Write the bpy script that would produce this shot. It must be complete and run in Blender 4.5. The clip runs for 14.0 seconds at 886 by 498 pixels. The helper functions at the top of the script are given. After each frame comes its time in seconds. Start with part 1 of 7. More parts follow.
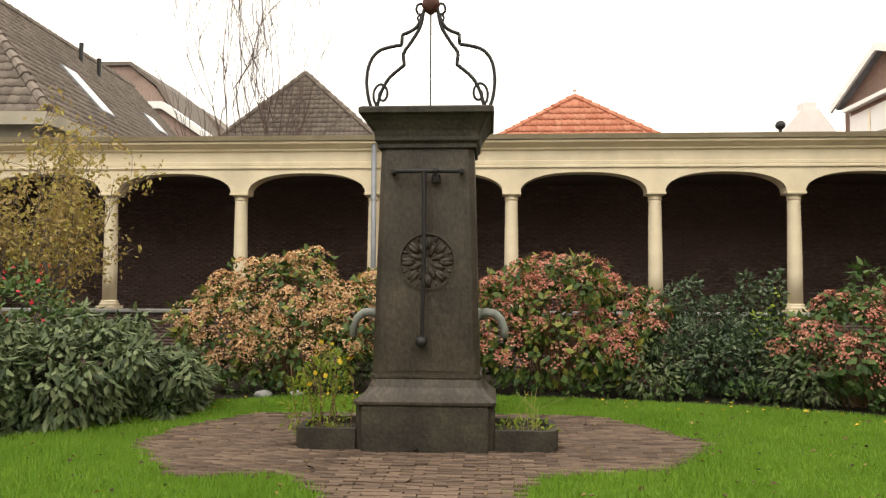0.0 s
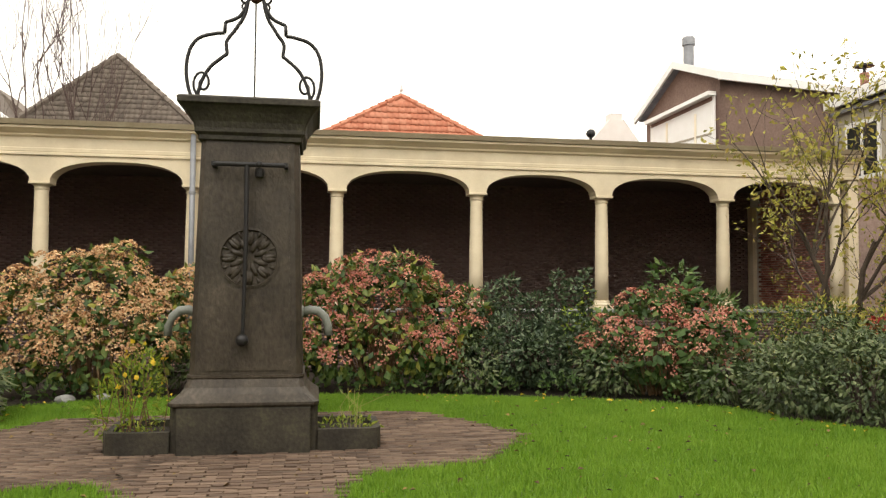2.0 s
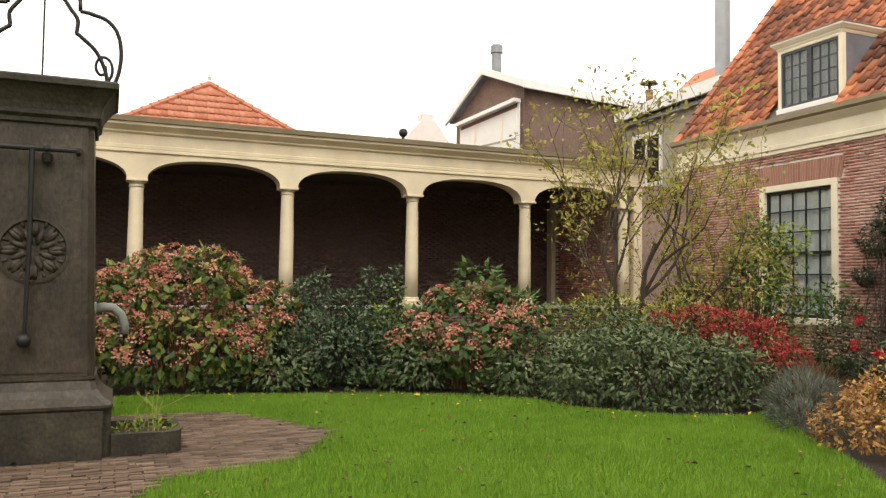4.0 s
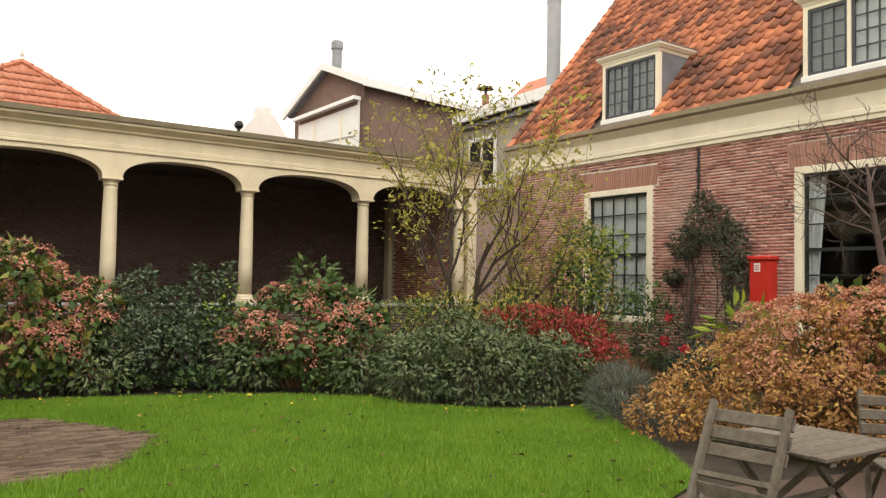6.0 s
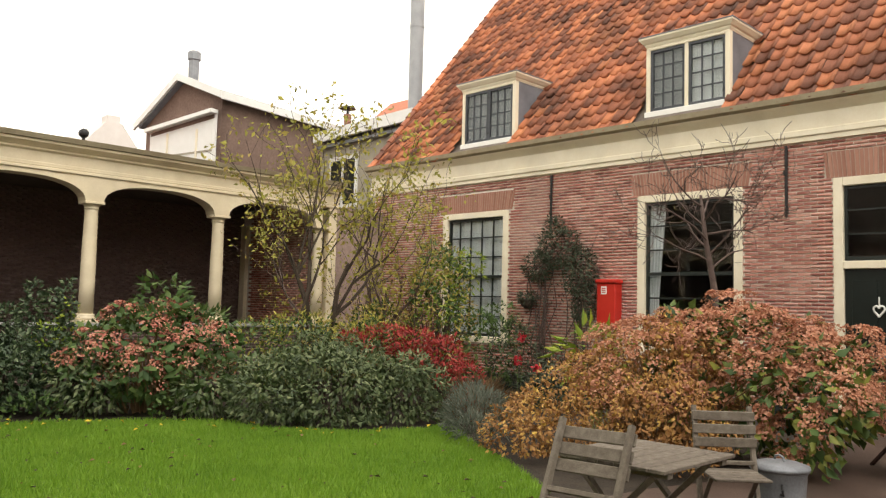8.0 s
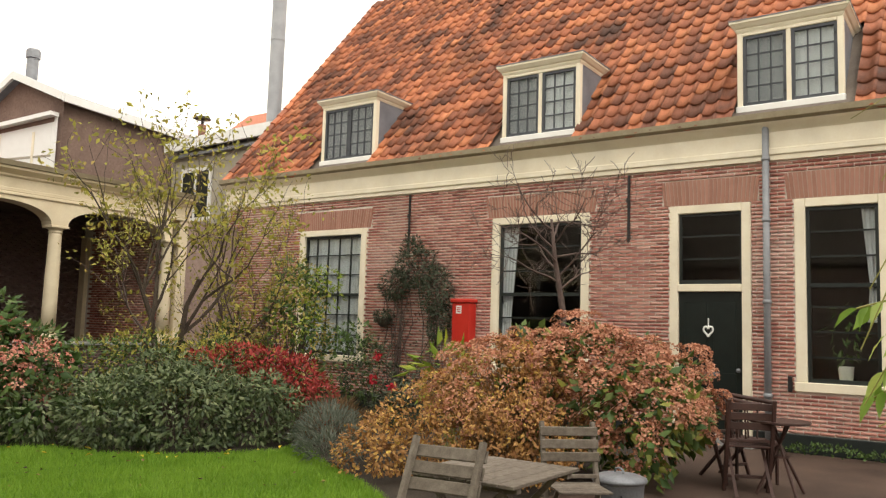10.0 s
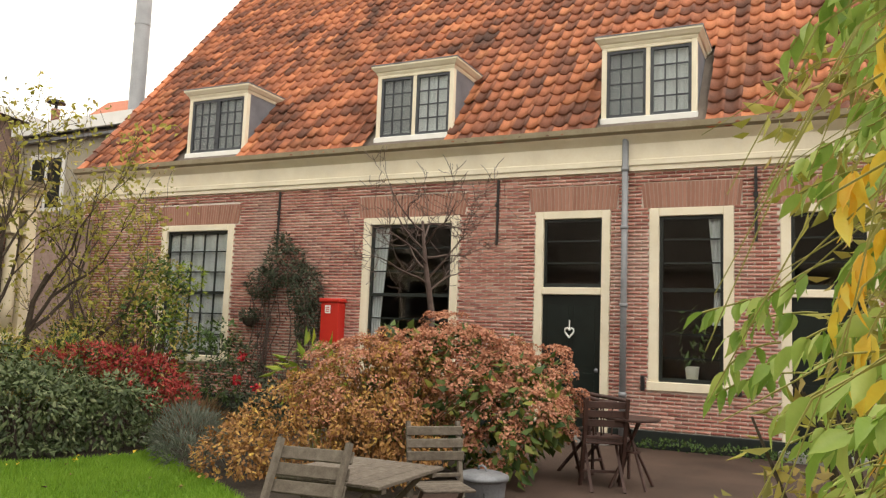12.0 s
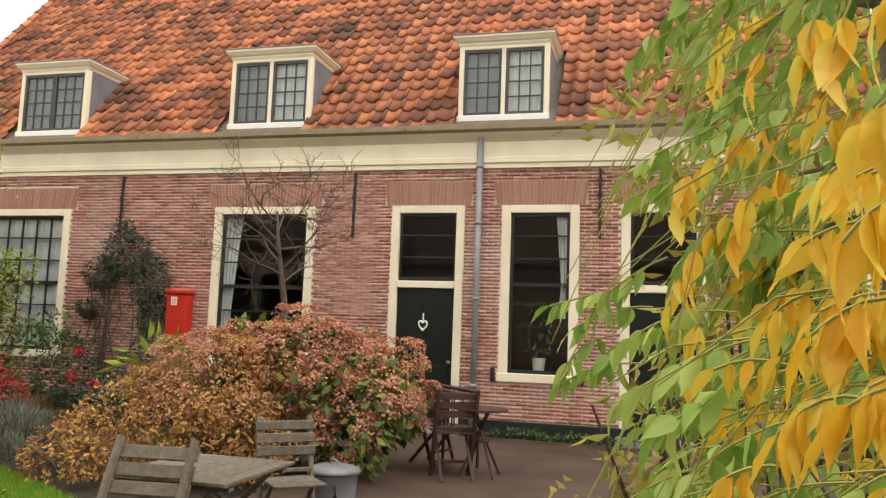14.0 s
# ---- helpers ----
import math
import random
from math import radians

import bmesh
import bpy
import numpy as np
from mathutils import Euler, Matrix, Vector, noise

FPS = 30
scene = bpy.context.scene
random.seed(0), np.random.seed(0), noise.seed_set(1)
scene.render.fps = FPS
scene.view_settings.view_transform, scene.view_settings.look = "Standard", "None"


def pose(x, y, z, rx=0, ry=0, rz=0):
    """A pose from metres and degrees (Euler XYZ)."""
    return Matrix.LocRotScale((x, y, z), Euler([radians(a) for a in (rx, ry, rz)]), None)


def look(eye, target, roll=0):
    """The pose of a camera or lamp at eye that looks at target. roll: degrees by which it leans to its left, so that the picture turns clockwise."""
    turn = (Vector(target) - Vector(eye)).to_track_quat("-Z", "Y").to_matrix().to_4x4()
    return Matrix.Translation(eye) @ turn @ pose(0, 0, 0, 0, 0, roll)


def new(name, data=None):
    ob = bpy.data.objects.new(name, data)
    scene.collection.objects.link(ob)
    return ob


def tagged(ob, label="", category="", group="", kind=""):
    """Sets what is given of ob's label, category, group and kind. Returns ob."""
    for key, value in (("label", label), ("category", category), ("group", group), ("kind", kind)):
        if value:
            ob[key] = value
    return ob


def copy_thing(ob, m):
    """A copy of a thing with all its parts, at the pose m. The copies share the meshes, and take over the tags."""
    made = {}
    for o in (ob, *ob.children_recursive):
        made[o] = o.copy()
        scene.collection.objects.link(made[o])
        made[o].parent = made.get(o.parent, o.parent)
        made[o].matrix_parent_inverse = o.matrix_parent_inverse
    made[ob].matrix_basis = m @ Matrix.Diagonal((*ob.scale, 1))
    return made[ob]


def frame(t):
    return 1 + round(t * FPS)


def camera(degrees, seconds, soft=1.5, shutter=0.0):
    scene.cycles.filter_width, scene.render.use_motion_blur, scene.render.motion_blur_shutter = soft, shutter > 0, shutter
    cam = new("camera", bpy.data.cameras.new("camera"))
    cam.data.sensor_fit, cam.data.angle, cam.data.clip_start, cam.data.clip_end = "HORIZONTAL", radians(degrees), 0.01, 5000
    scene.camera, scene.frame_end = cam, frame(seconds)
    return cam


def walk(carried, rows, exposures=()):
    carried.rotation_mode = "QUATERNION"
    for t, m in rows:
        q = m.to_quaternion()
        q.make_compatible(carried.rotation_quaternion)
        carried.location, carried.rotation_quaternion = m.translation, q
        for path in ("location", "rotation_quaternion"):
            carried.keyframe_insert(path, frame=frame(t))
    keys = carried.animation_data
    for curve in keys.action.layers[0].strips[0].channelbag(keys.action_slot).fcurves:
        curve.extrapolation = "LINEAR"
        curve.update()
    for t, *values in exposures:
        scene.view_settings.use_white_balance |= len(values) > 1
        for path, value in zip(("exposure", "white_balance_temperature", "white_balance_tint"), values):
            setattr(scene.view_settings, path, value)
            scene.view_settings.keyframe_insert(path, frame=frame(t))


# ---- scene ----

cam = camera(58.65, 14.0, soft=1.3)
# seconds, yaw, pitch, roll of a camera held at eye height and turned on the spot
TURN = [
    (0.0, 3.50, 2.72, -0.25),
    (0.5, 1.16, 2.71, -0.23),
    (1.0, -2.58, 2.70, -0.33),
    (1.5, -5.56, 2.63, -0.39),
    (2.0, -9.18, 2.59, -0.41),
    (2.5, -13.20, 2.50, -0.43),
    (3.0, -16.61, 2.46, -0.50),
    (5.5, -31.74, 2.51, -1.03),
    (6.0, -34.63, 2.52, -1.13),
    (6.5, -37.25, 2.69, -1.20),
    (7.0, -39.43, 2.98, -1.28),
    (7.5, -42.01, 3.56, -1.43),
    (8.0, -44.85, 4.23, -1.52),
    (8.5, -47.53, 4.93, -1.63),
    (11.0, -59.68, 6.06, -1.93),
    (11.5, -61.81, 6.20, -2.04),
    (12.0, -64.69, 6.21, -2.17),
    (12.5, -67.47, 6.07, -2.11),
    (13.0, -70.27, 6.08, -2.12),
    (13.5, -72.73, 6.07, -2.21),
    (14.0, -75.20, 6.09, -2.14),
]
walk(cam, [(t, pose(0, 0, 1.6, 90 + p, r, w)) for t, w, p, r in TURN], [(0, 0.60), (3, 0.58), (6, 0.55), (8.5, 0.55), (11, 0.50), (12.5, 0.48), (14, 0.57)])


# ---- light: a bright white overcast sky ----
world = bpy.data.worlds.new("overcast_sky")
scene.world = world
world.use_nodes = True
wn = world.node_tree.nodes
wl = world.node_tree.links
sky = wn.new("ShaderNodeTexSky")
sky.sky_type = "NISHITA"
sky.sun_disc = False
sky.sun_elevation, sky.sun_rotation = radians(40), radians(160)
haze = wn.new("ShaderNodeMixRGB")
haze.inputs[0].default_value = 0.93
haze.inputs[2].default_value = (14.6, 13.7, 12.0, 1)
wl.new(sky.outputs[0], haze.inputs[1])
wl.new(haze.outputs[0], wn["Background"].inputs[0])
wn["Background"].inputs[1].default_value = 0.1
sun = new("sun", bpy.data.lights.new("sun", "SUN"))
sun.data.energy, sun.data.angle, sun.data.color = 0.8, radians(25), (1, 0.96, 0.9)
sun.matrix_world = look((-6, -16, 20), (0, 0, 0))


# ---- materials ----
def mat(name, cols, scale=5.0, rough=0.8, bump=0.15, bscale=60.0, rnd=0.0, metal=0.0, leaf=0.0, stretch=(1, 1, 1), spec=0.4, streak=0.0, bloom=None):
    """Colours blended by noise at two scales; rnd: share of the spread that goes by piece."""
    m = bpy.data.materials.new(name)
    m.use_nodes = True
    n, l = m.node_tree.nodes, m.node_tree.links
    b = n["Principled BSDF"]
    co = n.new("ShaderNodeTexCoord")
    mp = n.new("ShaderNodeMapping")
    mp.inputs["Scale"].default_value = stretch
    l.new(co.outputs["Object"], mp.inputs[0])
    n1 = n.new("ShaderNodeTexNoise")
    n1.inputs["Scale"].default_value, n1.inputs["Detail"].default_value = scale, 5
    n2 = n.new("ShaderNodeTexNoise")
    n2.inputs["Scale"].default_value, n2.inputs["Detail"].default_value = bscale, 3
    for q in (n1, n2):
        l.new(mp.outputs[0], q.inputs["Vector"])
    mixn = n.new("ShaderNodeMath")
    mixn.operation = "MULTIPLY_ADD"
    mixn.inputs[1].default_value = 0.35
    l.new(n2.outputs[0], mixn.inputs[0])
    sc = n.new("ShaderNodeMath")
    sc.operation = "MULTIPLY"
    sc.inputs[1].default_value = 0.65
    l.new(n1.outputs[0], sc.inputs[0])
    l.new(sc.outputs[0], mixn.inputs[2])
    last = mixn.outputs[0]
    st = n.new("ShaderNodeMapRange")
    st.inputs[1].default_value, st.inputs[2].default_value = 0.3, 0.7
    l.new(last, st.inputs[0])
    last = st.outputs[0]
    if rnd:
        geo, obi = n.new("ShaderNodeNewGeometry"), n.new("ShaderNodeObjectInfo")
        ad = n.new("ShaderNodeMath")
        l.new(geo.outputs["Random Per Island"], ad.inputs[0])
        l.new(obi.outputs["Random"], ad.inputs[1])
        fr = n.new("ShaderNodeMath")
        fr.operation = "FRACT"
        l.new(ad.outputs[0], fr.inputs[0])
        mx = n.new("ShaderNodeMix")
        mx.inputs[0].default_value = rnd
        l.new(last, mx.inputs[2])
        l.new(fr.outputs[0], mx.inputs[3])
        last = mx.outputs[0]
    ramp = n.new("ShaderNodeValToRGB")
    els = ramp.color_ramp.elements
    while len(els) < len(cols):
        els.new(0.5)
    for i, c in enumerate(cols):
        els[i].position = i / max(1, len(cols) - 1)
        els[i].color = (*c, 1)
    l.new(last, ramp.inputs[0])
    colour = ramp.outputs[0]
    if streak:
        n3 = n.new("ShaderNodeTexNoise")
        n3.inputs["Scale"].default_value = 1.1
        n3.inputs["Detail"].default_value = 6
        l.new(co.outputs["Object"], n3.inputs["Vector"])
        r3 = n.new("ShaderNodeMapRange")
        r3.inputs[1].default_value, r3.inputs[2].default_value = 0.45, 0.72
        r3.inputs[3].default_value, r3.inputs[4].default_value = 0.0, streak
        l.new(n3.outputs[0], r3.inputs[0])
        dm = n.new("ShaderNodeMixRGB")
        dm.inputs[2].default_value = tuple(0.45 * v for v in cols[0]) + (1,)
        l.new(r3.outputs[0], dm.inputs[0])
        l.new(colour, dm.inputs[1])
        colour = dm.outputs[0]
    if bloom:
        n4 = n.new("ShaderNodeTexNoise")
        n4.inputs["Scale"].default_value, n4.inputs["Detail"].default_value = 0.55, 7
        l.new(co.outputs["Object"], n4.inputs["Vector"])
        r4 = n.new("ShaderNodeMapRange")
        r4.inputs[1].default_value, r4.inputs[2].default_value, r4.inputs[4].default_value = 0.5, 0.68, 0.5
        l.new(n4.outputs[0], r4.inputs[0])
        bm4 = n.new("ShaderNodeMixRGB")
        bm4.inputs[2].default_value = (*bloom, 1)
        l.new(r4.outputs[0], bm4.inputs[0])
        l.new(colour, bm4.inputs[1])
        colour = bm4.outputs[0]
    l.new(colour, b.inputs["Base Color"])
    b.inputs["Roughness"].default_value = rough
    b.inputs["Metallic"].default_value = metal
    b.inputs["Specular IOR Level"].default_value = spec
    if bump:
        bp = n.new("ShaderNodeBump")
        bp.inputs["Strength"].default_value = bump
        bp.inputs["Distance"].default_value = 0.02
        l.new(n2.outputs[0], bp.inputs["Height"])
        l.new(bp.outputs[0], b.inputs["Normal"])
    if leaf:
        tr = n.new("ShaderNodeBsdfTranslucent")
        l.new(colour, tr.inputs[0])
        ms = n.new("ShaderNodeMixShader")
        ms.inputs[0].default_value = leaf
        l.new(b.outputs[0], ms.inputs[1])
        l.new(tr.outputs[0], ms.inputs[2])
        l.new(ms.outputs[0], n["Material Output"].inputs[0])
    return m


M_CREAM = mat("cream_paint", [(0.70, 0.595, 0.41), (0.80, 0.70, 0.51)], 3, 0.5, 0.05, 30, streak=0.35)
M_FRAME = mat("cream_frame_paint", [(0.82, 0.73, 0.55), (0.89, 0.82, 0.66)], 4, 0.45, 0.05, 30, streak=0.25)
M_CORNICE = mat("weathered_olive_lead_cap", [(0.25, 0.20, 0.125), (0.36, 0.31, 0.21)], 4, 0.7, 0.1, 30)
M_WHITE = mat("white_paint_and_pane_reflection", [(0.78, 0.77, 0.74), (0.86, 0.86, 0.84)], 3, 0.5, 0.05)
M_BRICK = mat("old_red_brick", [(0.19, 0.066, 0.052), (0.38, 0.145, 0.112), (0.50, 0.225, 0.175), (0.62, 0.38, 0.31)], 9, 0.9, 0.3, 90, rnd=0.75, streak=0.2, bloom=(0.68, 0.50, 0.43))
M_MORTAR = mat("pale_lime_mortar", [(0.70, 0.63, 0.56), (0.86, 0.80, 0.74)], 6, 0.95, 0.3, 80)
M_ARCHBRICK = mat("orange_arch_brick", [(0.30, 0.14, 0.10), (0.46, 0.24, 0.18)], 9, 0.9, 0.2, 80, rnd=0.7)
M_ARCHJOINT = mat("sandy_arch_joint", [(0.40, 0.28, 0.22), (0.52, 0.38, 0.31)], 9, 0.95, 0.2, 60)
# gallery brick and mortar: the shade inside is put into the base colour
M_SHADEBRICK = mat("shade_toned_gallery_brick", [(0.135, 0.092, 0.084), (0.18, 0.125, 0.113)], 9, 0.95, 0.1, 60, rnd=0.3)
M_SHADEMORTAR = mat("shade_toned_gallery_mortar", [(0.14, 0.10, 0.092), (0.18, 0.13, 0.12)], 9, 0.95, 0.1, 60)
# shade under the arcade roof, put into the boards' colour
M_SHADEWOOD = mat("shade_toned_ceiling_boards", [(0.06, 0.045, 0.035), (0.11, 0.085, 0.065)], 6, 0.8, 0.1)
M_TILE = mat("orange_clay_pantile", [(0.075, 0.044, 0.034), (0.22, 0.082, 0.048), (0.41, 0.14, 0.07), (0.56, 0.20, 0.09), (0.68, 0.29, 0.13)], 3.5, 0.65, 0.3, 40, rnd=0.68, streak=0.7)
M_TILENEW = mat("bright_orange_roof_tile", [(0.40, 0.13, 0.07), (0.50, 0.19, 0.11), (0.58, 0.27, 0.17)], 7, 0.7, 0.1, 50, rnd=0.6)
M_TILEDARK = mat("brown_grey_roof_tile", [(0.10, 0.08, 0.068), (0.18, 0.148, 0.122), (0.26, 0.218, 0.178)], 5, 0.8, 0.2, 40, rnd=0.5)
M_STONE = mat("weathered_dark_bluestone", [(0.014, 0.011, 0.007), (0.036, 0.027, 0.018), (0.060, 0.047, 0.033), (0.115, 0.092, 0.066)], 1.7, 0.5, 0.45, 24, stretch=(1.2, 1.2, 0.7), streak=0.8)
M_STONEDARK = mat("mossy_dark_stone", [(0.010, 0.0085, 0.006), (0.022, 0.018, 0.012), (0.042, 0.036, 0.024), (0.072, 0.066, 0.038)], 2.4, 0.7, 0.45, 26)
M_IRON = mat("black_wrought_iron", [(0.012, 0.012, 0.013), (0.022, 0.02, 0.02)], 9, 0.45, 0.1, 60, spec=0.35)
M_RUST = mat("rusty_finial_iron", [(0.07, 0.025, 0.018), (0.12, 0.05, 0.03)], 12, 0.7, 0.2)
M_LEADPIPE = mat("grey_green_metal_spout", [(0.14, 0.15, 0.13), (0.24, 0.25, 0.22)], 9, 0.5, 0.1, spec=0.5)
M_ZINC = mat("grey_zinc", [(0.20, 0.21, 0.23), (0.32, 0.33, 0.35)], 5, 0.55, 0.05, metal=0.2)
M_LEAD = mat("dark_lead_cheek", [(0.13, 0.13, 0.15), (0.22, 0.22, 0.24)], 4, 0.6, 0.1)
M_COPING = mat("grey_stone_coping", [(0.22, 0.22, 0.21), (0.36, 0.36, 0.34)], 6, 0.8, 0.2)
M_SASH = mat("dark_green_black_sash", [(0.012, 0.016, 0.015), (0.022, 0.028, 0.026)], 6, 0.35, 0.03)
M_SASHGREY = mat("slate_grey_casement", [(0.04, 0.045, 0.055), (0.07, 0.075, 0.085)], 6, 0.45, 0.03)
M_DOOR = mat("black_green_door_paint", [(0.006, 0.010, 0.009), (0.012, 0.018, 0.016)], 5, 0.3, 0.03)
M_CURTAIN = mat("white_net_curtain", [(0.48, 0.49, 0.51), (0.68, 0.69, 0.72)], 14, 0.9, 0.1, stretch=(1, 3, 0.1))
# grey of the sky reflected in dormer panes, as a surface colour
M_PANEGREY = mat("grey_pane_reflection", [(0.17, 0.18, 0.20), (0.27, 0.28, 0.30)], 6, 0.8, 0.05, 30, stretch=(1, 1, 0.2))
# room surfaces coloured dark in place of low indoor light
M_ROOM = mat("room_plaster_toned_dim", [(0.05, 0.045, 0.04), (0.09, 0.08, 0.07)], 2, 0.9, 0.05)
M_RED = mat("red_enamel", [(0.50, 0.02, 0.014), (0.60, 0.035, 0.02)], 4, 0.35, 0.03, spec=0.5)
M_PAPER = mat("white_label", [(0.75, 0.75, 0.72), (0.85, 0.85, 0.82)], 9, 0.7, 0.0)
M_TEAK = mat("weathered_grey_teak", [(0.065, 0.05, 0.04), (0.14, 0.115, 0.09), (0.23, 0.20, 0.165)], 7, 0.85, 0.3, 50, stretch=(3, 3, 3), rnd=0.3)
M_BROWNWOOD = mat("dark_brown_stained_wood", [(0.03, 0.015, 0.012), (0.075, 0.035, 0.027)], 8, 0.55, 0.15)
M_STEEL = mat("pale_grey_flue_steel", [(0.30, 0.31, 0.33), (0.42, 0.43, 0.45)], 3, 0.5, 0.03)
M_BIN = mat("galvanised_steel", [(0.12, 0.125, 0.14), (0.24, 0.25, 0.27)], 6, 0.5, 0.08, metal=0.4)
M_SOIL = mat("dark_garden_soil", [(0.018, 0.013, 0.009), (0.045, 0.033, 0.022)], 7, 0.95, 0.6, 40)
M_TURF = mat("turf_underlay", [(0.06, 0.11, 0.012), (0.10, 0.17, 0.02)], 2.0, 0.95, 0.4, 70)
M_GRASS = mat("fresh_green_grass", [(0.10, 0.20, 0.012), (0.17, 0.31, 0.022), (0.26, 0.40, 0.045)], 0.8, 0.6, 0.0, 3, rnd=0.45, leaf=0.3)
M_PAVE = mat("reddish_paving_clinker", [(0.070, 0.046, 0.032), (0.14, 0.092, 0.064), (0.23, 0.162, 0.115)], 9, 0.85, 0.3, 80, rnd=0.7, streak=0.5)
M_PAVEJOINT = mat("mossy_sand_joint", [(0.05, 0.05, 0.03), (0.10, 0.09, 0.06)], 9, 0.95, 0.3)
M_BARK = mat("brown_bark", [(0.045, 0.032, 0.024), (0.10, 0.075, 0.055)], 9, 0.9, 0.5, 60)
M_BARKGREY = mat("grey_twig_bark", [(0.10, 0.085, 0.075), (0.20, 0.175, 0.155)], 9, 0.9, 0.4, 60)
M_TWIG = mat("purple_brown_twig", [(0.07, 0.045, 0.04), (0.14, 0.10, 0.085)], 9, 0.9, 0.3, 60)
M_STRAW = mat("tan_dry_stem", [(0.12, 0.07, 0.03), (0.22, 0.14, 0.07)], 9, 0.9, 0.1)
M_HYDLEAF = mat("hydrangea_leaf", [(0.022, 0.050, 0.012), (0.05, 0.095, 0.018), (0.115, 0.16, 0.03), (0.34, 0.31, 0.05)], 1.5, 0.55, 0.0, 9, rnd=0.75, leaf=0.2)
M_HYDTAN = mat("faded_peach_flower_head", [(0.42, 0.18, 0.09), (0.62, 0.36, 0.17), (0.70, 0.52, 0.30), (0.55, 0.25, 0.16)], 1.2, 0.8, 0.0, 9, rnd=0.75, leaf=0.25)
M_HYDPINK = mat("faded_pink_flower_head", [(0.38, 0.10, 0.07), (0.56, 0.20, 0.15), (0.58, 0.32, 0.20), (0.66, 0.26, 0.27)], 1.2, 0.8, 0.0, 9, rnd=0.75, leaf=0.25)
M_ORANGE = mat("orange_brown_autumn_leaf", [(0.15, 0.07, 0.028), (0.30, 0.145, 0.05), (0.44, 0.24, 0.08), (0.74, 0.52, 0.10)], 1.1, 0.75, 0.0, 9, rnd=0.7, leaf=0.25)
M_RUSSET = mat("russet_pink_flower_head", [(0.26, 0.095, 0.055), (0.46, 0.20, 0.11), (0.60, 0.33, 0.21), (0.54, 0.22, 0.17)], 1.2, 0.8, 0.0, 9, rnd=0.75, leaf=0.25)
M_VIB = mat("dark_leathery_leaf", [(0.024, 0.04, 0.014), (0.058, 0.088, 0.030), (0.115, 0.15, 0.058), (0.21, 0.23, 0.11)], 1.5, 0.5, 0.0, 9, rnd=0.8, leaf=0.12, spec=0.4)
M_EVERG = mat("dark_evergreen_leaf", [(0.020, 0.038, 0.018), (0.052, 0.084, 0.038), (0.15, 0.19, 0.095)], 1.5, 0.5, 0.0, 9, rnd=0.75, leaf=0.1)
M_LIME = mat("lime_green_leaf", [(0.10, 0.18, 0.02), (0.22, 0.30, 0.03), (0.40, 0.42, 0.05)], 1.5, 0.6, 0.0, 9, rnd=0.75, leaf=0.3)
M_YELLOW = mat("olive_yellow_autumn_leaf", [(0.22, 0.14, 0.07), (0.35, 0.25, 0.085), (0.41, 0.36, 0.085), (0.42, 0.25, 0.13)], 1.5, 0.65, 0.0, 9, rnd=0.75, leaf=0.3)
M_OLIVELIME = mat("yellow_green_autumn_leaf", [(0.16, 0.15, 0.04), (0.30, 0.29, 0.055), (0.46, 0.43, 0.08), (0.42, 0.27, 0.10)], 1.5, 0.65, 0.0, 9, rnd=0.8, leaf=0.35)
M_REDLEAF = mat("crimson_autumn_leaf", [(0.14, 0.02, 0.02), (0.33, 0.035, 0.03), (0.46, 0.08, 0.06)], 1.5, 0.65, 0.0, 9, rnd=0.75, leaf=0.25)
M_GREYLEAF = mat("silver_grey_leaf", [(0.10, 0.12, 0.09), (0.17, 0.19, 0.15), (0.24, 0.25, 0.20)], 1.5, 0.8, 0.0, 9, rnd=0.75, leaf=0.2)
M_GREENLEAF = mat("mid_green_leaf", [(0.03, 0.065, 0.016), (0.065, 0.12, 0.026), (0.14, 0.19, 0.05)], 1.5, 0.6, 0.0, 9, rnd=0.75, leaf=0.2)
M_IVY = mat("dark_climber_leaf", [(0.02, 0.03, 0.016), (0.05, 0.065, 0.035), (0.09, 0.10, 0.06)], 1.5, 0.7, 0.0, 9, rnd=0.75, leaf=0.15)
M_WISTGREEN = mat("fresh_green_wisteria_leaflet", [(0.15, 0.26, 0.05), (0.29, 0.44, 0.085), (0.47, 0.59, 0.16), (0.64, 0.66, 0.21)], 3, 0.4, 0.08, 60, rnd=0.7, leaf=0.4)
M_WISTGOLD = mat("golden_wisteria_leaflet", [(0.68, 0.30, 0.025), (0.84, 0.50, 0.04), (0.88, 0.68, 0.10), (0.74, 0.72, 0.20)], 9, 0.45, 0.25, 35, rnd=0.5, leaf=0.5)
M_STALK = mat("yellow_green_stalk", [(0.25, 0.25, 0.06), (0.42, 0.38, 0.12)], 6, 0.6, 0.0)
M_YFLOWER = mat("yellow_flower", [(0.65, 0.42, 0.02), (0.75, 0.55, 0.05)], 6, 0.6, 0.0, leaf=0.2)
M_WFLOWER = mat("white_flower", [(0.75, 0.7, 0.68), (0.8, 0.6, 0.6)], 6, 0.6, 0.0, leaf=0.2)
M_RFLOWER = mat("red_rose_petal", [(0.45, 0.02, 0.03), (0.55, 0.03, 0.05)], 6, 0.6, 0.0, leaf=0.2)
M_DEADLEAF = mat("fallen_brown_leaf", [(0.03, 0.02, 0.014), (0.09, 0.05, 0.025), (0.30, 0.21, 0.06)], 3, 0.8, 0.0, 9, rnd=0.9)
M_BEIGE = mat("beige_render", [(0.34, 0.31, 0.24), (0.44, 0.40, 0.32)], 2, 0.9, 0.1, streak=0.3)
M_WHITEWALL = mat("pale_render", [(0.66, 0.60, 0.56), (0.76, 0.71, 0.68)], 2, 0.9, 0.1)
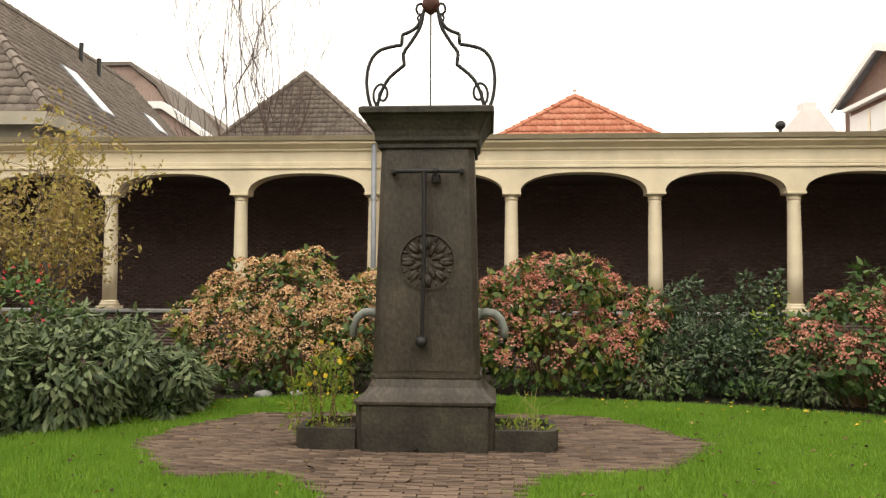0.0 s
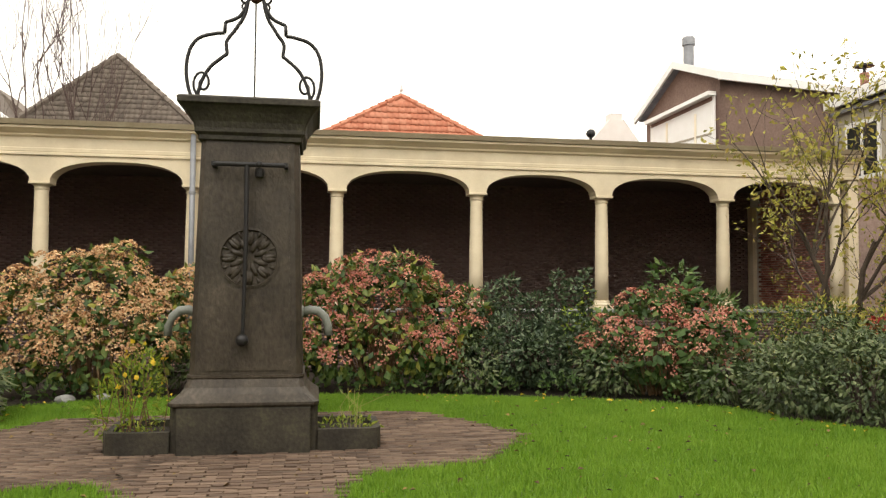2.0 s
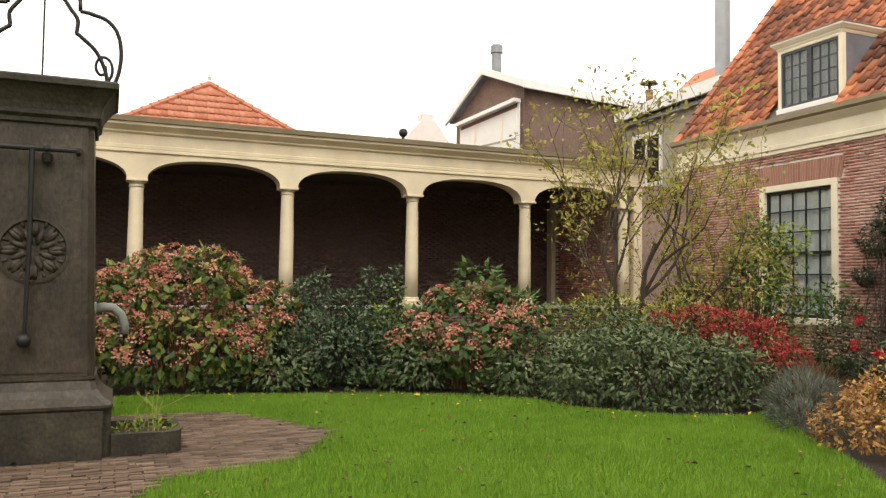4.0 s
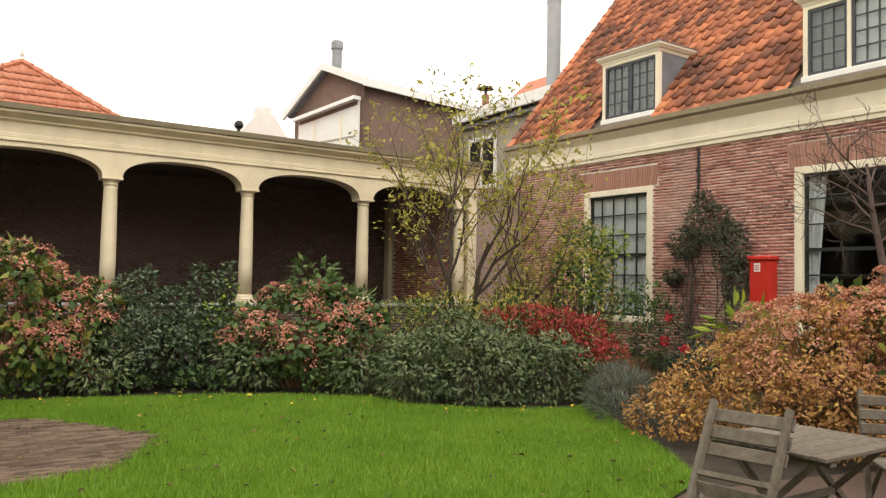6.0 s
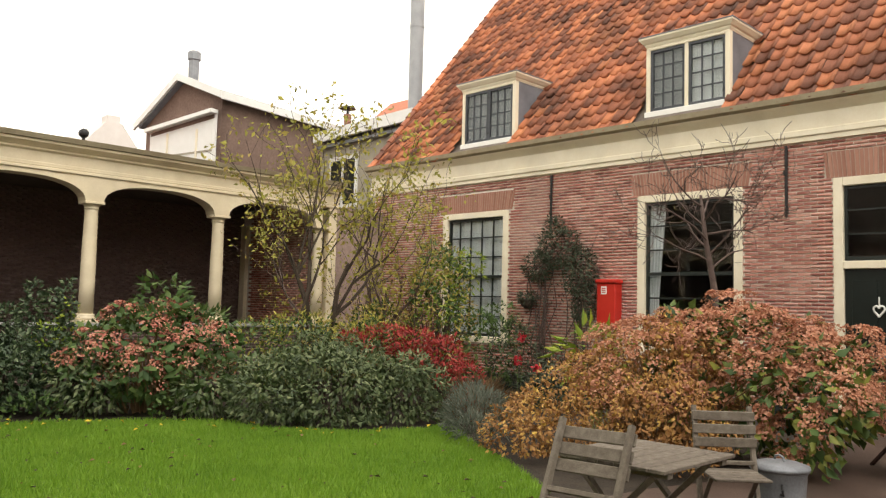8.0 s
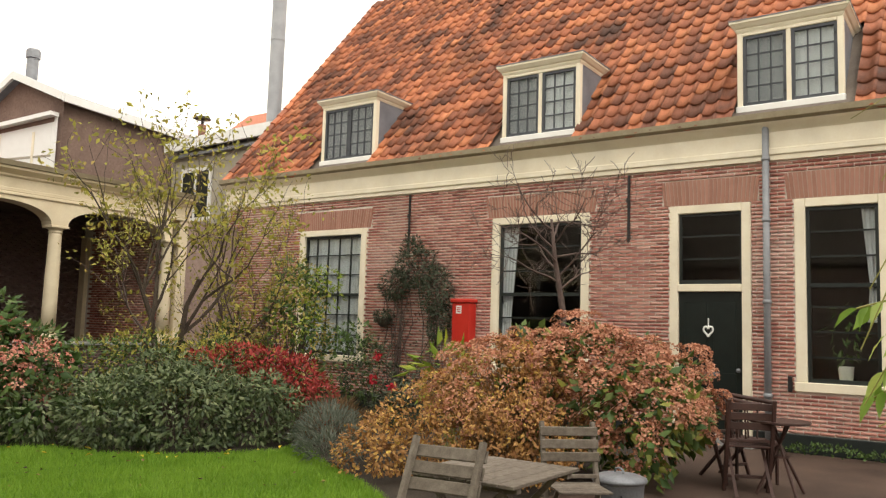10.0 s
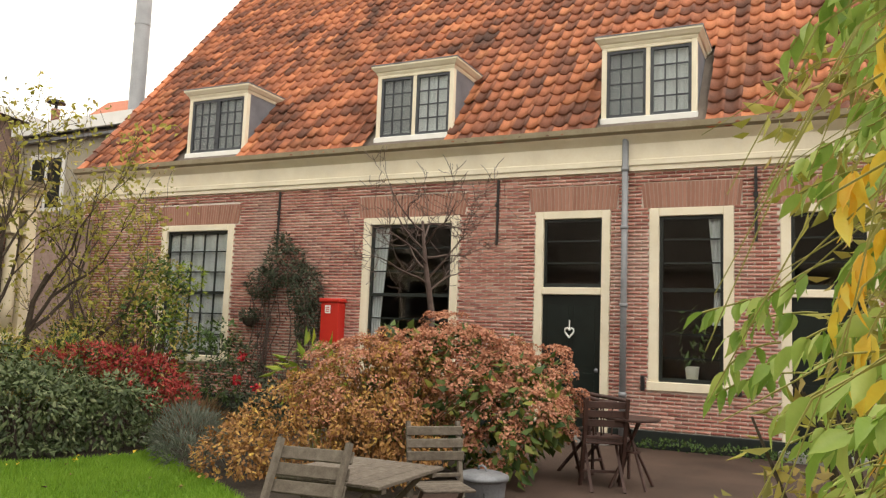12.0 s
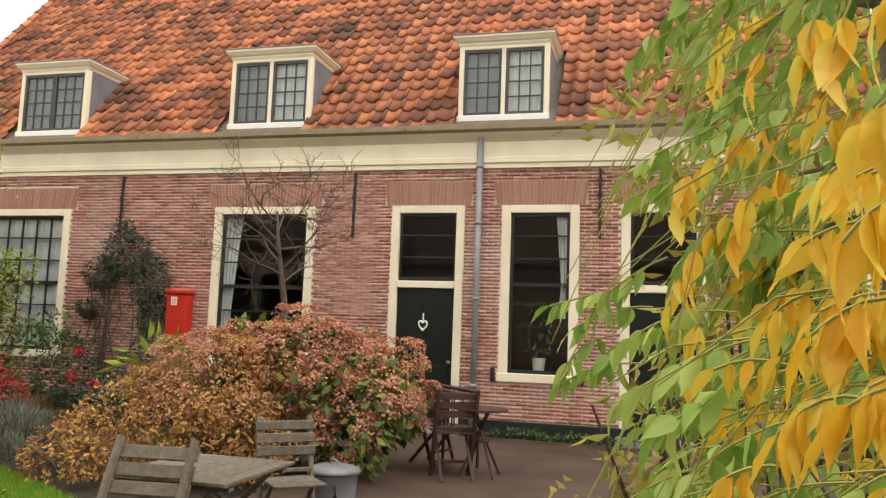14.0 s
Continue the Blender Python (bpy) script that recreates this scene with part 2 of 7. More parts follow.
M_FARBRICK = mat("grey_brown_brick", [(0.13, 0.082, 0.064), (0.25, 0.17, 0.138), (0.42, 0.32, 0.275)], 14, 0.9, 0.4, 26, rnd=0.6, streak=0.4)
M_CONCRETE = mat("damp_brown_terrace", [(0.055, 0.034, 0.026), (0.105, 0.067, 0.05)], 1.6, 0.7, 0.3, 50, streak=0.5)


def glass_mat(name, colour, rough=0.02):
    m = bpy.data.materials.new(name)
    m.use_nodes = True
    n, l = m.node_tree.nodes, m.node_tree.links
    gl, tp, mx = n.new("ShaderNodeBsdfGlossy"), n.new("ShaderNodeBsdfTransparent"), n.new("ShaderNodeMixShader")
    lw, pw, sc = n.new("ShaderNodeLayerWeight"), n.new("ShaderNodeMath"), n.new("ShaderNodeMath")
    gl.inputs["Roughness"].default_value = rough
    tp.inputs[0].default_value = (*colour, 1)
    pw.operation, pw.inputs[1].default_value = "POWER", 4.0
    sc.operation, sc.inputs[1].default_value, sc.inputs[2].default_value = "MULTIPLY_ADD", 0.8, 0.035
    l.new(lw.outputs["Facing"], pw.inputs[0])
    l.new(pw.outputs[0], sc.inputs[0])
    l.new(sc.outputs[0], mx.inputs[0])
    l.new(tp.outputs[0], mx.inputs[1])
    l.new(gl.outputs[0], mx.inputs[2])
    l.new(mx.outputs[0], n["Material Output"].inputs[0])
    return m


M_GLASS = glass_mat("old_window_glass", (0.95, 0.97, 0.96))


# ---- building helpers ----
def thing(name, loc, label, category, group="", kind=""):
    ob = new(name)
    ob.location = loc
    ob.empty_display_size = 0.2
    return tagged(ob, label, category, group, kind)


def top_of(ob):
    p = Vector((0, 0, 0))
    while ob is not None:
        p = p + Vector(ob.location)
        ob = ob.parent
    return p


def part(name, bm, material, parent=None, label="", smooth=False):
    """One mesh object from a bmesh in world metres, under its thing."""
    me = bpy.data.meshes.new(name)
    if parent is not None:
        bmesh.ops.translate(bm, verts=bm.verts, vec=-top_of(parent))
    bm.to_mesh(me)
    bm.free()
    me.materials.append(material)
    if smooth:
        me.shade_smooth()
    ob = new(name, me)
    ob.parent = parent
    if label:
        ob["label"] = label
    return ob


def box(bm, x0, x1, y0, y1, z0, z1, bevel=0.0):
    g = bmesh.ops.create_cube(bm, size=1, matrix=Matrix.Translation(((x0 + x1) / 2, (y0 + y1) / 2, (z0 + z1) / 2)) @ Matrix.Diagonal((abs(x1 - x0), abs(y1 - y0), abs(z1 - z0), 1)))
    if bevel:
        es = list({e for v in g["verts"] for e in v.link_edges})
        bmesh.ops.bevel(bm, geom=es, offset=bevel, segments=1, affect="EDGES")
    return bm


def boxes(*specs, bevel=0.0):
    bm = bmesh.new()
    for s in specs:
        box(bm, *s, bevel=bevel)
    return bm


def tube(bm, pts, radii, sides=8, caps=True):
    """A tapered tube along points."""
    pts = [Vector(p) for p in pts]
    if not hasattr(radii, "__len__"):
        radii = [radii] * len(pts)
    rings = []
    ref = Vector((0.31, 0.17, 0.93))
    for i, p in enumerate(pts):
        d = (pts[min(i + 1, len(pts) - 1)] - pts[max(i - 1, 0)]).normalized()
        a = d.cross(ref)
        if a.length < 0.05:
            a = d.cross(Vector((1, 0, 0)))
        a.normalize()
        b = d.cross(a)
        rings.append([bm.verts.new(p + radii[i] * (math.cos(2 * math.pi * k / sides) * a + math.sin(2 * math.pi * k / sides) * b)) for k in range(sides)])
    for r, s in zip(rings, rings[1:]):
        for k in range(sides):
            bm.faces.new((r[k], r[(k + 1) % sides], s[(k + 1) % sides], s[k]))
    if caps:
        bm.faces.new(rings[0][::-1])
        bm.faces.new(rings[-1])
    return bm


def lathe(bm, cx, cy, profile, sides=20):
    rings = [[bm.verts.new((cx + r * math.cos(2 * math.pi * k / sides), cy + r * math.sin(2 * math.pi * k / sides), z)) for k in range(sides)] for r, z in profile]
    for r, s in zip(rings, rings[1:]):
        for k in range(sides):
            bm.faces.new((r[k], r[(k + 1) % sides], s[(k + 1) % sides], s[k]))
    bm.faces.new(rings[0][::-1])
    bm.faces.new(rings[-1])
    return bm


def prism(bm, outline, axis, a, b):
    """A closed outline in the two other axes (in x, y, z order), drawn out along an axis from a to b."""
    def at(u, v, w):
        return {"x": (w, u, v), "y": (u, w, v), "z": (u, v, w)}[axis]
    lo = [bm.verts.new(at(u, v, a)) for u, v in outline]
    hi = [bm.verts.new(at(u, v, b)) for u, v in outline]
    k = len(outline)
    for i in range(k):
        bm.faces.new((lo[i], lo[(i + 1) % k], hi[(i + 1) % k], hi[i]))
    bm.faces.new(lo[::-1])
    bm.faces.new(hi)
    bmesh.ops.recalc_face_normals(bm, faces=bm.faces)
    return bm


def mesh_part(name, verts, faces, material, parent, label="", kind=""):
    """One mesh from arrays of world points and faces."""
    me = bpy.data.meshes.new(name)
    verts = np.asarray(verts, float)
    if parent is not None:
        verts = verts - np.array(top_of(parent))
    faces = np.asarray(faces, np.int32)
    k = faces.shape[1]
    me.vertices.add(len(verts))
    me.vertices.foreach_set("co", verts.ravel())
    me.loops.add(faces.size)
    me.loops.foreach_set("vertex_index", faces.ravel())
    me.polygons.add(len(faces))
    me.polygons.foreach_set("loop_start", np.arange(0, faces.size, k, dtype=np.int32))
    me.polygons.foreach_set("loop_total", np.full(len(faces), k, dtype=np.int32))
    me.update(calc_edges=True)
    me.validate()
    me.materials.append(material)
    ob = new(name, me)
    ob.parent = parent
    if label:
        ob["label"] = label
    if kind:
        ob["kind"] = kind
    return ob


def blades(rng, base, along, side, length, width, cup=0.15):
    """Leaf shapes: four points, folded at the midrib, each an island."""
    up = np.cross(along, side)
    L, W = length[:, None], width[:, None]
    v = np.stack([base, base + along * L * 0.45 - side * W * 0.5 + up * W * cup, base + along * L - up * L * 0.12, base + along * L * 0.45 + side * W * 0.5 + up * W * cup], 1)
    n = len(base)
    i = np.arange(n)[:, None] * 4
    f = np.concatenate([i + np.array([[0, 2, 1]]), i + np.array([[0, 3, 2]])])
    return v.reshape(-1, 3), f


def unit(v):
    return v / np.maximum(np.linalg.norm(v, axis=-1, keepdims=True), 1e-9)


def in_blobs(rng, blobs, n, shell):
    """Points and outward normals near the skin of lumpy ellipsoids."""
    w = np.array([b[3] * b[4] + b[4] * b[5] + b[3] * b[5] for b in blobs])
    pick = rng.choice(len(blobs), n, p=w / w.sum())
    B = np.array(blobs, float)[pick]
    d = unit(rng.normal(size=(n, 3)))
    bumps = 1 + 0.10 * np.sin(d[:, 0] * 7 + B[:, 0] * 3) * np.sin(d[:, 1] * 6 + B[:, 1] * 5) + 0.08 * np.sin(d[:, 2] * 9 + B[:, 2])
    r = (1 - shell * rng.random(n) ** 1.5) * bumps
    p = B[:, :3] + d * B[:, 3:] * r[:, None]
    nrm = unit(d / B[:, 3:])
    # keep what is not deep inside another lump, nor under ground
    keep = p[:, 2] > 0.03
    for b in blobs:
        q = (p - np.array(b[:3])) / np.array(b[3:])
        keep &= (q ** 2).sum(1) > 0.55
    return p[keep], nrm[keep]


def clumps(blobs, k, size, seed):
    """Smaller lumps on the skin of larger ones, for an uneven outline."""
    rng = np.random.default_rng(seed)
    out = [(*b[:3], *[0.86 * v for v in b[3:]]) for b in blobs]
    for b in blobs:
        for i in range(k):
            d = unit(rng.normal(size=3) + np.array([0, 0, 0.35]))
            p = np.array(b[:3]) + d * np.array(b[3:]) * rng.uniform(0.75, 0.95)
            r = size * rng.uniform(0.6, 1.3)
            out.append((*p, r, r, r * rng.uniform(0.7, 1.1)))
    return out


def foliage(name, parent, material, blobs, n, size, aspect=0.5, shell=0.3, droop=0.2, outward=0.5, seed=1, label=""):
    rng = np.random.default_rng(seed)
    p, nrm = in_blobs(rng, blobs, n, shell)
    k = len(p)
    rand = unit(rng.normal(size=(k, 3)))
    along = unit(nrm * outward + rand * 0.8 - np.array([0, 0, droop]))
    side = unit(np.cross(along, unit(nrm + 0.5 * rand)))
    length = size * (0.6 + 0.7 * rng.random(k))
    v, f = blades(rng, p, along, side, length, length * aspect)
    return mesh_part(name, v, f, material, parent, label, "stuff")


def flower_heads(name, parent, material, blobs, n, radius, seed=1, label="", florets=26, fsize=0.03, top=0.1):
    """Flat, domed heads of many small florets on the skin of lumps."""
    rng = np.random.default_rng(seed)
    p, nrm = in_blobs(rng, blobs, n * 3, 0.06)
    sel = (nrm[:, 2] > -0.35 + top * rng.random(len(nrm)))
    p, nrm = p[sel][:n], nrm[sel][:n]
    nrm = unit(nrm + np.array([0, 0, 0.55]))
    k = len(p)
    rep = florets
    P, N = np.repeat(p, rep, 0), np.repeat(nrm, rep, 0)
    a = unit(np.cross(N, rng.normal(size=(k * rep, 3))))
    R = np.repeat(radius * (0.6 + 0.7 * rng.random(k)), rep)
    d = R * np.sqrt(rng.random(k * rep))
    base = P + a * d[:, None] - N * (d ** 2 / R * 0.55)[:, None] + N * 0.04
    along = unit(unit(np.cross(N, a)) * 0.9 + rng.normal(size=a.shape) * 0.5)
    side = unit(np.cross(N + rng.normal(size=a.shape) * 0.35, along))
    L = fsize * (0.7 + 0.6 * rng.random(k * rep))
    v, f = blades(rng, base - along * L[:, None] * 0.5, along, side, L, L * 0.95)
    return mesh_part(name, v, f, material, parent, label, "stuff")


def branch(bm, rng, start, direction, length, radius, depth, spread=0.6, up=0.15, sides=6, kids=3, tips=None, fine=0.005):
    """A forking, tapering limb."""
    p, d = Vector(start), Vector(direction).normalized()
    pts, rad = [p.copy()], [radius]
    steps = 5
    for i in range(steps):
        d = (d + Vector(rng.normal(size=3)) * 0.16 + Vector((0, 0, up * 0.3))).normalized()
        p = p + d * length / steps
        pts.append(p.copy())
        rad.append(max(fine, radius * (1 - 0.6 * (i + 1) / steps)))
    tube(bm, pts, rad, sides)
    if tips is not None:
        tips.extend((tuple(q), tuple(d)) for q in pts[2:])
    if depth > 0:
        for k in range(kids):
            i = int(rng.integers(2, steps + 1))
            nd = (d + Vector(rng.normal(size=3)) * spread + Vector((0, 0, up))).normalized()
            branch(bm, rng, pts[i], nd, length * (0.5 + 0.3 * rng.random()), rad[i] * 0.75, depth - 1, spread, up, max(3, sides - 1), kids, tips, fine)


def stems(name, parent, material, cx, cy, n, height, spread, radius, seed):
    rng = np.random.default_rng(seed)
    bm = bmesh.new()
    for i in range(n):
        a = rng.random() * 2 * math.pi
        r = rng.random() ** 0.5
        b = Vector((cx + 0.3 * spread[0] * r * math.cos(a), cy + 0.3 * spread[1] * r * math.sin(a), 0))
        t = Vector((cx + 0.85 * spread[0] * r * math.cos(a), cy + 0.85 * spread[1] * r * math.sin(a), height * (0.95 - 0.35 * r)))
        m = b.lerp(t, 0.5) + Vector((0, 0, 0.12 * height)) + Vector(rng.normal(size=3)) * 0.04
        tube(bm, [b, m, t], [radius, radius * 0.8, radius * 0.5], 4, False)
    return tagged(part(name, bm, material, parent), kind="stuff")


# ---- ground ----
ground = tagged(part("ground", boxes((-150, 150, -60, 240, -0.6, -0.05)), M_SOIL), "dark bare soil under the beds and round the houses", "ground", kind="structure")
rng = np.random.default_rng(5)


def in_poly(x, y, poly):
    inside = np.zeros(len(x), bool)
    for (x0, y0), (x1, y1) in zip(poly, poly[1:] + poly[:1]):
        cut = (y0 > y) != (y1 > y)
        inside ^= cut & (x < (x1 - x0) * (y - y0) / (y1 - y0 + 1e-9) + x0)
    return inside


LAWN = [(-9, -14), (-7, 0), (-5.6, 6), (-5.1, 8.2), (-4.7, 9.4), (-4.1, 10.8), (-3.0, 11.4), (-1.3, 11.75), (0.3, 11.75), (1.9, 11.4), (3.6, 10.95), (4.8, 10.4), (5.5, 9.8),
        (5.7, 8.95), (6.4, 8.0), (7.4, 7.7), (8.0, 7.9), (7.2, 6.7), (6.5, 5.5), (5.8, 4.4), (4.6, 3.9), (3.4, 2.6), (3.0, -14)]
PAVING = [(-3.6, 7.85), (-3.55, 8.8), (-2.9, 9.95), (-1.7, 10.0), (0.9, 10.05), (1.35, 9.95), (1.85, 9.1), (2.25, 8.3), (1.55, 7.15), (0.45, 6.85), (0.2, 6.2), (0.15, 0.6), (-1.35, 0.6), (-1.3, 6.1), (-1.75, 6.75), (-2.6, 6.55)]
bm = bmesh.new()
bm.faces.new([bm.verts.new((x, y, -0.03)) for x, y in LAWN])
turf = tagged(part("lawn", bm, M_TURF), "bright green damp lawn with scattered fallen leaves", "lawn", kind="structure")
gx, gy = rng.uniform(-6, 8.2, 520000), rng.uniform(2.5, 11.9, 520000)
nx, ny = rng.uniform(-7, 3.4, 110000), rng.uniform(-7, 4.5, 110000)
near_g = in_poly(nx, ny, LAWN) & ~in_poly(nx, ny, PAVING)
keep = in_poly(gx, gy, LAWN) & ~in_poly(gx + rng.normal(0, 0.05, gx.size), gy + rng.normal(0, 0.05, gx.size), PAVING) & (np.abs(np.arctan2(gx, gy) - 0.36) < 0.98)
gx, gy = np.concatenate([gx[keep], nx[near_g]]), np.concatenate([gy[keep], ny[near_g]])
k = len(gx)
lean = rng.normal(size=(k, 3)) * 0.45 + np.array([0, 0, 1])
tuft = 0.7 + 0.5 * np.sin(gx * 2.1 + 1.3 * np.sin(gy * 1.7)) * np.sin(gy * 2.6 + gx)
a = rng.random(k) * 6.283
base = np.stack([gx, gy, np.full(k, -0.03)], 1)
sd = np.stack([np.cos(a), np.sin(a), np.zeros(k)], 1)
h = (0.045 + 0.035 * rng.random(k)) * (0.75 + 0.4 * tuft)
gv = np.stack([base - sd * 0.006, base + sd * 0.006, base + unit(lean) * h[:, None]], 1).reshape(-1, 3)
mesh_part("grass", gv, np.arange(k * 3).reshape(-1, 3), M_GRASS, turf, kind="stuff")
# fallen leaves on the lawn
n = 420
lx, ly = rng.uniform(-5, 8, n), rng.uniform(4, 11.3, n)
ok = in_poly(lx, ly, LAWN)
lx, ly = lx[ok], ly[ok]
n = len(lx)
a = rng.random(n) * 6.283
al = unit(np.stack([np.cos(a), np.sin(a), rng.normal(0, 0.25, n)], 1))
sd = unit(np.cross(np.array([0, 0, 1.0]) + rng.normal(0, 0.3, (n, 3)), al))
ls = rng.uniform(0.03, 0.075, n)
v, f = blades(rng, np.stack([lx, ly, np.full(n, 0.02)], 1), al, sd, ls, ls * 0.6, 0.3)
tagged(mesh_part("fallen_leaves", v, f, M_DEADLEAF, None), "brown and yellow leaves fallen on the grass", "leaves", kind="stuff")
n = 260
yx, yy = rng.uniform(-4.5, 7.5, n), rng.uniform(7.5, 11.7, n)
ok = in_poly(yx, yy, LAWN) & ~in_poly(yx, yy - 0.9, PAVING) & ~in_poly(yx, yy + 1.2, LAWN)
yx, yy = yx[ok], yy[ok]
n = len(yx)
a = rng.random(n) * 6.283
al = unit(np.stack([np.cos(a), np.sin(a), rng.normal(0, 0.3, n)], 1))
sd = unit(np.cross(np.array([0, 0, 1.0]) + rng.normal(0, 0.3, (n, 3)), al))
ls = rng.uniform(0.04, 0.08, n)
v, f = blades(rng, np.stack([yx, yy, np.full(n, 0.03)], 1), al, sd, ls, ls * 0.6, 0.3)
tagged(mesh_part("fallen_leaves", v, f, M_YFLOWER, None), "small yellow leaves fallen along the lawn edge", "leaves", kind="stuff")

bm = bmesh.new()
bm.faces.new([bm.verts.new((x, y, -0.018)) for x, y in PAVING])
paving = tagged(part("pavement", bm, M_PAVEJOINT), "worn reddish brick paving round the pump", "pavement", kind="structure")

# brick terrace before the house
bm = bmesh.new()
bm.faces.new([bm.verts.new((x, y, -0.02)) for x, y in [(3.0, -14), (12.6, -14), (12.6, 4.3), (9.3, 4.1), (8.4, 3.4), (6.6, 3.9), (5.2, 4.1), (4.6, 3.9), (3.4, 2.6), (3.0, 0)]])
terrace = tagged(part("terrace", bm, M_CONCRETE), "damp brown brick terrace before the house", "terrace", kind="structure")


# ---- the arcade ----
AY = 15.0
COLS = [-12.64, -10.04, -7.44, -4.85, -2.24, 0.38, 3.07, 5.62, 8.22, 10.78]
ZB, ZC, ZTOP = 1.2, 3.38, 4.42


def arch_wall():
    """The frieze wall with a basket arch over each bay."""
    bm = bmesh.new()
    y0, y1 = AY - 0.14, AY + 0.22
    for i in range(len(COLS) - 1):
        a, b = COLS[i], COLS[i + 1]
        l, r, rise = a + 0.17, b - 0.17, 0.36
        n = 20
        half = (r - l) / 2
        pts = [(a, ZC), (l, ZC)]
        for k in range(n + 1):
            u = -math.cos(math.pi * k / n)
            pts.append(((l + r) / 2 + half * u, ZC + 0.02 + rise * (1 - abs(u) ** 2.6) ** (1 / 2.0)))
        pts += [(r, ZC), (b, ZC)]
        for yy, flip in ((y0, False), (y1, True)):
            for p, q in zip(pts, pts[1:]):
                if abs(p[0] - q[0]) < 1e-6:
                    continue
                f = [bm.verts.new((p[0], yy, p[1])), bm.verts.new((q[0], yy, q[1])), bm.verts.new((q[0], yy, 3.98)), bm.verts.new((p[0], yy, 3.98))]
                bm.faces.new(f[::-1] if flip else f)
        for p, q in zip(pts, pts[1:]):
            bm.faces.new([bm.verts.new(c) for c in ((p[0], y0, p[1]), (p[0], y1, p[1]), (q[0], y1, q[1]), (q[0], y0, q[1]))])
    bmesh.ops.remove_doubles(bm, verts=bm.verts, dist=0.0005)
    bmesh.ops.recalc_face_normals(bm, faces=bm.faces)
    return bm


arcade = thing("arcade_gallery", (2, AY, 0), "cream-painted open arcade with slim columns and low arches", "arcade")
part("frieze_wall", arch_wall(), M_CREAM, arcade)
xa, xb = COLS[0], COLS[-1] + 0.42
part("end_pier", boxes((COLS[-1] + 0.19, xb, AY - 0.14, AY + 0.22, ZB - 0.059, 3.98), bevel=0.01), M_CREAM, arcade)
part("architrave", boxes((xa, xb + 0.02, AY - 0.175, AY + 0.2, 3.84, 3.90), (xa, xb + 0.02, AY - 0.16, AY + 0.2, 3.901, 3.981), bevel=0.012), M_CREAM, arcade)
prof = [(AY + 0.25, 3.982), (AY - 0.15, 3.982), (AY - 0.15, 4.16), (AY - 0.20, 4.19), (AY - 0.20, 4.22), (AY - 0.30, 4.28), (AY - 0.34, 4.30), (AY - 0.34, 4.345), (AY + 0.25, 4.345)]
part("cornice", prism(bmesh.new(), prof, "x", xa, xb + 0.05), M_CREAM, arcade)
part("gutter_edge", prism(bmesh.new(), [(AY - 0.38, 4.35), (AY - 0.41, 4.44), (AY + 0.2, 4.45), (AY + 0.2, 4.35)], "x", xa, xb + 0.08), M_CORNICE, arcade, "weathered olive-brown gutter edge")
part("roof_deck", boxes((xa, xb, AY + 0.2, AY + 3.8, 4.2, 4.4)), M_LEAD, arcade)
part("gallery_ceiling", boxes((xa, xb, AY + 0.22, AY + 3.6, 4.0, 4.1)), M_SHADEWOOD, arcade)
# back wall and floor wear the colours darkened for shade
part("back_wall", boxes((xa, xb, AY + 3.6, AY + 3.8, 0, 4.2)), M_SHADEMORTAR, arcade, "brick back wall with its deep shade put into the colour")
part("gallery_floor", boxes((xa, xb, AY + 0.2, AY + 3.6, 0, 0.85)), M_SHADEMORTAR, arcade)
part("gallery_end_wall", boxes((COLS[0] - 0.25, COLS[0] - 0.001, AY - 0.1, AY + 3.8, 0, 4.3)), M_SHADEBRICK, arcade)
east_wall = part("gallery_east_wall", boxes((xb - 0.25, xb, AY + 0.221, AY + 3.6, 0, 4.0)), M_MORTAR, arcade, "brick end wall of the gallery")
part("wall_pilaster", boxes((xb - 0.36, xb - 0.251, AY + 3.3, AY + 3.55, 0.851, 3.6), bevel=0.01), M_CREAM, arcade)
part("parapet", boxes((xa, xb, AY - 0.12, AY + 0.2, 0, ZB - 0.13)), M_SHADEMORTAR, arcade, "low brick parapet wall")
part("coping", boxes((xa, xb, AY - 0.2, AY + 0.26, ZB - 0.129, ZB - 0.06), bevel=0.015), M_COPING, arcade, "grey stone coping")


def column(x):
    c = thing("column", (x, AY, ZB - 0.06), "slim cream-painted round column on a moulded base", "column", "columns of the arcade")
    part("plinth", boxes((x - 0.19, x + 0.19, AY - 0.19, AY + 0.19, ZB - 0.06, ZB), bevel=0.008), M_CREAM, c)
    part("base", lathe(bmesh.new(), x, AY, [(0.18, ZB), (0.19, ZB + 0.025), (0.18, ZB + 0.05), (0.155, ZB + 0.06), (0.165, ZB + 0.085), (0.15, ZB + 0.11)], 24), M_CREAM, c, smooth=True)
    part("shaft", lathe(bmesh.new(), x, AY, [(0.135, ZB + 0.11), (0.135, ZB + 0.7), (0.13, ZB + 1.3), (0.118, ZC - 0.2), (0.118, ZC - 0.14)], 24), M_CREAM, c, smooth=True)
    part("capital", lathe(bmesh.new(), x, AY, [(0.13, ZC - 0.14), (0.135, ZC - 0.125), (0.122, ZC - 0.11), (0.125, ZC - 0.085), (0.155, ZC - 0.05), (0.165, ZC - 0.045)], 24), M_CREAM, c, smooth=True)
    part("abacus", boxes((x - 0.18, x + 0.18, AY - 0.18, AY + 0.18, ZC - 0.045, ZC), bevel=0.006), M_CREAM, c)
    return c


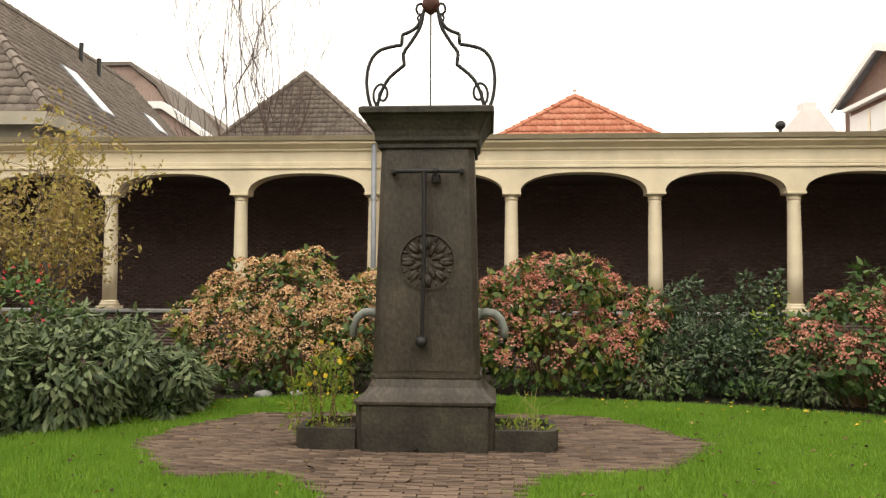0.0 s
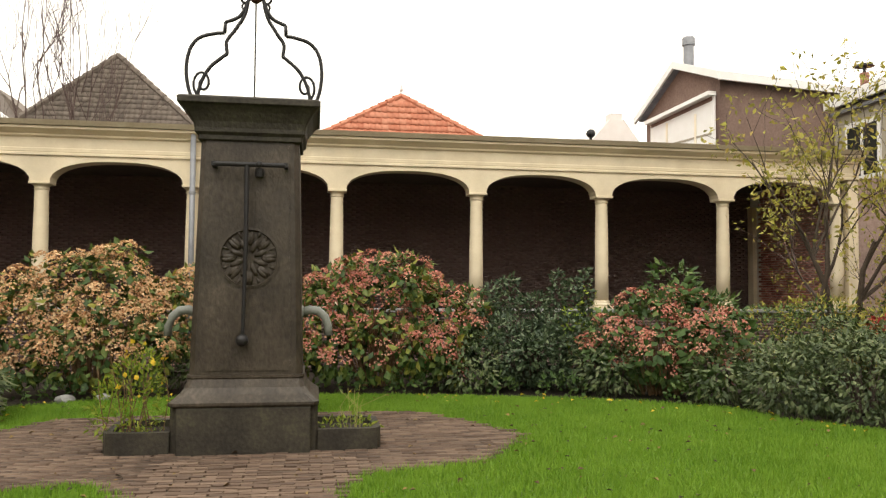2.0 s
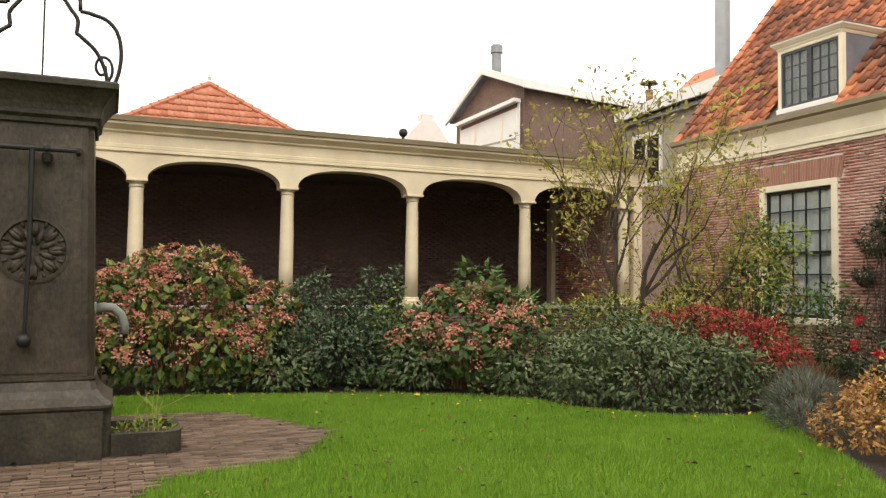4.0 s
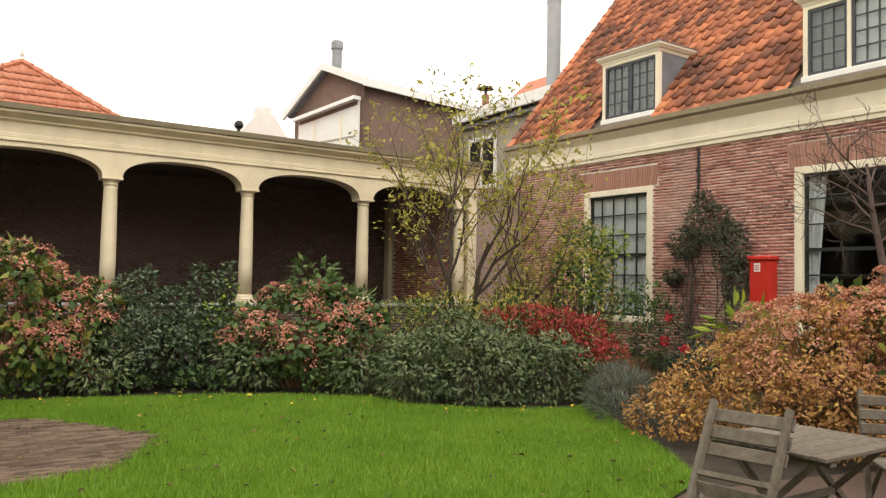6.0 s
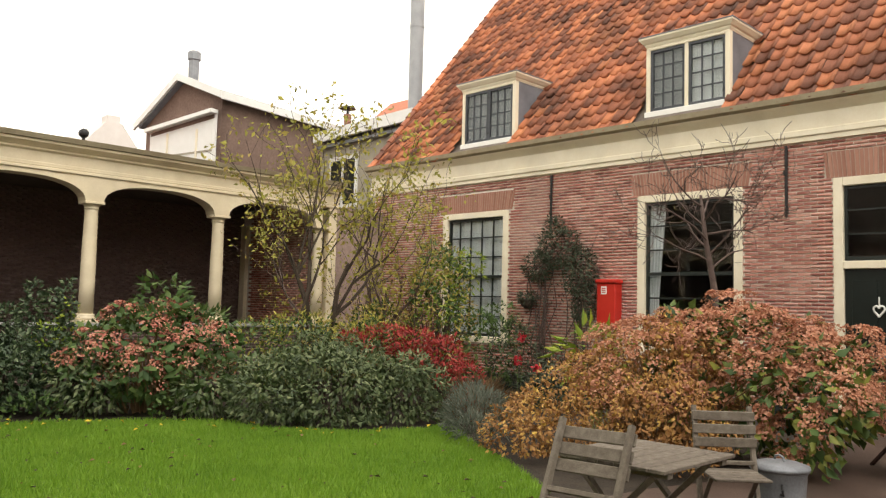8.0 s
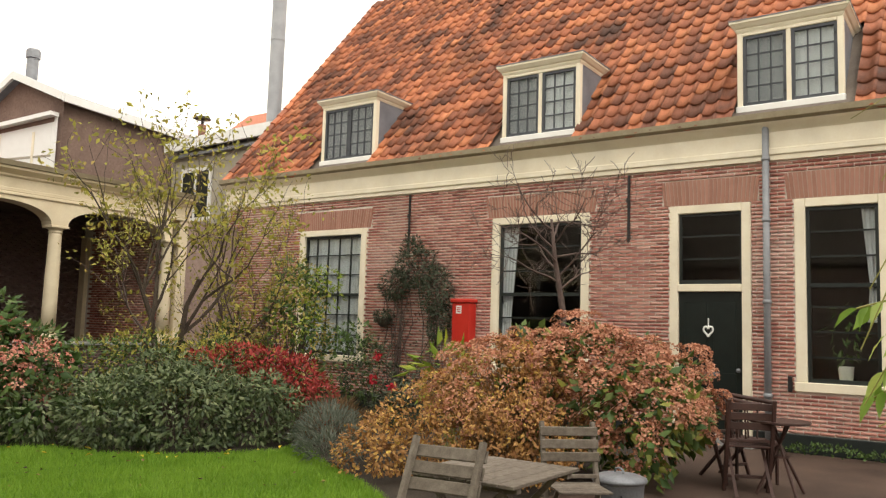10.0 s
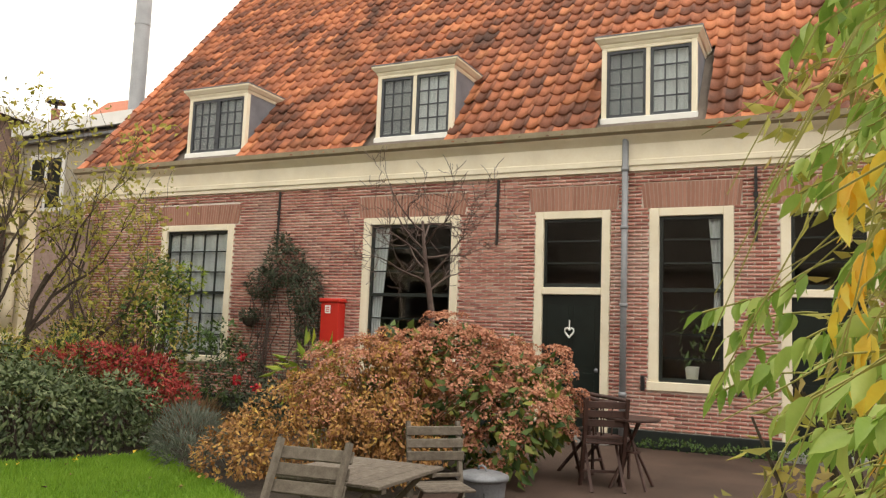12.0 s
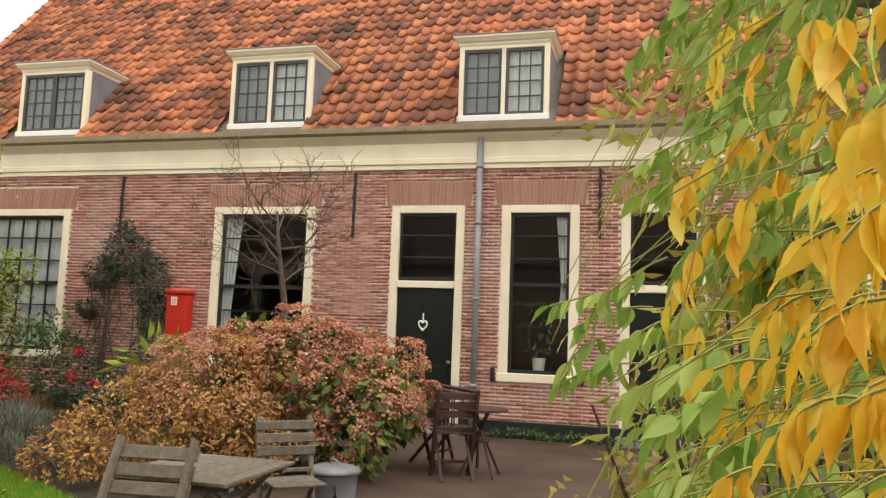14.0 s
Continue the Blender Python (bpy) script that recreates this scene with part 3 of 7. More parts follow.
col = column(COLS[0])
for x in COLS[1:]:
    copy_thing(col, pose(x, AY, ZB - 0.06))
pipe = thing("downpipe", (COLS[4] + 0.02, AY - 0.26, 0), "grey zinc downpipe before a cream column", "downpipe")
part("pipe", tube(bmesh.new(), [(COLS[4] + 0.02, AY - 0.27, 0.05), (COLS[4] + 0.02, AY - 0.27, 4.3)], 0.05, 12), M_ZINC, pipe, smooth=True)
for z in (1.7, 3.2):
    part("bracket", lathe(bmesh.new(), COLS[4] + 0.02, AY - 0.27, [(0.06, z), (0.06, z + 0.05)], 12), M_ZINC, pipe)


# ---- the pump ----
PX, PY = -0.645, 8.22


def loft(profile, chamfer):
    """Square rings with cut corners: half width, half depth, height."""
    bm = bmesh.new()
    rings = []
    for w, d, z in profile:
        c = chamfer
        ring = [(-w + c, -d), (w - c, -d), (w, -d + c), (w, d - c), (w - c, d), (-w + c, d), (-w, d - c), (-w, -d + c)]
        rings.append([bm.verts.new((PX + x, PY + y, z)) for x, y in ring])
    for r, s in zip(rings, rings[1:]):
        for k in range(8):
            bm.faces.new((r[k], r[(k + 1) % 8], s[(k + 1) % 8], s[k]))
    bm.faces.new(rings[0][::-1])
    bm.faces.new(rings[-1])
    return bm


pump = thing("water_pump", (PX, PY, 0), "tall dark weathered stone garden pump with an iron crown", "pump")
pump.scale = (0.965, 0.965, 0.981)
b0 = part("pedestal", loft([(0.64, 0.57, -0.03), (0.64, 0.57, 0.43), (0.63, 0.56, 0.45)], 0.01), M_STONEDARK, pump)
part("pedestal_core", loft([(0.71, 0.49, -0.03), (0.71, 0.49, 0.449)], 0.03), M_STONEDARK, pump)
part("pedestal_moulding", loft([(0.705, 0.58, 0.451), (0.72, 0.59, 0.465), (0.72, 0.59, 0.49), (0.695, 0.57, 0.51), (0.63, 0.52, 0.56), (0.585, 0.475, 0.62), (0.56, 0.45, 0.70), (0.57, 0.46, 0.715), (0.57, 0.46, 0.74)], 0.05), M_STONE, pump)
body = part("body", loft([(0.55, 0.44, 0.741), (0.485, 0.385, 3.04)], 0.055), M_STONE, pump)
panel_front = bmesh.new()
prism(panel_front, [(PX - 0.43, 0.78), (PX + 0.43, 0.78), (PX + 0.385, 3.0), (PX - 0.385, 3.0)], "y", -0.012, 0.03)
bmesh.ops.rotate(panel_front, verts=panel_front.verts, cent=(PX, 0, 0.78), matrix=Matrix.Rotation(math.atan(-0.055 / 2.3), 3, "X"))
bmesh.ops.translate(panel_front, verts=panel_front.verts, vec=(0, PY - 0.438, 0))
part("front_panel", panel_front, M_STONE, pump)
part("cornice", loft([(0.505, 0.405, 3.041), (0.515, 0.415, 3.05), (0.515, 0.415, 3.09), (0.545, 0.445, 3.12), (0.545, 0.445, 3.16), (0.56, 0.46, 3.22), (0.615, 0.51, 3.31), (0.668, 0.56, 3.37)], 0.02), M_STONEDARK, pump)
part("cap_slab", loft([(0.675, 0.575, 3.371), (0.695, 0.585, 3.38), (0.695, 0.585, 3.43), (0.67, 0.56, 3.45)], 0.01), M_STONEDARK, pump)
YF = PY - 0.425
med = bmesh.new()
for k in range(40):
    a0, a1 = 2 * math.pi * k / 40, 2 * math.pi * (k + 1) / 40
    ringp = [(0.298, YF + 0.01), (0.302, YF - 0.016), (0.278, YF - 0.018), (0.266, YF + 0.005)]
    vs = [[med.verts.new((PX + 0.01 + r * math.cos(a), yy, 1.88 + r * math.sin(a))) for r, yy in ringp] for a in (a0, a1)]
    for j in range(3):
        med.faces.new((vs[0][j], vs[0][j + 1], vs[1][j + 1], vs[1][j]))
medallion = part("medallion_rim", med, M_STONE, pump, "round carved rim")
for k in range(8):
    a = math.pi * k / 4 + math.pi / 8
    pet = bmesh.new()
    for rr, w, bend in ((0.125, 0.09, 0.0), (0.195, 0.09, 0.32), (0.195, 0.09, -0.32), (0.25, 0.045, 0.0)):
        ang = a + bend
        bmesh.ops.create_icosphere(pet, subdivisions=1, radius=1, matrix=Matrix.Translation((PX + 0.01 + rr * math.cos(ang), YF - 0.004, 1.88 + rr * math.sin(ang))) @ Matrix.Rotation(-ang, 4, "Y") @ Matrix.Diagonal((w * 0.95, 0.010, w * 0.36, 1)))
    part("carved_leaf", pet, M_STONE, medallion, smooth=True)
handle = part("handle_bar", tube(bmesh.new(), [(PX - 0.34, YF - 0.10, 2.79), (PX + 0.36, YF - 0.10, 2.79)], 0.024, 10), M_IRON, pump, "black iron cross bar")
part("knob", bmesh.ops.create_icosphere((kb := bmesh.new()), subdivisions=2, radius=0.034, matrix=Matrix.Translation((PX + 0.10, YF - 0.12, 2.79))) and kb, M_IRON, handle, smooth=True)
part("socket", lathe(bmesh.new(), PX + 0.10, YF - 0.03, [(0.045, 2.68), (0.05, 2.72), (0.045, 2.76)], 12), M_IRON, pump)
for sx in (-0.34, 0.36):
    part("bar_bracket", boxes((PX + sx - 0.02, PX + sx + 0.02, YF - 0.12, YF + 0.06, 2.765, 2.815), bevel=0.005), M_IRON, pump)
rod = part("handle_rod", tube(bmesh.new(), [(PX - 0.02, YF - 0.10, 2.78), (PX - 0.015, YF - 0.115, 2.0), (PX - 0.03, YF - 0.11, 1.14)], [0.026, 0.022, 0.018], 10), M_IRON, pump, "black iron pump rod")
part("ball", bmesh.ops.create_uvsphere((kb := bmesh.new()), u_segments=18, v_segments=12, radius=0.062, matrix=Matrix.Translation((PX - 0.035, YF - 0.11, 1.08))) and kb, M_IRON, rod, "glossy black iron ball", smooth=True)
for s in (-1, 1):
    x = PX + s * 0.52
    sp = part("spout", tube(bmesh.new(), [(x, PY - 0.1, 1.33), (x + s * 0.09, PY - 0.1, 1.36), (x + s * 0.18, PY - 0.1, 1.35), (x + s * 0.25, PY - 0.1, 1.29), (x + s * 0.285, PY - 0.1, 1.20), (x + s * 0.29, PY - 0.1, 1.10)], [0.05, 0.048, 0.046, 0.044, 0.042, 0.044], 14), M_LEADPIPE, pump, "curved grey metal spout", smooth=True)
    part("flange", bmesh.ops.create_cone((kb := bmesh.new()), cap_ends=True, segments=16, radius1=0.08, radius2=0.07, depth=0.04, matrix=Matrix.Translation((x + s * 0.01, PY - 0.1, 1.335)) @ Matrix.Rotation(math.pi / 2, 4, "Y")) and kb, M_LEADPIPE, sp)
# iron crown
def strap(bm, pts, th=0.02):
    tube(bm, [(x, PY, z) for x, z in pts], th, 7)


def smooth_path(pts, n=6):
    out = []
    for i in range(len(pts) - 1):
        p0, p1, p2, p3 = [Vector(pts[max(0, min(len(pts) - 1, j))]) for j in (i - 1, i, i + 1, i + 2)]
        for k in range(n):
            t = k / n
            out.append(0.5 * ((2 * p1) + (p2 - p0) * t + (2 * p0 - 5 * p1 + 4 * p2 - p3) * t * t + (3 * p1 - p0 - 3 * p2 + p3) * t ** 3))
    return [tuple(v) for v in out] + [tuple(pts[-1])]


OUTER = [(0.55, 3.48), (0.61, 3.58), (0.64, 3.75), (0.61, 3.92), (0.52, 4.02), (0.38, 4.06), (0.29, 4.07)]
OUTER2 = [(0.29, 4.07), (0.285, 4.16)]
OUTER3 = [(0.285, 4.16), (0.16, 4.21), (0.09, 4.31), (0.045, 4.45), (0.02, 4.56)]
INNER = [(0.54, 3.50), (0.50, 3.65), (0.42, 3.78), (0.29, 3.88), (0.265, 3.90), (0.27, 4.0), (0.20, 4.09), (0.11, 4.22), (0.07, 4.36), (0.04, 4.5)]
for s in (-1, 1):
    bm = bmesh.new()
    for line in (smooth_path(OUTER), OUTER2, smooth_path(OUTER3), smooth_path(INNER)):
        strap(bm, [(PX + s * x * 1.10, 3.45 + (z - 3.45) * 1.27) for x, z in line])
    curl = [(PX + s * (0.535 + (0.105 - 0.0034 * k) * math.cos(a)), 3.70 + (0.15 - 0.0048 * k) * math.sin(a)) for k, a in ((k, math.radians(-75 + 20 * k)) for k in range(28))]
    strap(bm, curl, th=0.015)
    part("crown_scroll", bm, M_IRON, pump, "wrought-iron double scroll", smooth=True)
part("tie_rod", tube(bmesh.new(), [(PX, PY, 3.44), (PX, PY, 4.63)], 0.009, 6), M_IRON, pump)
fin = part("finial", lathe(bmesh.new(), PX, PY, [(0.02, 4.57), (0.06, 4.60), (0.10, 4.66), (0.09, 4.73), (0.05, 4.79), (0.07, 4.83), (0.03, 4.91), (0.01, 5.03)], 14), M_RUST, pump, "rusty iron finial", smooth=True)
for s in (-1, 1):
    bm = bmesh.new()
    strap(bm, [(PX + s * (0.115 + 0.045 * math.cos(a)), 4.63 + 0.06 * math.sin(a)) for a in (math.radians(-150 + 30 * k) for k in range(10))], th=0.014)
    strap(bm, [(PX + s * (0.115 + 0.03 * math.cos(a)), 4.53 + 0.035 * math.sin(a)) for a in (math.radians(110 - 30 * k) for k in range(9))], th=0.012)
    part("finial_curl", bm, M_IRON, fin, smooth=True)


def trough(s, label):
    a, b = PX + s * 0.687, PX + s * 1.30
    t = thing("stone_trough", ((a + b) / 2, PY - 0.05, 0), label, "trough", "troughs beside the pump")
    y0, y1 = PY - 0.47, PY + 0.35
    c = 0.12
    out = [(a, y0), (b - s * c, y0), (b - s * c * 0.3, y0 + c * 0.3), (b, y0 + c), (b, y1 - c), (b - s * c, y1), (a, y1)]
    w = 0.075
    inn = [(a, y0 + w), (b - s * c - s * 0.02, y0 + w), (b - s * (c * 0.3 + w * 0.8), y0 + c * 0.3 + w * 0.8), (b - s * w, y0 + c + 0.03), (b - s * w, y1 - c - 0.03), (b - s * c - s * 0.02, y1 - w), (a, y1 - w)]
    bm = bmesh.new()
    lo, hi, ih, il = [[bm.verts.new((x, y, z)) for x, y in pts] for pts, z in ((out, -0.03), (out, 0.20), (inn, 0.20), (inn, 0.05))]
    n = len(out)
    for r, q in ((lo, hi), (hi, ih), (ih, il)):
        for k in range(n - 1):
            bm.faces.new((r[k], r[k + 1], q[k + 1], q[k]))
    bmesh.ops.recalc_face_normals(bm, faces=bm.faces)
    part("rim", bm, M_STONEDARK, t)
    bm = bmesh.new()
    bm.faces.new([bm.verts.new((x, y, 0.13)) for x, y in inn])
    part("soil", bm, M_SOIL, t)
    return t


trough(-1, "mossy dark stone trough filled with soil and tall flowers")
trough(1, "mossy dark stone trough with low sparse plants")


# ---- the house ----
HX = 12.7
HY0, HY1 = -3.6, 15.3
house = thing("brick_house", (HX, 6, 0), "old red brick almshouse with cream windows and a pantile roof", "house")
# openings: from y, to y, from z, to z
OPEN = {"w1": (10.86, 12.82, 0.88, 3.71), "w2": (5.76, 7.74, 0.88, 3.73), "d1": (3.05, 4.33, 0.12, 3.74), "w3": (1.15, 2.42, 0.88, 3.74), "d2": (-0.79, 0.49, 0.12, 3.74), "w4": (-3.1, -1.6, 0.88, 3.74)}


def pierced(bm, x0, x1, ya, yb, za, zb, holes):
    ys = sorted({ya, yb, *[h[0] for h in holes], *[h[1] for h in holes]})
    zs = sorted({za, zb, *[h[2] for h in holes], *[h[3] for h in holes]})
    for y0, y1 in zip(ys, ys[1:]):
        for z0, z1 in zip(zs, zs[1:]):
            my, mz = (y0 + y1) / 2, (z0 + z1) / 2
            if not any(h[0] < my < h[1] and h[2] < mz < h[3] for h in holes):
                box(bm, x0, x1, y0, y1, z0, z1)
    bmesh.ops.remove_doubles(bm, verts=bm.verts, dist=0.0005)
    return bm


wall = part("wall", pierced(bmesh.new(), HX + 0.012, HX + 0.35, HY0, HY1, 0, 4.95, list(OPEN.values())), M_MORTAR, house, "old red brick front wall")
part("plinth", boxes((HX - 0.03, HX + 0.3, HY0, 3.04, -0.03, 0.24), (HX - 0.03, HX + 0.3, 4.34, HY1, -0.03, 0.24), bevel=0.01), M_SASH, house, "black tarred plinth")
part("gable_wall", boxes((HX + 0.351, HX + 9, HY1 - 0.3, HY1, 0, 5.0)), M_FARBRICK, house)
gab = bmesh.new()
prism(gab, [(HX + 0.2, 5.0), (HX + 9.2, 5.0), (HX + 5.9, 11.6)], "y", HY1 - 0.35, HY1 - 0.12)
part("gable", gab, M_FARBRICK, house)
part("rear_wall", boxes((HX + 9, HX + 9.3, HY0, HY1, 0, 5.0)), M_FARBRICK, house)
part("south_wall", boxes((HX + 0.351, HX + 9, HY0, HY0 + 0.3, 0, 5.0)), M_FARBRICK, house)
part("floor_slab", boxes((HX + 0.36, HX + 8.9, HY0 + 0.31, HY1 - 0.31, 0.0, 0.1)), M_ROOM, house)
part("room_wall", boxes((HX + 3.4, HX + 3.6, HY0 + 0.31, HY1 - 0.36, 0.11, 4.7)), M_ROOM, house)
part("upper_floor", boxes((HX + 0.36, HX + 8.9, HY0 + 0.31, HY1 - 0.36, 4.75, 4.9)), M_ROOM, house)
# frieze and gutter
fr = [(HX + 0.2, 4.36), (HX - 0.05, 4.36), (HX - 0.05, 4.43), (HX - 0.08, 4.45), (HX - 0.08, 4.53), (HX - 0.055, 4.55), (HX - 0.055, 4.80), (HX - 0.10, 4.84), (HX - 0.19, 4.90), (HX - 0.22, 4.93), (HX + 0.2, 4.93)]
part("frieze", prism(bmesh.new(), fr, "y", HY0, HY1 + 0.1), M_FRAME, house, "cream-painted timber frieze")
part("gutter", prism(bmesh.new(), [(HX - 0.21, 4.931), (HX - 0.28, 4.97), (HX - 0.29, 5.06), (HX - 0.25, 5.06), (HX - 0.2, 5.0), (HX + 0.2, 5.0), (HX + 0.2, 4.931)], "y", HY0, HY1 + 0.12), M_CORNICE, house, "olive-brown box gutter")
SL = 1.2
part("roof", prism(bmesh.new(), [(HX - 0.12, 5.0), (HX + 5.45, 5.0 + SL * 5.55), (HX + 9.6, 5.0), (HX + 9.3, 4.9), (HX + 5.45, 4.75 + SL * 5.55), (HX + 0.1, 4.95)], "y", HY0, HY1), M_TILEDARK, house)


def window(key, mullions, rows, glazing_split, material):
    y0, y1, z0, z1 = OPEN[key]
    w = part("window", boxes((HX - 0.02, HX + 0.10, y0 + 0.151, y1 - 0.151, z1 - 0.13, z1), bevel=0.008), M_FRAME, house, "cream-painted window frame")
    for p, q in ((y0, y0 + 0.15), (y1 - 0.15, y1)):
        part("jamb", boxes((HX - 0.02, HX + 0.10, p, q, z0 + 0.121, z1), bevel=0.008), M_FRAME, w)
    part("sill", boxes((HX - 0.05, HX + 0.10, y0 - 0.02, y1 + 0.02, z0 - 0.02, z0 + 0.12), bevel=0.01), M_FRAME, w)
    a, b, c, d = y0 + 0.15, y1 - 0.15, z0 + 0.12, z1 - 0.13
    s = boxes((HX + 0.05, HX + 0.10, a, a + 0.05, c, d), (HX + 0.05, HX + 0.10, b - 0.05, b, c, d), (HX + 0.05, HX + 0.10, a + 0.051, b - 0.051, c, c + 0.06), (HX + 0.05, HX + 0.10, a + 0.051, b - 0.051, d - 0.05, d))
    zs = c + (d - c) * glazing_split
    box(s, HX + 0.045, HX + 0.10, a + 0.051, b - 0.051, zs - 0.03, zs + 0.03)
    part("sash", s, material, w, "dark painted sash")
    for k in range(1, rows):
        z = c + (d - c) * k / rows
        if abs(z - zs) > 0.08:
            part("glazing_bar", boxes((HX + 0.055, HX + 0.09, a + 0.05, b - 0.05, z - 0.012, z + 0.012)), material, w)
    for k in range(1, mullions):
        y = a + (b - a) * k / mullions
        part("glazing_bar", boxes((HX + 0.056, HX + 0.089, y - 0.012, y + 0.012, c + 0.05, d - 0.05)), material, w)
    g = part("pane", boxes((HX + 0.070, HX + 0.074, a + 0.04, b - 0.04, c + 0.04, d - 0.04)), M_GLASS, w)
    g.visible_shadow = False
    return w, (a, b, c, d)


def curtain(y0, y1, z0, z1, x, folds, name="net_curtain", label="white net curtain hung inside the window", sweep=0.0):
    bm = bmesh.new()
    n = folds * 6
    cols = []
    for k in range(n + 1):
        u = k / n
        col = []
        for j in range(7):
            v = j / 6
            yy = y0 + (y1 - y0) * u
            if sweep > 0:
                yy = y0 + (y1 - y0) * u * (0.55 + 0.45 * abs(v - 0.3) / 0.7)
            elif sweep < 0:
                yy = y1 - (y1 - y0) * (1 - u) * (0.55 + 0.45 * abs(v - 0.3) / 0.7)
            col.append(bm.verts.new((x + 0.018 * math.sin(u * folds * 2 * math.pi), yy, z0 + (z1 - z0) * v)))
        cols.append(col)
    for p, q in zip(cols, cols[1:]):
        for j in range(6):
            bm.faces.new((p[j], q[j], q[j + 1], p[j + 1]))
    return tagged(part(name, bm, M_CURTAIN, smooth=True), label, "curtain", "curtains of the house")


w1, g1 = window("w1", 5, 6, 0.5, M_SASH)
w2, g2 = window("w2", 1, 6, 0.5, M_SASH)
w3, g3 = window("w3", 1, 7, 0.55, M_SASH)
w4, g4 = window("w4", 1, 7, 0.55, M_SASH)
curtain(g1[0] + 0.02, g1[1] - 0.02, g1[2], g1[3] - 0.06, HX + 0.128, 9, label="white net curtain behind a barred window")
curtain(g2[1] - 0.36, g2[1] - 0.03, g2[2], g2[3], HX + 0.135, 4, sweep=-1)
curtain(g3[0] + 0.02, g3[0] + 0.24, g3[2] + 0.9, g3[3], HX + 0.135, 3, sweep=1)


def door(key):
    y0, y1, z0, z1 = OPEN[key]
    d = part("door", boxes((HX - 0.02, HX + 0.12, y0 + 0.141, y1 - 0.141, z1 - 0.13, z1), bevel=0.008), M_FRAME, house, "cream-painted door frame with a fanlight")
    for p, q in ((y0, y0 + 0.14), (y1 - 0.14, y1)):
        part("jamb", boxes((HX - 0.02, HX + 0.12, p, q, z0, z1), bevel=0.008), M_FRAME, d)
    part("transom", boxes((HX - 0.03, HX + 0.12, y0 + 0.141, y1 - 0.141, 2.34, 2.46), bevel=0.01), M_FRAME, d)
    a, b = y0 + 0.142, y1 - 0.142
    leaf = boxes((HX + 0.04, HX + 0.09, a, b, z0, 2.335), bevel=0.006)
    for pa, pb in ((0.25, 0.95), (1.05, 2.05)):
        for qa, qb in ((a + 0.1, (a + b) / 2 - 0.05), ((a + b) / 2 + 0.05, b - 0.1)):
            box(leaf, HX + 0.03, HX + 0.041, qa, qb, z0 + pa, z0 + pb, bevel=0.004)
    part("door_leaf", leaf, M_DOOR, d, "black-green panelled door, closed")
    part("letter_plate", boxes((HX + 0.018, HX + 0.029, (a + b) / 2 - 0.13, (a + b) / 2 + 0.13, 1.02, 1.08), bevel=0.003), M_BIN, d)
    part("door_knob", bmesh.ops.create_uvsphere((kb := bmesh.new()), u_segments=12, v_segments=8, radius=0.035, matrix=Matrix.Translation((HX + 0.0, a + 0.06, 1.12))) and kb, M_BIN, d, smooth=True)
    s = boxes((HX + 0.05, HX + 0.10, a, a + 0.04, 2.461, z1 - 0.131), (HX + 0.05, HX + 0.10, b - 0.04, b, 2.461, z1 - 0.131), (HX + 0.05, HX + 0.10, a + 0.041, b - 0.041, 2.461, 2.53), (HX + 0.05, HX + 0.10, a + 0.041, b - 0.041, z1 - 0.17, z1 - 0.131))
    part("fanlight_sash", s, M_SASH, d)
    for k in (1, 2):
        z = 2.5 + (z1 - 2.63) * k / 3
        part("glazing_bar", boxes((HX + 0.055, HX + 0.09, a + 0.03, b - 0.03, z - 0.012, z + 0.012)), M_SASH, d)
    g = part("pane", boxes((HX + 0.070, HX + 0.074, a + 0.03, b - 0.03, 2.5, z1 - 0.15)), M_GLASS, d)
    g.visible_shadow = False
    part("doorstep", boxes((HX - 0.25, HX + 0.3, y0 - 0.05, y1 + 0.05, -0.03, 0.119), bevel=0.015), M_COPING, d, "grey stone doorstep")
    return (a + b) / 2


dy = door("d1")
door("d2")
wreath = thing("door_wreath", (HX + 0.01, dy + 0.02, 1.72), "small white heart-shaped wreath on the dark door", "wreath")
bm = bmesh.new()
tube(bm, [(HX + 0.005, dy + 0.02 + 0.075 * 16 * math.sin(t) ** 3 / 16, 1.72 + 0.085 * (13 * math.cos(t) - 5 * math.cos(2 * t) - 2 * math.cos(3 * t) - math.cos(4 * t)) / 15) for t in np.linspace(0.0, 6.28, 28)], 0.016, 6)
part("heart", bm, M_PAPER, wreath, smooth=True)
part("ribbon", boxes((HX + 0.01, HX + 0.015, dy + 0.01, dy + 0.03, 1.79, 1.92)), M_PAPER, wreath)

# soldier courses over the openings, wall anchors, downpipe
for key, (y0, y1, z0, z1) in OPEN.items():
    lint = part("flat_arch", boxes((HX + 0.0, HX + 0.05, y0 - 0.08, y1 + 0.08, z1 + 0.001, z1 + 0.42)), M_ARCHJOINT, wall, "flat arch of upright bricks")
    n = int((y1 - y0 + 0.24) / 0.062)
    bm = bmesh.new()
    for i in range(n):
        c = y0 - 0.1 + (i + 0.5) * (y1 - y0 + 0.2) / n
        tilt = (c - (y0 + y1) / 2) * 0.16
        g = bmesh.ops.create_cube(bm, size=1, matrix=Matrix.Translation((HX + 0.012, c + tilt * 0.2, z1 + 0.21)) @ Matrix.Rotation(-tilt, 4, "X") @ Matrix.Diagonal((0.04, 0.046, 0.40, 1)))
    part("arch_bricks", bm, M_ARCHBRICK, lint)["kind"] = "stuff"
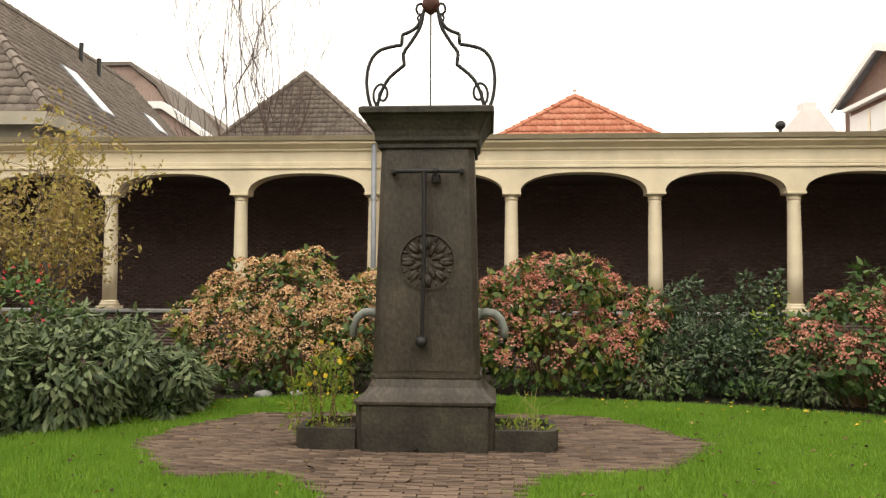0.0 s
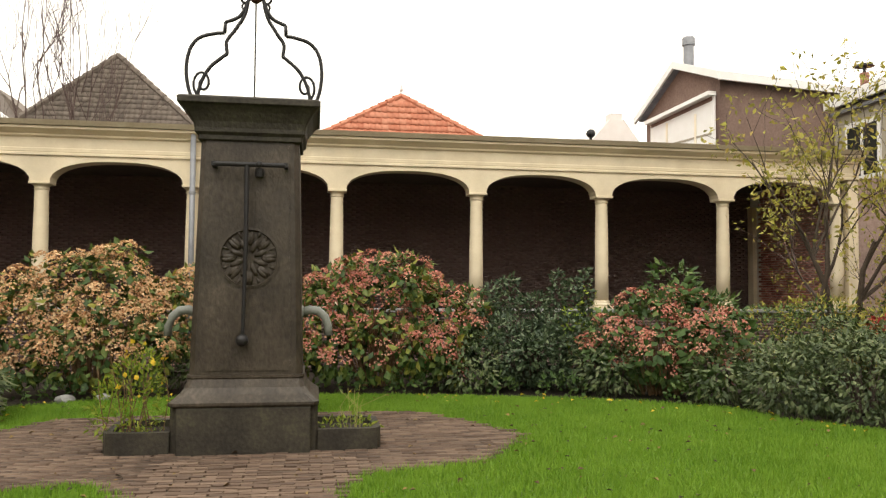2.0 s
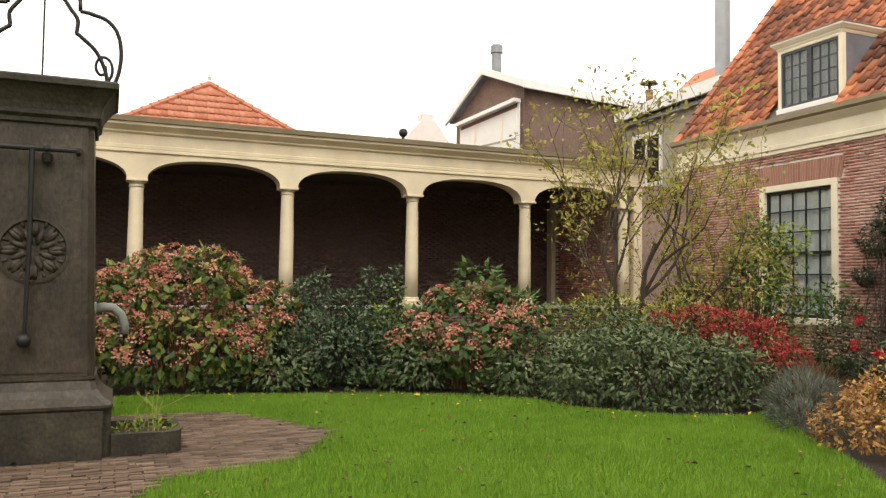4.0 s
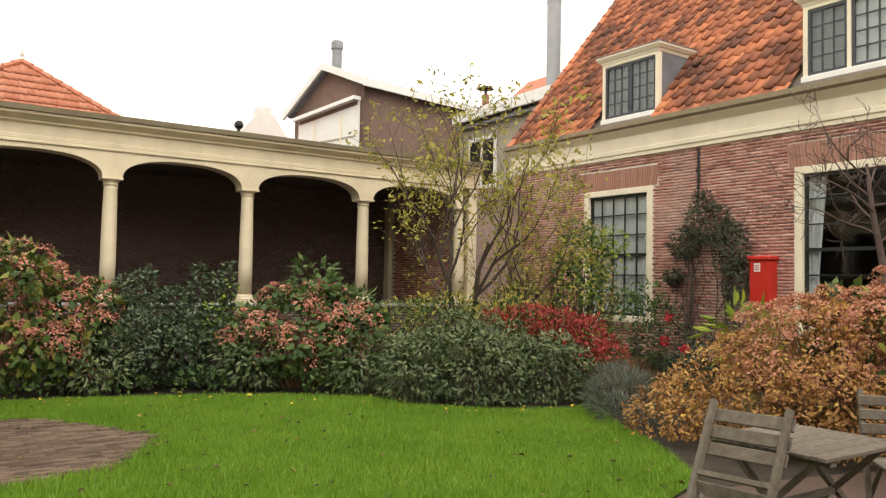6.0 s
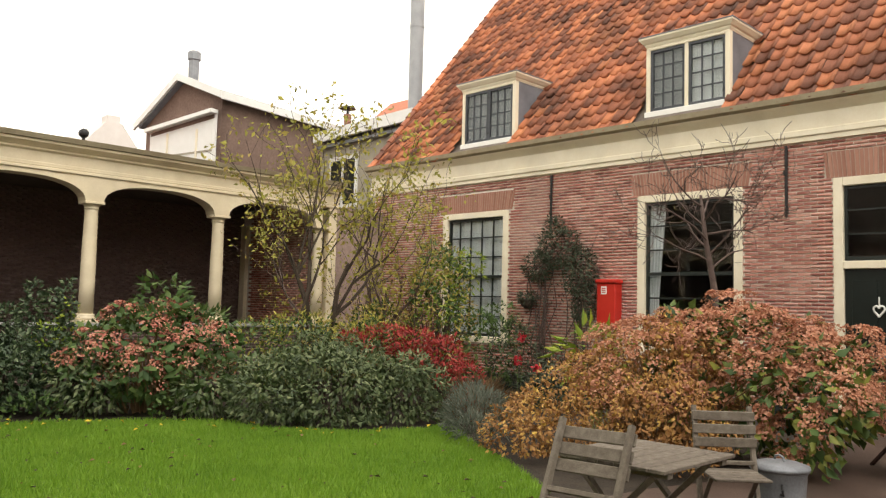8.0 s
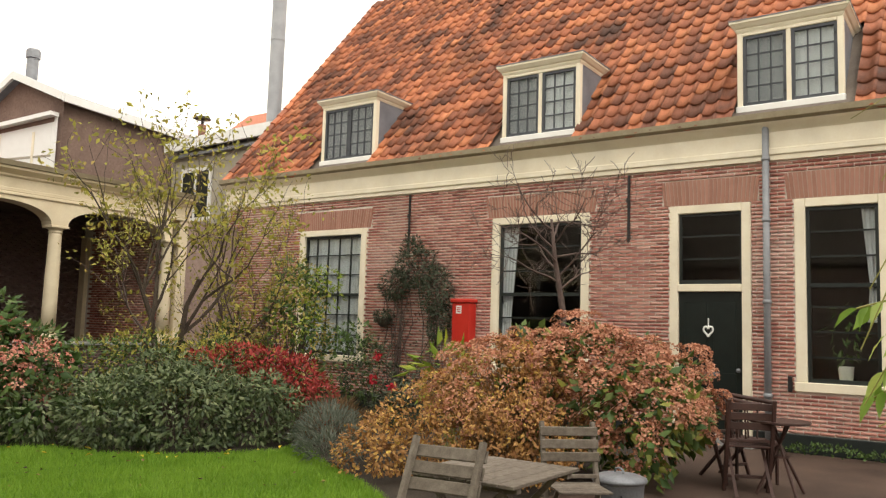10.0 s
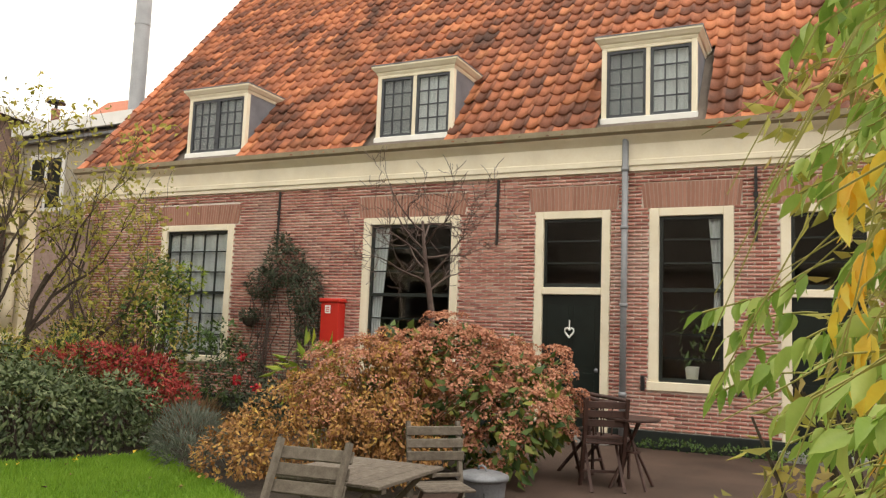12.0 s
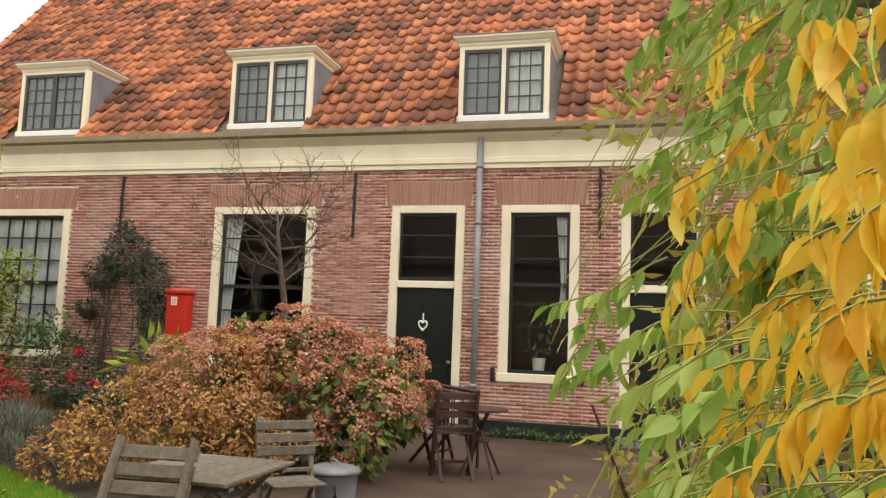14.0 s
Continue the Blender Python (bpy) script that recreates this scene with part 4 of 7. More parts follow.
for y in (9.72, 5.03, 0.83):
    an = thing("wall_anchor", (HX - 0.02, y, 3.2), "black iron wall anchor bar on the brickwork", "wall anchor", "wall anchors")
    part("bar", boxes((HX - 0.045, HX - 0.012, y - 0.022, y + 0.022, 3.18, 4.33), bevel=0.006), M_IRON, an)
    part("anchor_head", boxes((HX - 0.06, HX - 0.046, y - 0.035, y + 0.035, 3.85, 3.93), bevel=0.005), M_IRON, an)
for y in (2.50, 1.07):
    hk = thing("shutter_hook", (HX - 0.02, y, 0.85), "black iron shutter catch beside a window", "hook", "shutter catches")
    part("catch", boxes((HX - 0.07, HX - 0.0, y - 0.03, y + 0.03, 0.85, 1.08), bevel=0.01), M_IRON, hk)
dp = thing("downpipe", (HX - 0.1, 2.80, 0.1), "grey zinc downpipe on the brick front", "downpipe")
part("pipe", tube(bmesh.new(), [(HX - 0.1, 2.80, 0.1), (HX - 0.1, 2.80, 4.9)], 0.052, 14), M_ZINC, dp, smooth=True)
for z in (0.75, 2.15, 3.4, 4.35):
    part("collar", lathe(bmesh.new(), HX - 0.1, 2.80, [(0.062, z), (0.066, z + 0.02), (0.062, z + 0.06)], 14), M_ZINC, dp, smooth=True)


def dormer(y0, y1, mullion=0.035, curtained=True):
    """A dormer with a flat moulded top and lead cheeks; mullion: half its width, 0 where the casements meet."""
    X = HX + 0.08
    z0, z1 = 5.27, 6.52
    d = thing("dormer_window", (X, (y0 + y1) / 2, z0), "cream dormer window with small-paned grey casements", "dormer", "dormers of the house")
    for p, q in ((y0, y0 + 0.085), (y1 - 0.085, y1)):
        part("jamb", boxes((X, X + 0.12, p, q, z0 + 0.031, z1), bevel=0.008), M_FRAME, d)
    part("head", boxes((X, X + 0.12, y0 + 0.086, y1 - 0.086, z1 - 0.06, z1), bevel=0.008), M_FRAME, d)
    part("sill", boxes((X - 0.035, X + 0.12, y0 - 0.02, y1 + 0.02, z0 - 0.09, z0 + 0.03), bevel=0.012), M_WHITE, d, "whitish weathered lead-dressed sill")
    ym = (y0 + y1) / 2
    if mullion:
        part("mullion", boxes((X - 0.005, X + 0.12, ym - mullion, ym + mullion, z0 + 0.031, z1 - 0.061), bevel=0.008), M_FRAME, d)
    xr = (z1 + 0.1 - 5.0) / SL + HX - 0.1
    for y in (y0 + 0.03, y1 - 0.03):
        bm = prism(bmesh.new(), [(X + 0.121, z0 - 0.1), (X + 0.121, z1), (xr + 0.2, z1), (X + 0.35, z0 - 0.1)], "y", y - 0.025, y + 0.025)
        part("cheek", bm, M_LEAD, d, "grey lead cheek")
    top = [(z1 + 0.001, 0.0), (z1 + 0.04, 0.02), (z1 + 0.055, 0.02), (z1 + 0.075, 0.05), (z1 + 0.13, 0.09), (z1 + 0.135, 0.10), (z1 + 0.17, 0.10)]
    bm = bmesh.new()
    rings = []
    for z, o in top:
        rings.append([bm.verts.new(c) for c in ((X - o, y0 - o, z), (X - o, y1 + o, z), (xr + 0.5, y1 + o, z), (xr + 0.5, y0 - o, z))])
    for r, q in zip(rings, rings[1:]):
        for k in range(4):
            bm.faces.new((r[k], r[(k + 1) % 4], q[(k + 1) % 4], q[k]))
    bm.faces.new(rings[0][::-1])
    bm.faces.new(rings[-1])
    bmesh.ops.recalc_face_normals(bm, faces=bm.faces)
    part("cornice", bm, M_FRAME, d)
    part("top_sheet", boxes((X - 0.11, xr + 0.5, y0 - 0.11, y1 + 0.11, z1 + 0.171, z1 + 0.19)), M_LEAD, d)
    gap = mullion or 0.002
    for a, b in ((y0 + 0.086, ym - gap), (ym + gap, y1 - 0.086)):
        c, e = z0 + 0.031, z1 - 0.061
        cs = part("casement", boxes((X + 0.02, X + 0.07, a, a + 0.05, c, e), (X + 0.02, X + 0.07, b - 0.05, b, c, e), (X + 0.02, X + 0.07, a + 0.051, b - 0.051, c, c + 0.06), (X + 0.02, X + 0.07, a + 0.051, b - 0.051, e - 0.05, e)), M_SASHGREY, d, "slate-grey casement")
        for k in (1, 2):
            y = a + 0.05 + (b - a - 0.10) * k / 3
            part("glazing_bar", boxes((X + 0.03, X + 0.06, y - 0.011, y + 0.011, c + 0.06, e - 0.05)), M_SASHGREY, cs)
        for k in (1, 2, 3):
            z = c + 0.06 + (e - c - 0.11) * k / 4
            part("glazing_bar", boxes((X + 0.031, X + 0.059, a + 0.05, b - 0.05, z - 0.011, z + 0.011)), M_SASHGREY, cs)
        for z in (c + 0.16, e - 0.2):
            part("hinge", boxes((X + 0.012, X + 0.019, a - 0.03, a + 0.05, z, z + 0.03)), M_IRON, cs)
        g = part("pane", boxes((X + 0.044, X + 0.047, a + 0.04, b - 0.04, c + 0.05, e - 0.04)), M_GLASS, cs)
        g.visible_shadow = False
    # added grey sheet behind the glass paints the panes' sky reflection
    part("blind", boxes((X + 0.12, X + 0.13, ym + 0.01, y1 - 0.09, z0 + 0.04, z1 - 0.07)), M_PANEGREY, d, "grey sheet standing in for sky reflected in the panes")
    bm = bmesh.new()
    rows = []
    for k in range(25):
        y = y0 + 0.09 + (ym - y0 - 0.10) * k / 24
        x = X + 0.105 + 0.012 * math.sin(k * 1.6)
        rows.append([bm.verts.new((x, y, z0 + 0.04)), bm.verts.new((x, y, z1 - 0.07))])
    for p, q in zip(rows, rows[1:]):
        bm.faces.new((p[0], q[0], q[1], p[1]))
    # without a curtain this half gets the reflection grey too
    part("inner_curtain", bm, M_CURTAIN if curtained else M_PANEGREY, d, "pale folded curtain" if curtained else "grey sheet standing in for sky reflected in the panes", smooth=True)
    return d


dormer(10.81, 12.39, 0, False)
dormer(6.02, 7.64)
dormer(1.71, 3.26)

red_box = thing("wall_box", (HX - 0.12, 8.26, 1.26), "red enamel wall box with a white label on brickwork", "box")
part("body", boxes((HX - 0.24, HX - 0.0, 8.06, 8.46, 1.30, 2.12), bevel=0.015), M_RED, red_box)
part("lid", boxes((HX - 0.27, HX - 0.0, 8.03, 8.49, 2.121, 2.2), bevel=0.02), M_RED, red_box)
part("foot_rim", boxes((HX - 0.22, HX - 0.0, 8.09, 8.44, 1.26, 1.299)), M_SASH, red_box)
part("label_plate", boxes((HX - 0.246, HX - 0.2401, 8.24, 8.36, 1.92, 2.07)), M_PAPER, red_box, "white label with unreadable writing")
for z in (1.95, 1.985, 2.02):
    part("writing_bar", boxes((HX - 0.249, HX - 0.2465, 8.26, 8.34, z, z + 0.015)), M_RED, red_box)


# ---- garden furniture ----
def slat_chair(name, label, wood, group, folded=False):
    """A folding garden chair, its back to -y, standing at the origin."""
    c = thing(name, (0, 0, 0), label, "chair", group)
    W = 0.21
    for s in (-1, 1):
        part("back_upright", tube(bmesh.new(), [(s * W, 0.16 if not folded else 0.0, 0.0), (s * W, 0.0, 0.45), (s * W, -0.13 if not folded else 0.0, 0.92)], [0.022, 0.024, 0.022], 4), wood, c)
        part("leg", tube(bmesh.new(), [(s * (W - 0.045), -0.22 if not folded else -0.05, 0.0), (s * (W - 0.045), 0.20 if not folded else 0.04, 0.45)], [0.02, 0.02], 4), wood, c)
    for z in (0.66, 0.755, 0.85):
        y = (0.0 if folded else -0.13 * (z - 0.45) / 0.47) + 0.025
        bm = boxes((-0.235, 0.235, y, y + 0.018, z - 0.036, z + 0.036), bevel=0.005)
        part("back_slat", bm, wood, c)
    part("stretcher", boxes((-W, W, -0.015, 0.015, 0.50, 0.53), bevel=0.004), wood, c)
    part("stretcher", boxes((-W, W, 0.10 if not folded else -0.02, 0.13 if not folded else 0.01, 0.14, 0.17), bevel=0.004), wood, c)
    for i in range(5):
        y = -0.02 + i * 0.085
        bm = boxes((-0.20, 0.20, y, y + 0.07, 0.45, 0.468), bevel=0.004)
        if folded:
            bmesh.ops.rotate(bm, verts=bm.verts, cent=(0, 0, 0.45), matrix=Matrix.Rotation(radians(-62), 3, "X"))
        part("seat_slat", bm, wood, c)
    return c


def axes(origin, x, up):
    x, up = Vector(x).normalized(), Vector(up).normalized()
    y = up.cross(x).normalized()
    up = x.cross(y)
    return Matrix(((x[0], y[0], up[0], origin[0]), (x[1], y[1], up[1], origin[1]), (x[2], y[2], up[2], origin[2]), (0, 0, 0, 1)))


ch = slat_chair("garden_chair", "weathered grey folding chair tilted against the garden table", M_TEAK, "chairs at the garden table", folded=True)
ch.matrix_world = axes((3.77, 2.80, -0.02), (0.12, -0.99, 0), (0.455, 0.05, 0.93)) @ Matrix.Scale(1.13, 4)
ch = slat_chair("garden_chair", "weathered grey slatted folding chair beside the bushes", M_TEAK, "chairs at the garden table")
ch.matrix_world = axes((5.78, 2.75, -0.02), (-0.68, 0.73, 0), (0, 0, 1))
gt = thing("garden_table", (0, 0, 0), "weathered grey slatted square garden table, damp", "table")
for i in range(7):
    y = -0.42 + i * 0.12
    part("plank", boxes((-0.47, 0.47, y, y + 0.113, 0.655, 0.68), bevel=0.004), M_TEAK, gt)
for x in (-0.36, 0.36):
    part("batten", boxes((x - 0.03, x + 0.03, -0.4, 0.4, 0.615, 0.654), bevel=0.004), M_TEAK, gt)
    for s in (-1, 1):
        part("leg", tube(bmesh.new(), [(x, -0.32 * s, 0.0), (x + 0.02 * s, 0.30 * s, 0.62)], 0.026, 4), M_TEAK, gt)
part("rail", boxes((-0.36, 0.36, -0.02, 0.02, 0.29, 0.33), bevel=0.004), M_TEAK, gt)
gt.matrix_world = pose(4.79, 2.86, -0.02, 0, 0, 0)
BX_, BY_ = 6.14, 2.50
binn = thing("dustbin", (BX_, BY_, -0.02), "galvanised metal dustbin with a closed lid", "dustbin")
part("drum", lathe(bmesh.new(), BX_, BY_, [(0.165, -0.02), (0.17, 0.0), (0.18, 0.15), (0.187, 0.16), (0.18, 0.17), (0.198, 0.42), (0.205, 0.43), (0.198, 0.45)], 28), M_BIN, binn, smooth=True)
part("lid", lathe(bmesh.new(), BX_, BY_, [(0.215, 0.44), (0.222, 0.455), (0.215, 0.475), (0.15, 0.497), (0.07, 0.507), (0.02, 0.509)], 28), M_BIN, binn, smooth=True)
part("lid_handle", tube(bmesh.new(), [(BX_ - 0.03, BY_ - 0.05, 0.50), (BX_ - 0.025, BY_ - 0.04, 0.535), (BX_, BY_, 0.548), (BX_ + 0.025, BY_ + 0.04, 0.535), (BX_ + 0.03, BY_ + 0.05, 0.50)], 0.009, 6), M_BIN, binn)
part("side_handle", tube(bmesh.new(), [(BX_ - 0.18, BY_ - 0.09, 0.36), (BX_ - 0.22, BY_ - 0.11, 0.33), (BX_ - 0.20, BY_ - 0.11, 0.29), (BX_ - 0.17, BY_ - 0.08, 0.29)], 0.009, 6), M_IRON, binn)
# dark brown set by the door
ch = slat_chair("terrace_chair", "dark brown slatted folding chair by the door", M_BROWNWOOD, "terrace chairs")
ch.matrix_world = axes((8.85, 2.16, -0.02), (0.45, -0.89, 0), (0, 0, 1)) @ Matrix.Scale(1.08, 4)
ch = slat_chair("terrace_chair", "dark brown slatted folding chair beside a small table", M_BROWNWOOD, "terrace chairs")
ch.matrix_world = axes((9.75, 2.65, -0.02), (-0.9, 0.4, 0), (0, 0, 1)) @ Matrix.Scale(1.05, 4)
tt = thing("terrace_table", (9.15, 1.92, -0.02), "small dark brown wooden table on the terrace", "table")
part("tabletop", lathe(bmesh.new(), 9.15, 1.92, [(0.30, 0.72), (0.315, 0.73), (0.315, 0.745), (0.30, 0.75)], 28), M_BROWNWOOD, tt)
for k in range(4):
    a = math.pi / 4 + k * math.pi / 2
    part("leg", tube(bmesh.new(), [(9.15 + 0.28 * math.cos(a), 1.92 + 0.28 * math.sin(a), -0.02), (9.15 - 0.12 * math.cos(a), 1.92 - 0.12 * math.sin(a), 0.72)], 0.018, 5), M_BROWNWOOD, tt)
part("ring", lathe(bmesh.new(), 9.15, 1.92, [(0.10, 0.36), (0.10, 0.38)], 14), M_BROWNWOOD, tt)
TX, TY = 9.45, 2.28
ac = thing("tub_chair", (TX, TY, -0.02), "dark tub armchair with a curved back rail", "chair")
rail = [(TX + 0.30 * math.cos(a), TY + 0.30 * math.sin(a), 0.98 - 0.10 * abs(math.sin(a / 2 - 0.8))) for a in np.linspace(-0.6, math.pi + 0.6, 16)]
part("back_rail", tube(bmesh.new(), rail, 0.026, 8), M_BROWNWOOD, ac, smooth=True)
part("seat", boxes((TX - 0.25, TX + 0.25, TY - 0.24, TY + 0.24, 0.42, 0.47), bevel=0.015), M_BROWNWOOD, ac)
for i, a in enumerate(np.linspace(0.0, math.pi, 9)):
    part("spindle", tube(bmesh.new(), [(TX + 0.25 * math.cos(a), TY + 0.24 * math.sin(a), 0.46), (TX + 0.30 * math.cos(a), TY + 0.30 * math.sin(a), 0.93)], 0.011, 5), M_BROWNWOOD, ac)
for x, y in ((TX - 0.22, TY - 0.22), (TX + 0.22, TY - 0.22), (TX - 0.22, TY + 0.22), (TX + 0.22, TY + 0.22)):
    part("leg", tube(bmesh.new(), [(x, y, -0.02), (x, y, 0.43)], 0.02, 5), M_BROWNWOOD, ac)


# ---- shrubs ----
def bush(name, label, loc, category="bush", group=""):
    return thing(name, (loc[0], loc[1], 0), label, category, group)


def hydrangea(name, label, blobs, loc, head_mat, n_leaf, n_head, seed, leaf_mat=None, leaf_size=0.15, radius=0.13, height=1.6, spread=(1.2, 0.9), low=None, florets=26):
    h = bush(name, label, loc, "hydrangea", "hydrangea bushes")
    blobs = clumps(blobs, 9, 0.27, seed)
    stems("stem_tangle", h, M_STRAW, loc[0], loc[1], 70, height, spread, 0.012, seed)
    foliage("leaves", h, leaf_mat or M_HYDLEAF, blobs, n_leaf, leaf_size, 0.62, 0.45, 0.5, 0.6, seed + 1)
    flower_heads("bloom_cover", h, head_mat, blobs, n_head, radius, seed + 2, florets=florets, fsize=0.038)
    return h


hydrangea("hydrangea_bush", "broad hydrangea with faded peach-coloured flower heads", [(-3.25, 12.25, 1.27, 1.25, 0.85, 0.95), (-2.15, 12.35, 1.07, 0.75, 0.7, 0.72), (-4.15, 12.05, 0.97, 0.7, 0.65, 0.75), (-3.0, 12.0, 0.6, 1.3, 0.75, 0.6)], (-3.2, 12.3), M_HYDTAN, 5600, 720, 11, height=1.7)
hydrangea("hydrangea_bush", "tall hydrangea with fading pink and rust flower heads", [(1.05, 12.7, 1.28, 1.15, 0.9, 1.0), (0.25, 12.5, 1.03, 0.7, 0.7, 0.75), (1.95, 12.45, 0.98, 0.65, 0.7, 0.75), (0.9, 12.2, 0.6, 1.5, 0.7, 0.6)], (1.0, 12.6), M_HYDPINK, 7000, 520, 21, height=1.7)
hydrangea("hydrangea_bush", "hydrangea with sparse pink flower heads among large leaves", [(5.1, 11.2, 0.8, 0.85, 0.7, 0.75), (5.7, 10.8, 0.65, 0.6, 0.6, 0.6), (4.6, 11.3, 0.6, 0.5, 0.5, 0.55)], (5.1, 11.2), M_HYDPINK, 3800, 210, 31, leaf_mat=M_GREENLEAF, height=1.3)
hb = bush("hydrangea_shoot", "upright leafy green shoot above the hydrangea", (5.3, 11.15), "bush")
stems("stem_tangle", hb, M_STRAW, 5.3, 11.15, 10, 1.8, (0.3, 0.3), 0.01, 36)
foliage("leaves", hb, M_GREENLEAF, [(5.28, 11.15, 1.55, 0.4, 0.35, 0.42), (5.75, 10.95, 1.25, 0.5, 0.4, 0.25)], 1100, 0.15, 0.5, 0.9, 0.2, 0.7, 37)

sb = bush("viburnum_bush", "low dark evergreen bush with drooping leathery leaves", (-4.9, 9.3), group="dark evergreen bushes")
foliage("leaves", sb, M_VIB, clumps([(-4.95, 9.1, 0.5, 0.95, 1.1, 0.72), (-4.2, 10.0, 0.35, 0.65, 0.8, 0.55), (-5.7, 8.6, 0.55, 0.8, 0.9, 0.7), (-5.2, 10.2, 0.6, 0.9, 0.8, 0.65)], 8, 0.25, 3), 17000, 0.15, 0.42, 0.4, 1.0, 0.7, 41)
stems("stem_tangle", sb, M_BARK, -4.9, 9.3, 40, 0.9, (1.2, 1.0), 0.012, 42)
sb = bush("viburnum_bush", "rounded dark evergreen bush with pale-edged leathery leaves", (6.9, 9.0), group="dark evergreen bushes")
foliage("leaves", sb, M_VIB, clumps([(6.9, 8.9, 0.42, 1.0, 0.85, 0.65), (7.6, 8.5, 0.36, 0.65, 0.6, 0.55), (6.1, 9.4, 0.38, 0.75, 0.7, 0.52), (7.1, 9.6, 0.5, 1.0, 0.7, 0.6)], 8, 0.25, 3), 20000, 0.09, 0.45, 0.35, 0.5, 0.7, 43)
stems("stem_tangle", sb, M_BARK, 6.9, 9.0, 40, 0.8, (1.1, 0.9), 0.012, 44)
sb = bush("evergreen_bush", "dense dark green evergreen bush with upright shoots", (3.3, 12.3))
foliage("leaves", sb, M_EVERG, clumps([(2.9, 12.3, 0.6, 0.7, 0.65, 0.62), (3.6, 12.2, 0.55, 0.6, 0.6, 0.55), (4.1, 12.0, 0.55, 0.5, 0.5, 0.5), (3.3, 11.9, 0.4, 0.8, 0.5, 0.4)], 10, 0.2, 3) + [(2.75, 12.4, 1.3, 0.16, 0.16, 0.32), (3.1, 12.5, 1.4, 0.2, 0.2, 0.36), (3.5, 12.3, 1.2, 0.2, 0.18, 0.3), (3.85, 12.3, 1.45, 0.13, 0.13, 0.42), (4.1, 12.25, 1.35, 0.15, 0.15, 0.4), (4.3, 12.2, 1.5, 0.11, 0.12, 0.4), (3.3, 12.45, 1.1, 0.3, 0.2, 0.3)], 24000, 0.085, 0.5, 0.5, 0.1, 0.6, 45)
stems("stem_tangle", sb, M_BARK, 3.4, 12.3, 40, 1.5, (0.9, 0.6), 0.01, 46)
sb = bush("lime_shrub", "small lime-yellow shrub among the evergreens", (4.0, 11.75))
foliage("leaves", sb, M_LIME, [(3.95, 11.85, 0.95, 0.2, 0.2, 0.3), (4.3, 12.05, 1.25, 0.14, 0.14, 0.35)], 500, 0.07, 0.5, 0.9, 0.1, 0.6, 47)
stems("stem_tangle", sb, M_STRAW, 4.05, 11.85, 8, 1.2, (0.3, 0.3), 0.008, 48)
sb = bush("laurel_bush", "glossy green low shrubs along the parapet", (4.5, 11.4))
foliage("leaves", sb, M_VIB, [(4.4, 11.35, 0.45, 0.55, 0.5, 0.5), (2.35, 11.9, 0.4, 0.5, 0.4, 0.45), (-1.4, 12.4, 0.45, 0.9, 0.5, 0.5), (5.6, 10.3, 0.35, 0.5, 0.45, 0.4)], 5500, 0.11, 0.42, 0.5, 0.5, 0.7, 49)
stems("stem_tangle", sb, M_BARK, 4.4, 11.35, 14, 0.6, (0.5, 0.4), 0.01, 50)
# red-berried bush at the far left
sb = bush("fuchsia_bush", "green bush dotted with small red flowers", (-6.2, 10.2))
foliage("leaves", sb, M_GREENLEAF, clumps([(-6.2, 10.0, 0.9, 0.85, 0.8, 0.95), (-7.0, 9.2, 0.9, 0.9, 0.8, 0.9)], 8, 0.25, 3), 7000, 0.10, 0.5, 0.5, 0.3, 0.6, 51)
foliage("flowers", sb, M_RFLOWER, [(-6.2, 10.0, 0.9, 0.88, 0.83, 0.98)], 150, 0.06, 0.8, 0.05, 0.5, 0.4, 52)
stems("stem_tangle", sb, M_BARK, -6.2, 10.0, 30, 1.5, (0.8, 0.7), 0.012, 53)


def shrub_tree(name, label, base, limbs, height, spread, leaf_mat, n_leaf, leaf_size, seed, bark, depth=3, radius=0.045, extra=None, category="tree", kids=3, jitter=0.10, fine=0.005, fork=0.55, up=0.22):
    """Several leaning limbs that fork into twigs, with leaves in loose clumps near the twigs."""
    rng = np.random.default_rng(seed)
    t = bush(name, label, base, category)
    tips = []
    for i in range(limbs):
        a = 2 * math.pi * (i + rng.random() * 0.6) / limbs
        bm = bmesh.new()
        d = Vector((spread * math.cos(a), spread * math.sin(a), 1.0))
        branch(bm, rng, (base[0] + 0.12 * math.cos(a), base[1] + 0.12 * math.sin(a), -0.02), d, height * (0.5 + 0.12 * rng.random()), radius, depth, fork, up, 6, kids, tips, fine)
        part("limb" if limbs > 1 else "trunk", bm, bark, t)
    if n_leaf:
        P = np.array([q[0] for q in tips])
        P = P[P[:, 2] > 0.25 * height]
        pick = rng.integers(0, len(P), n_leaf)
        p = P[pick] + rng.normal(size=(n_leaf, 3)) * jitter
        al = unit(rng.normal(size=(n_leaf, 3)) + np.array([0, 0, -0.4]))
        sd = unit(np.cross(al, rng.normal(size=(n_leaf, 3))))
        L = leaf_size * (0.6 + 0.7 * rng.random(n_leaf))
        v, f = blades(rng, p, al, sd, L, L * 0.5)
        mesh_part("leaves", v, f, leaf_mat, t, kind="stuff")
    return t


shrub_tree("smoke_tree", "thin shrub with yellowing leaves on many bare twigs", (-7.05, 12.0), 6, 3.7, 0.32, M_YELLOW, 5200, 0.10, 61, M_BARKGREY, 3, 0.035)
shrub_tree("forsythia_tree", "multi-stemmed shrub with thin yellow-green autumn leaves", (8.35, 11.8), 3, 4.6, 0.18, M_OLIVELIME, 1500, 0.115, 62, M_BARK, 3, 0.075, kids=3, fine=0.005)
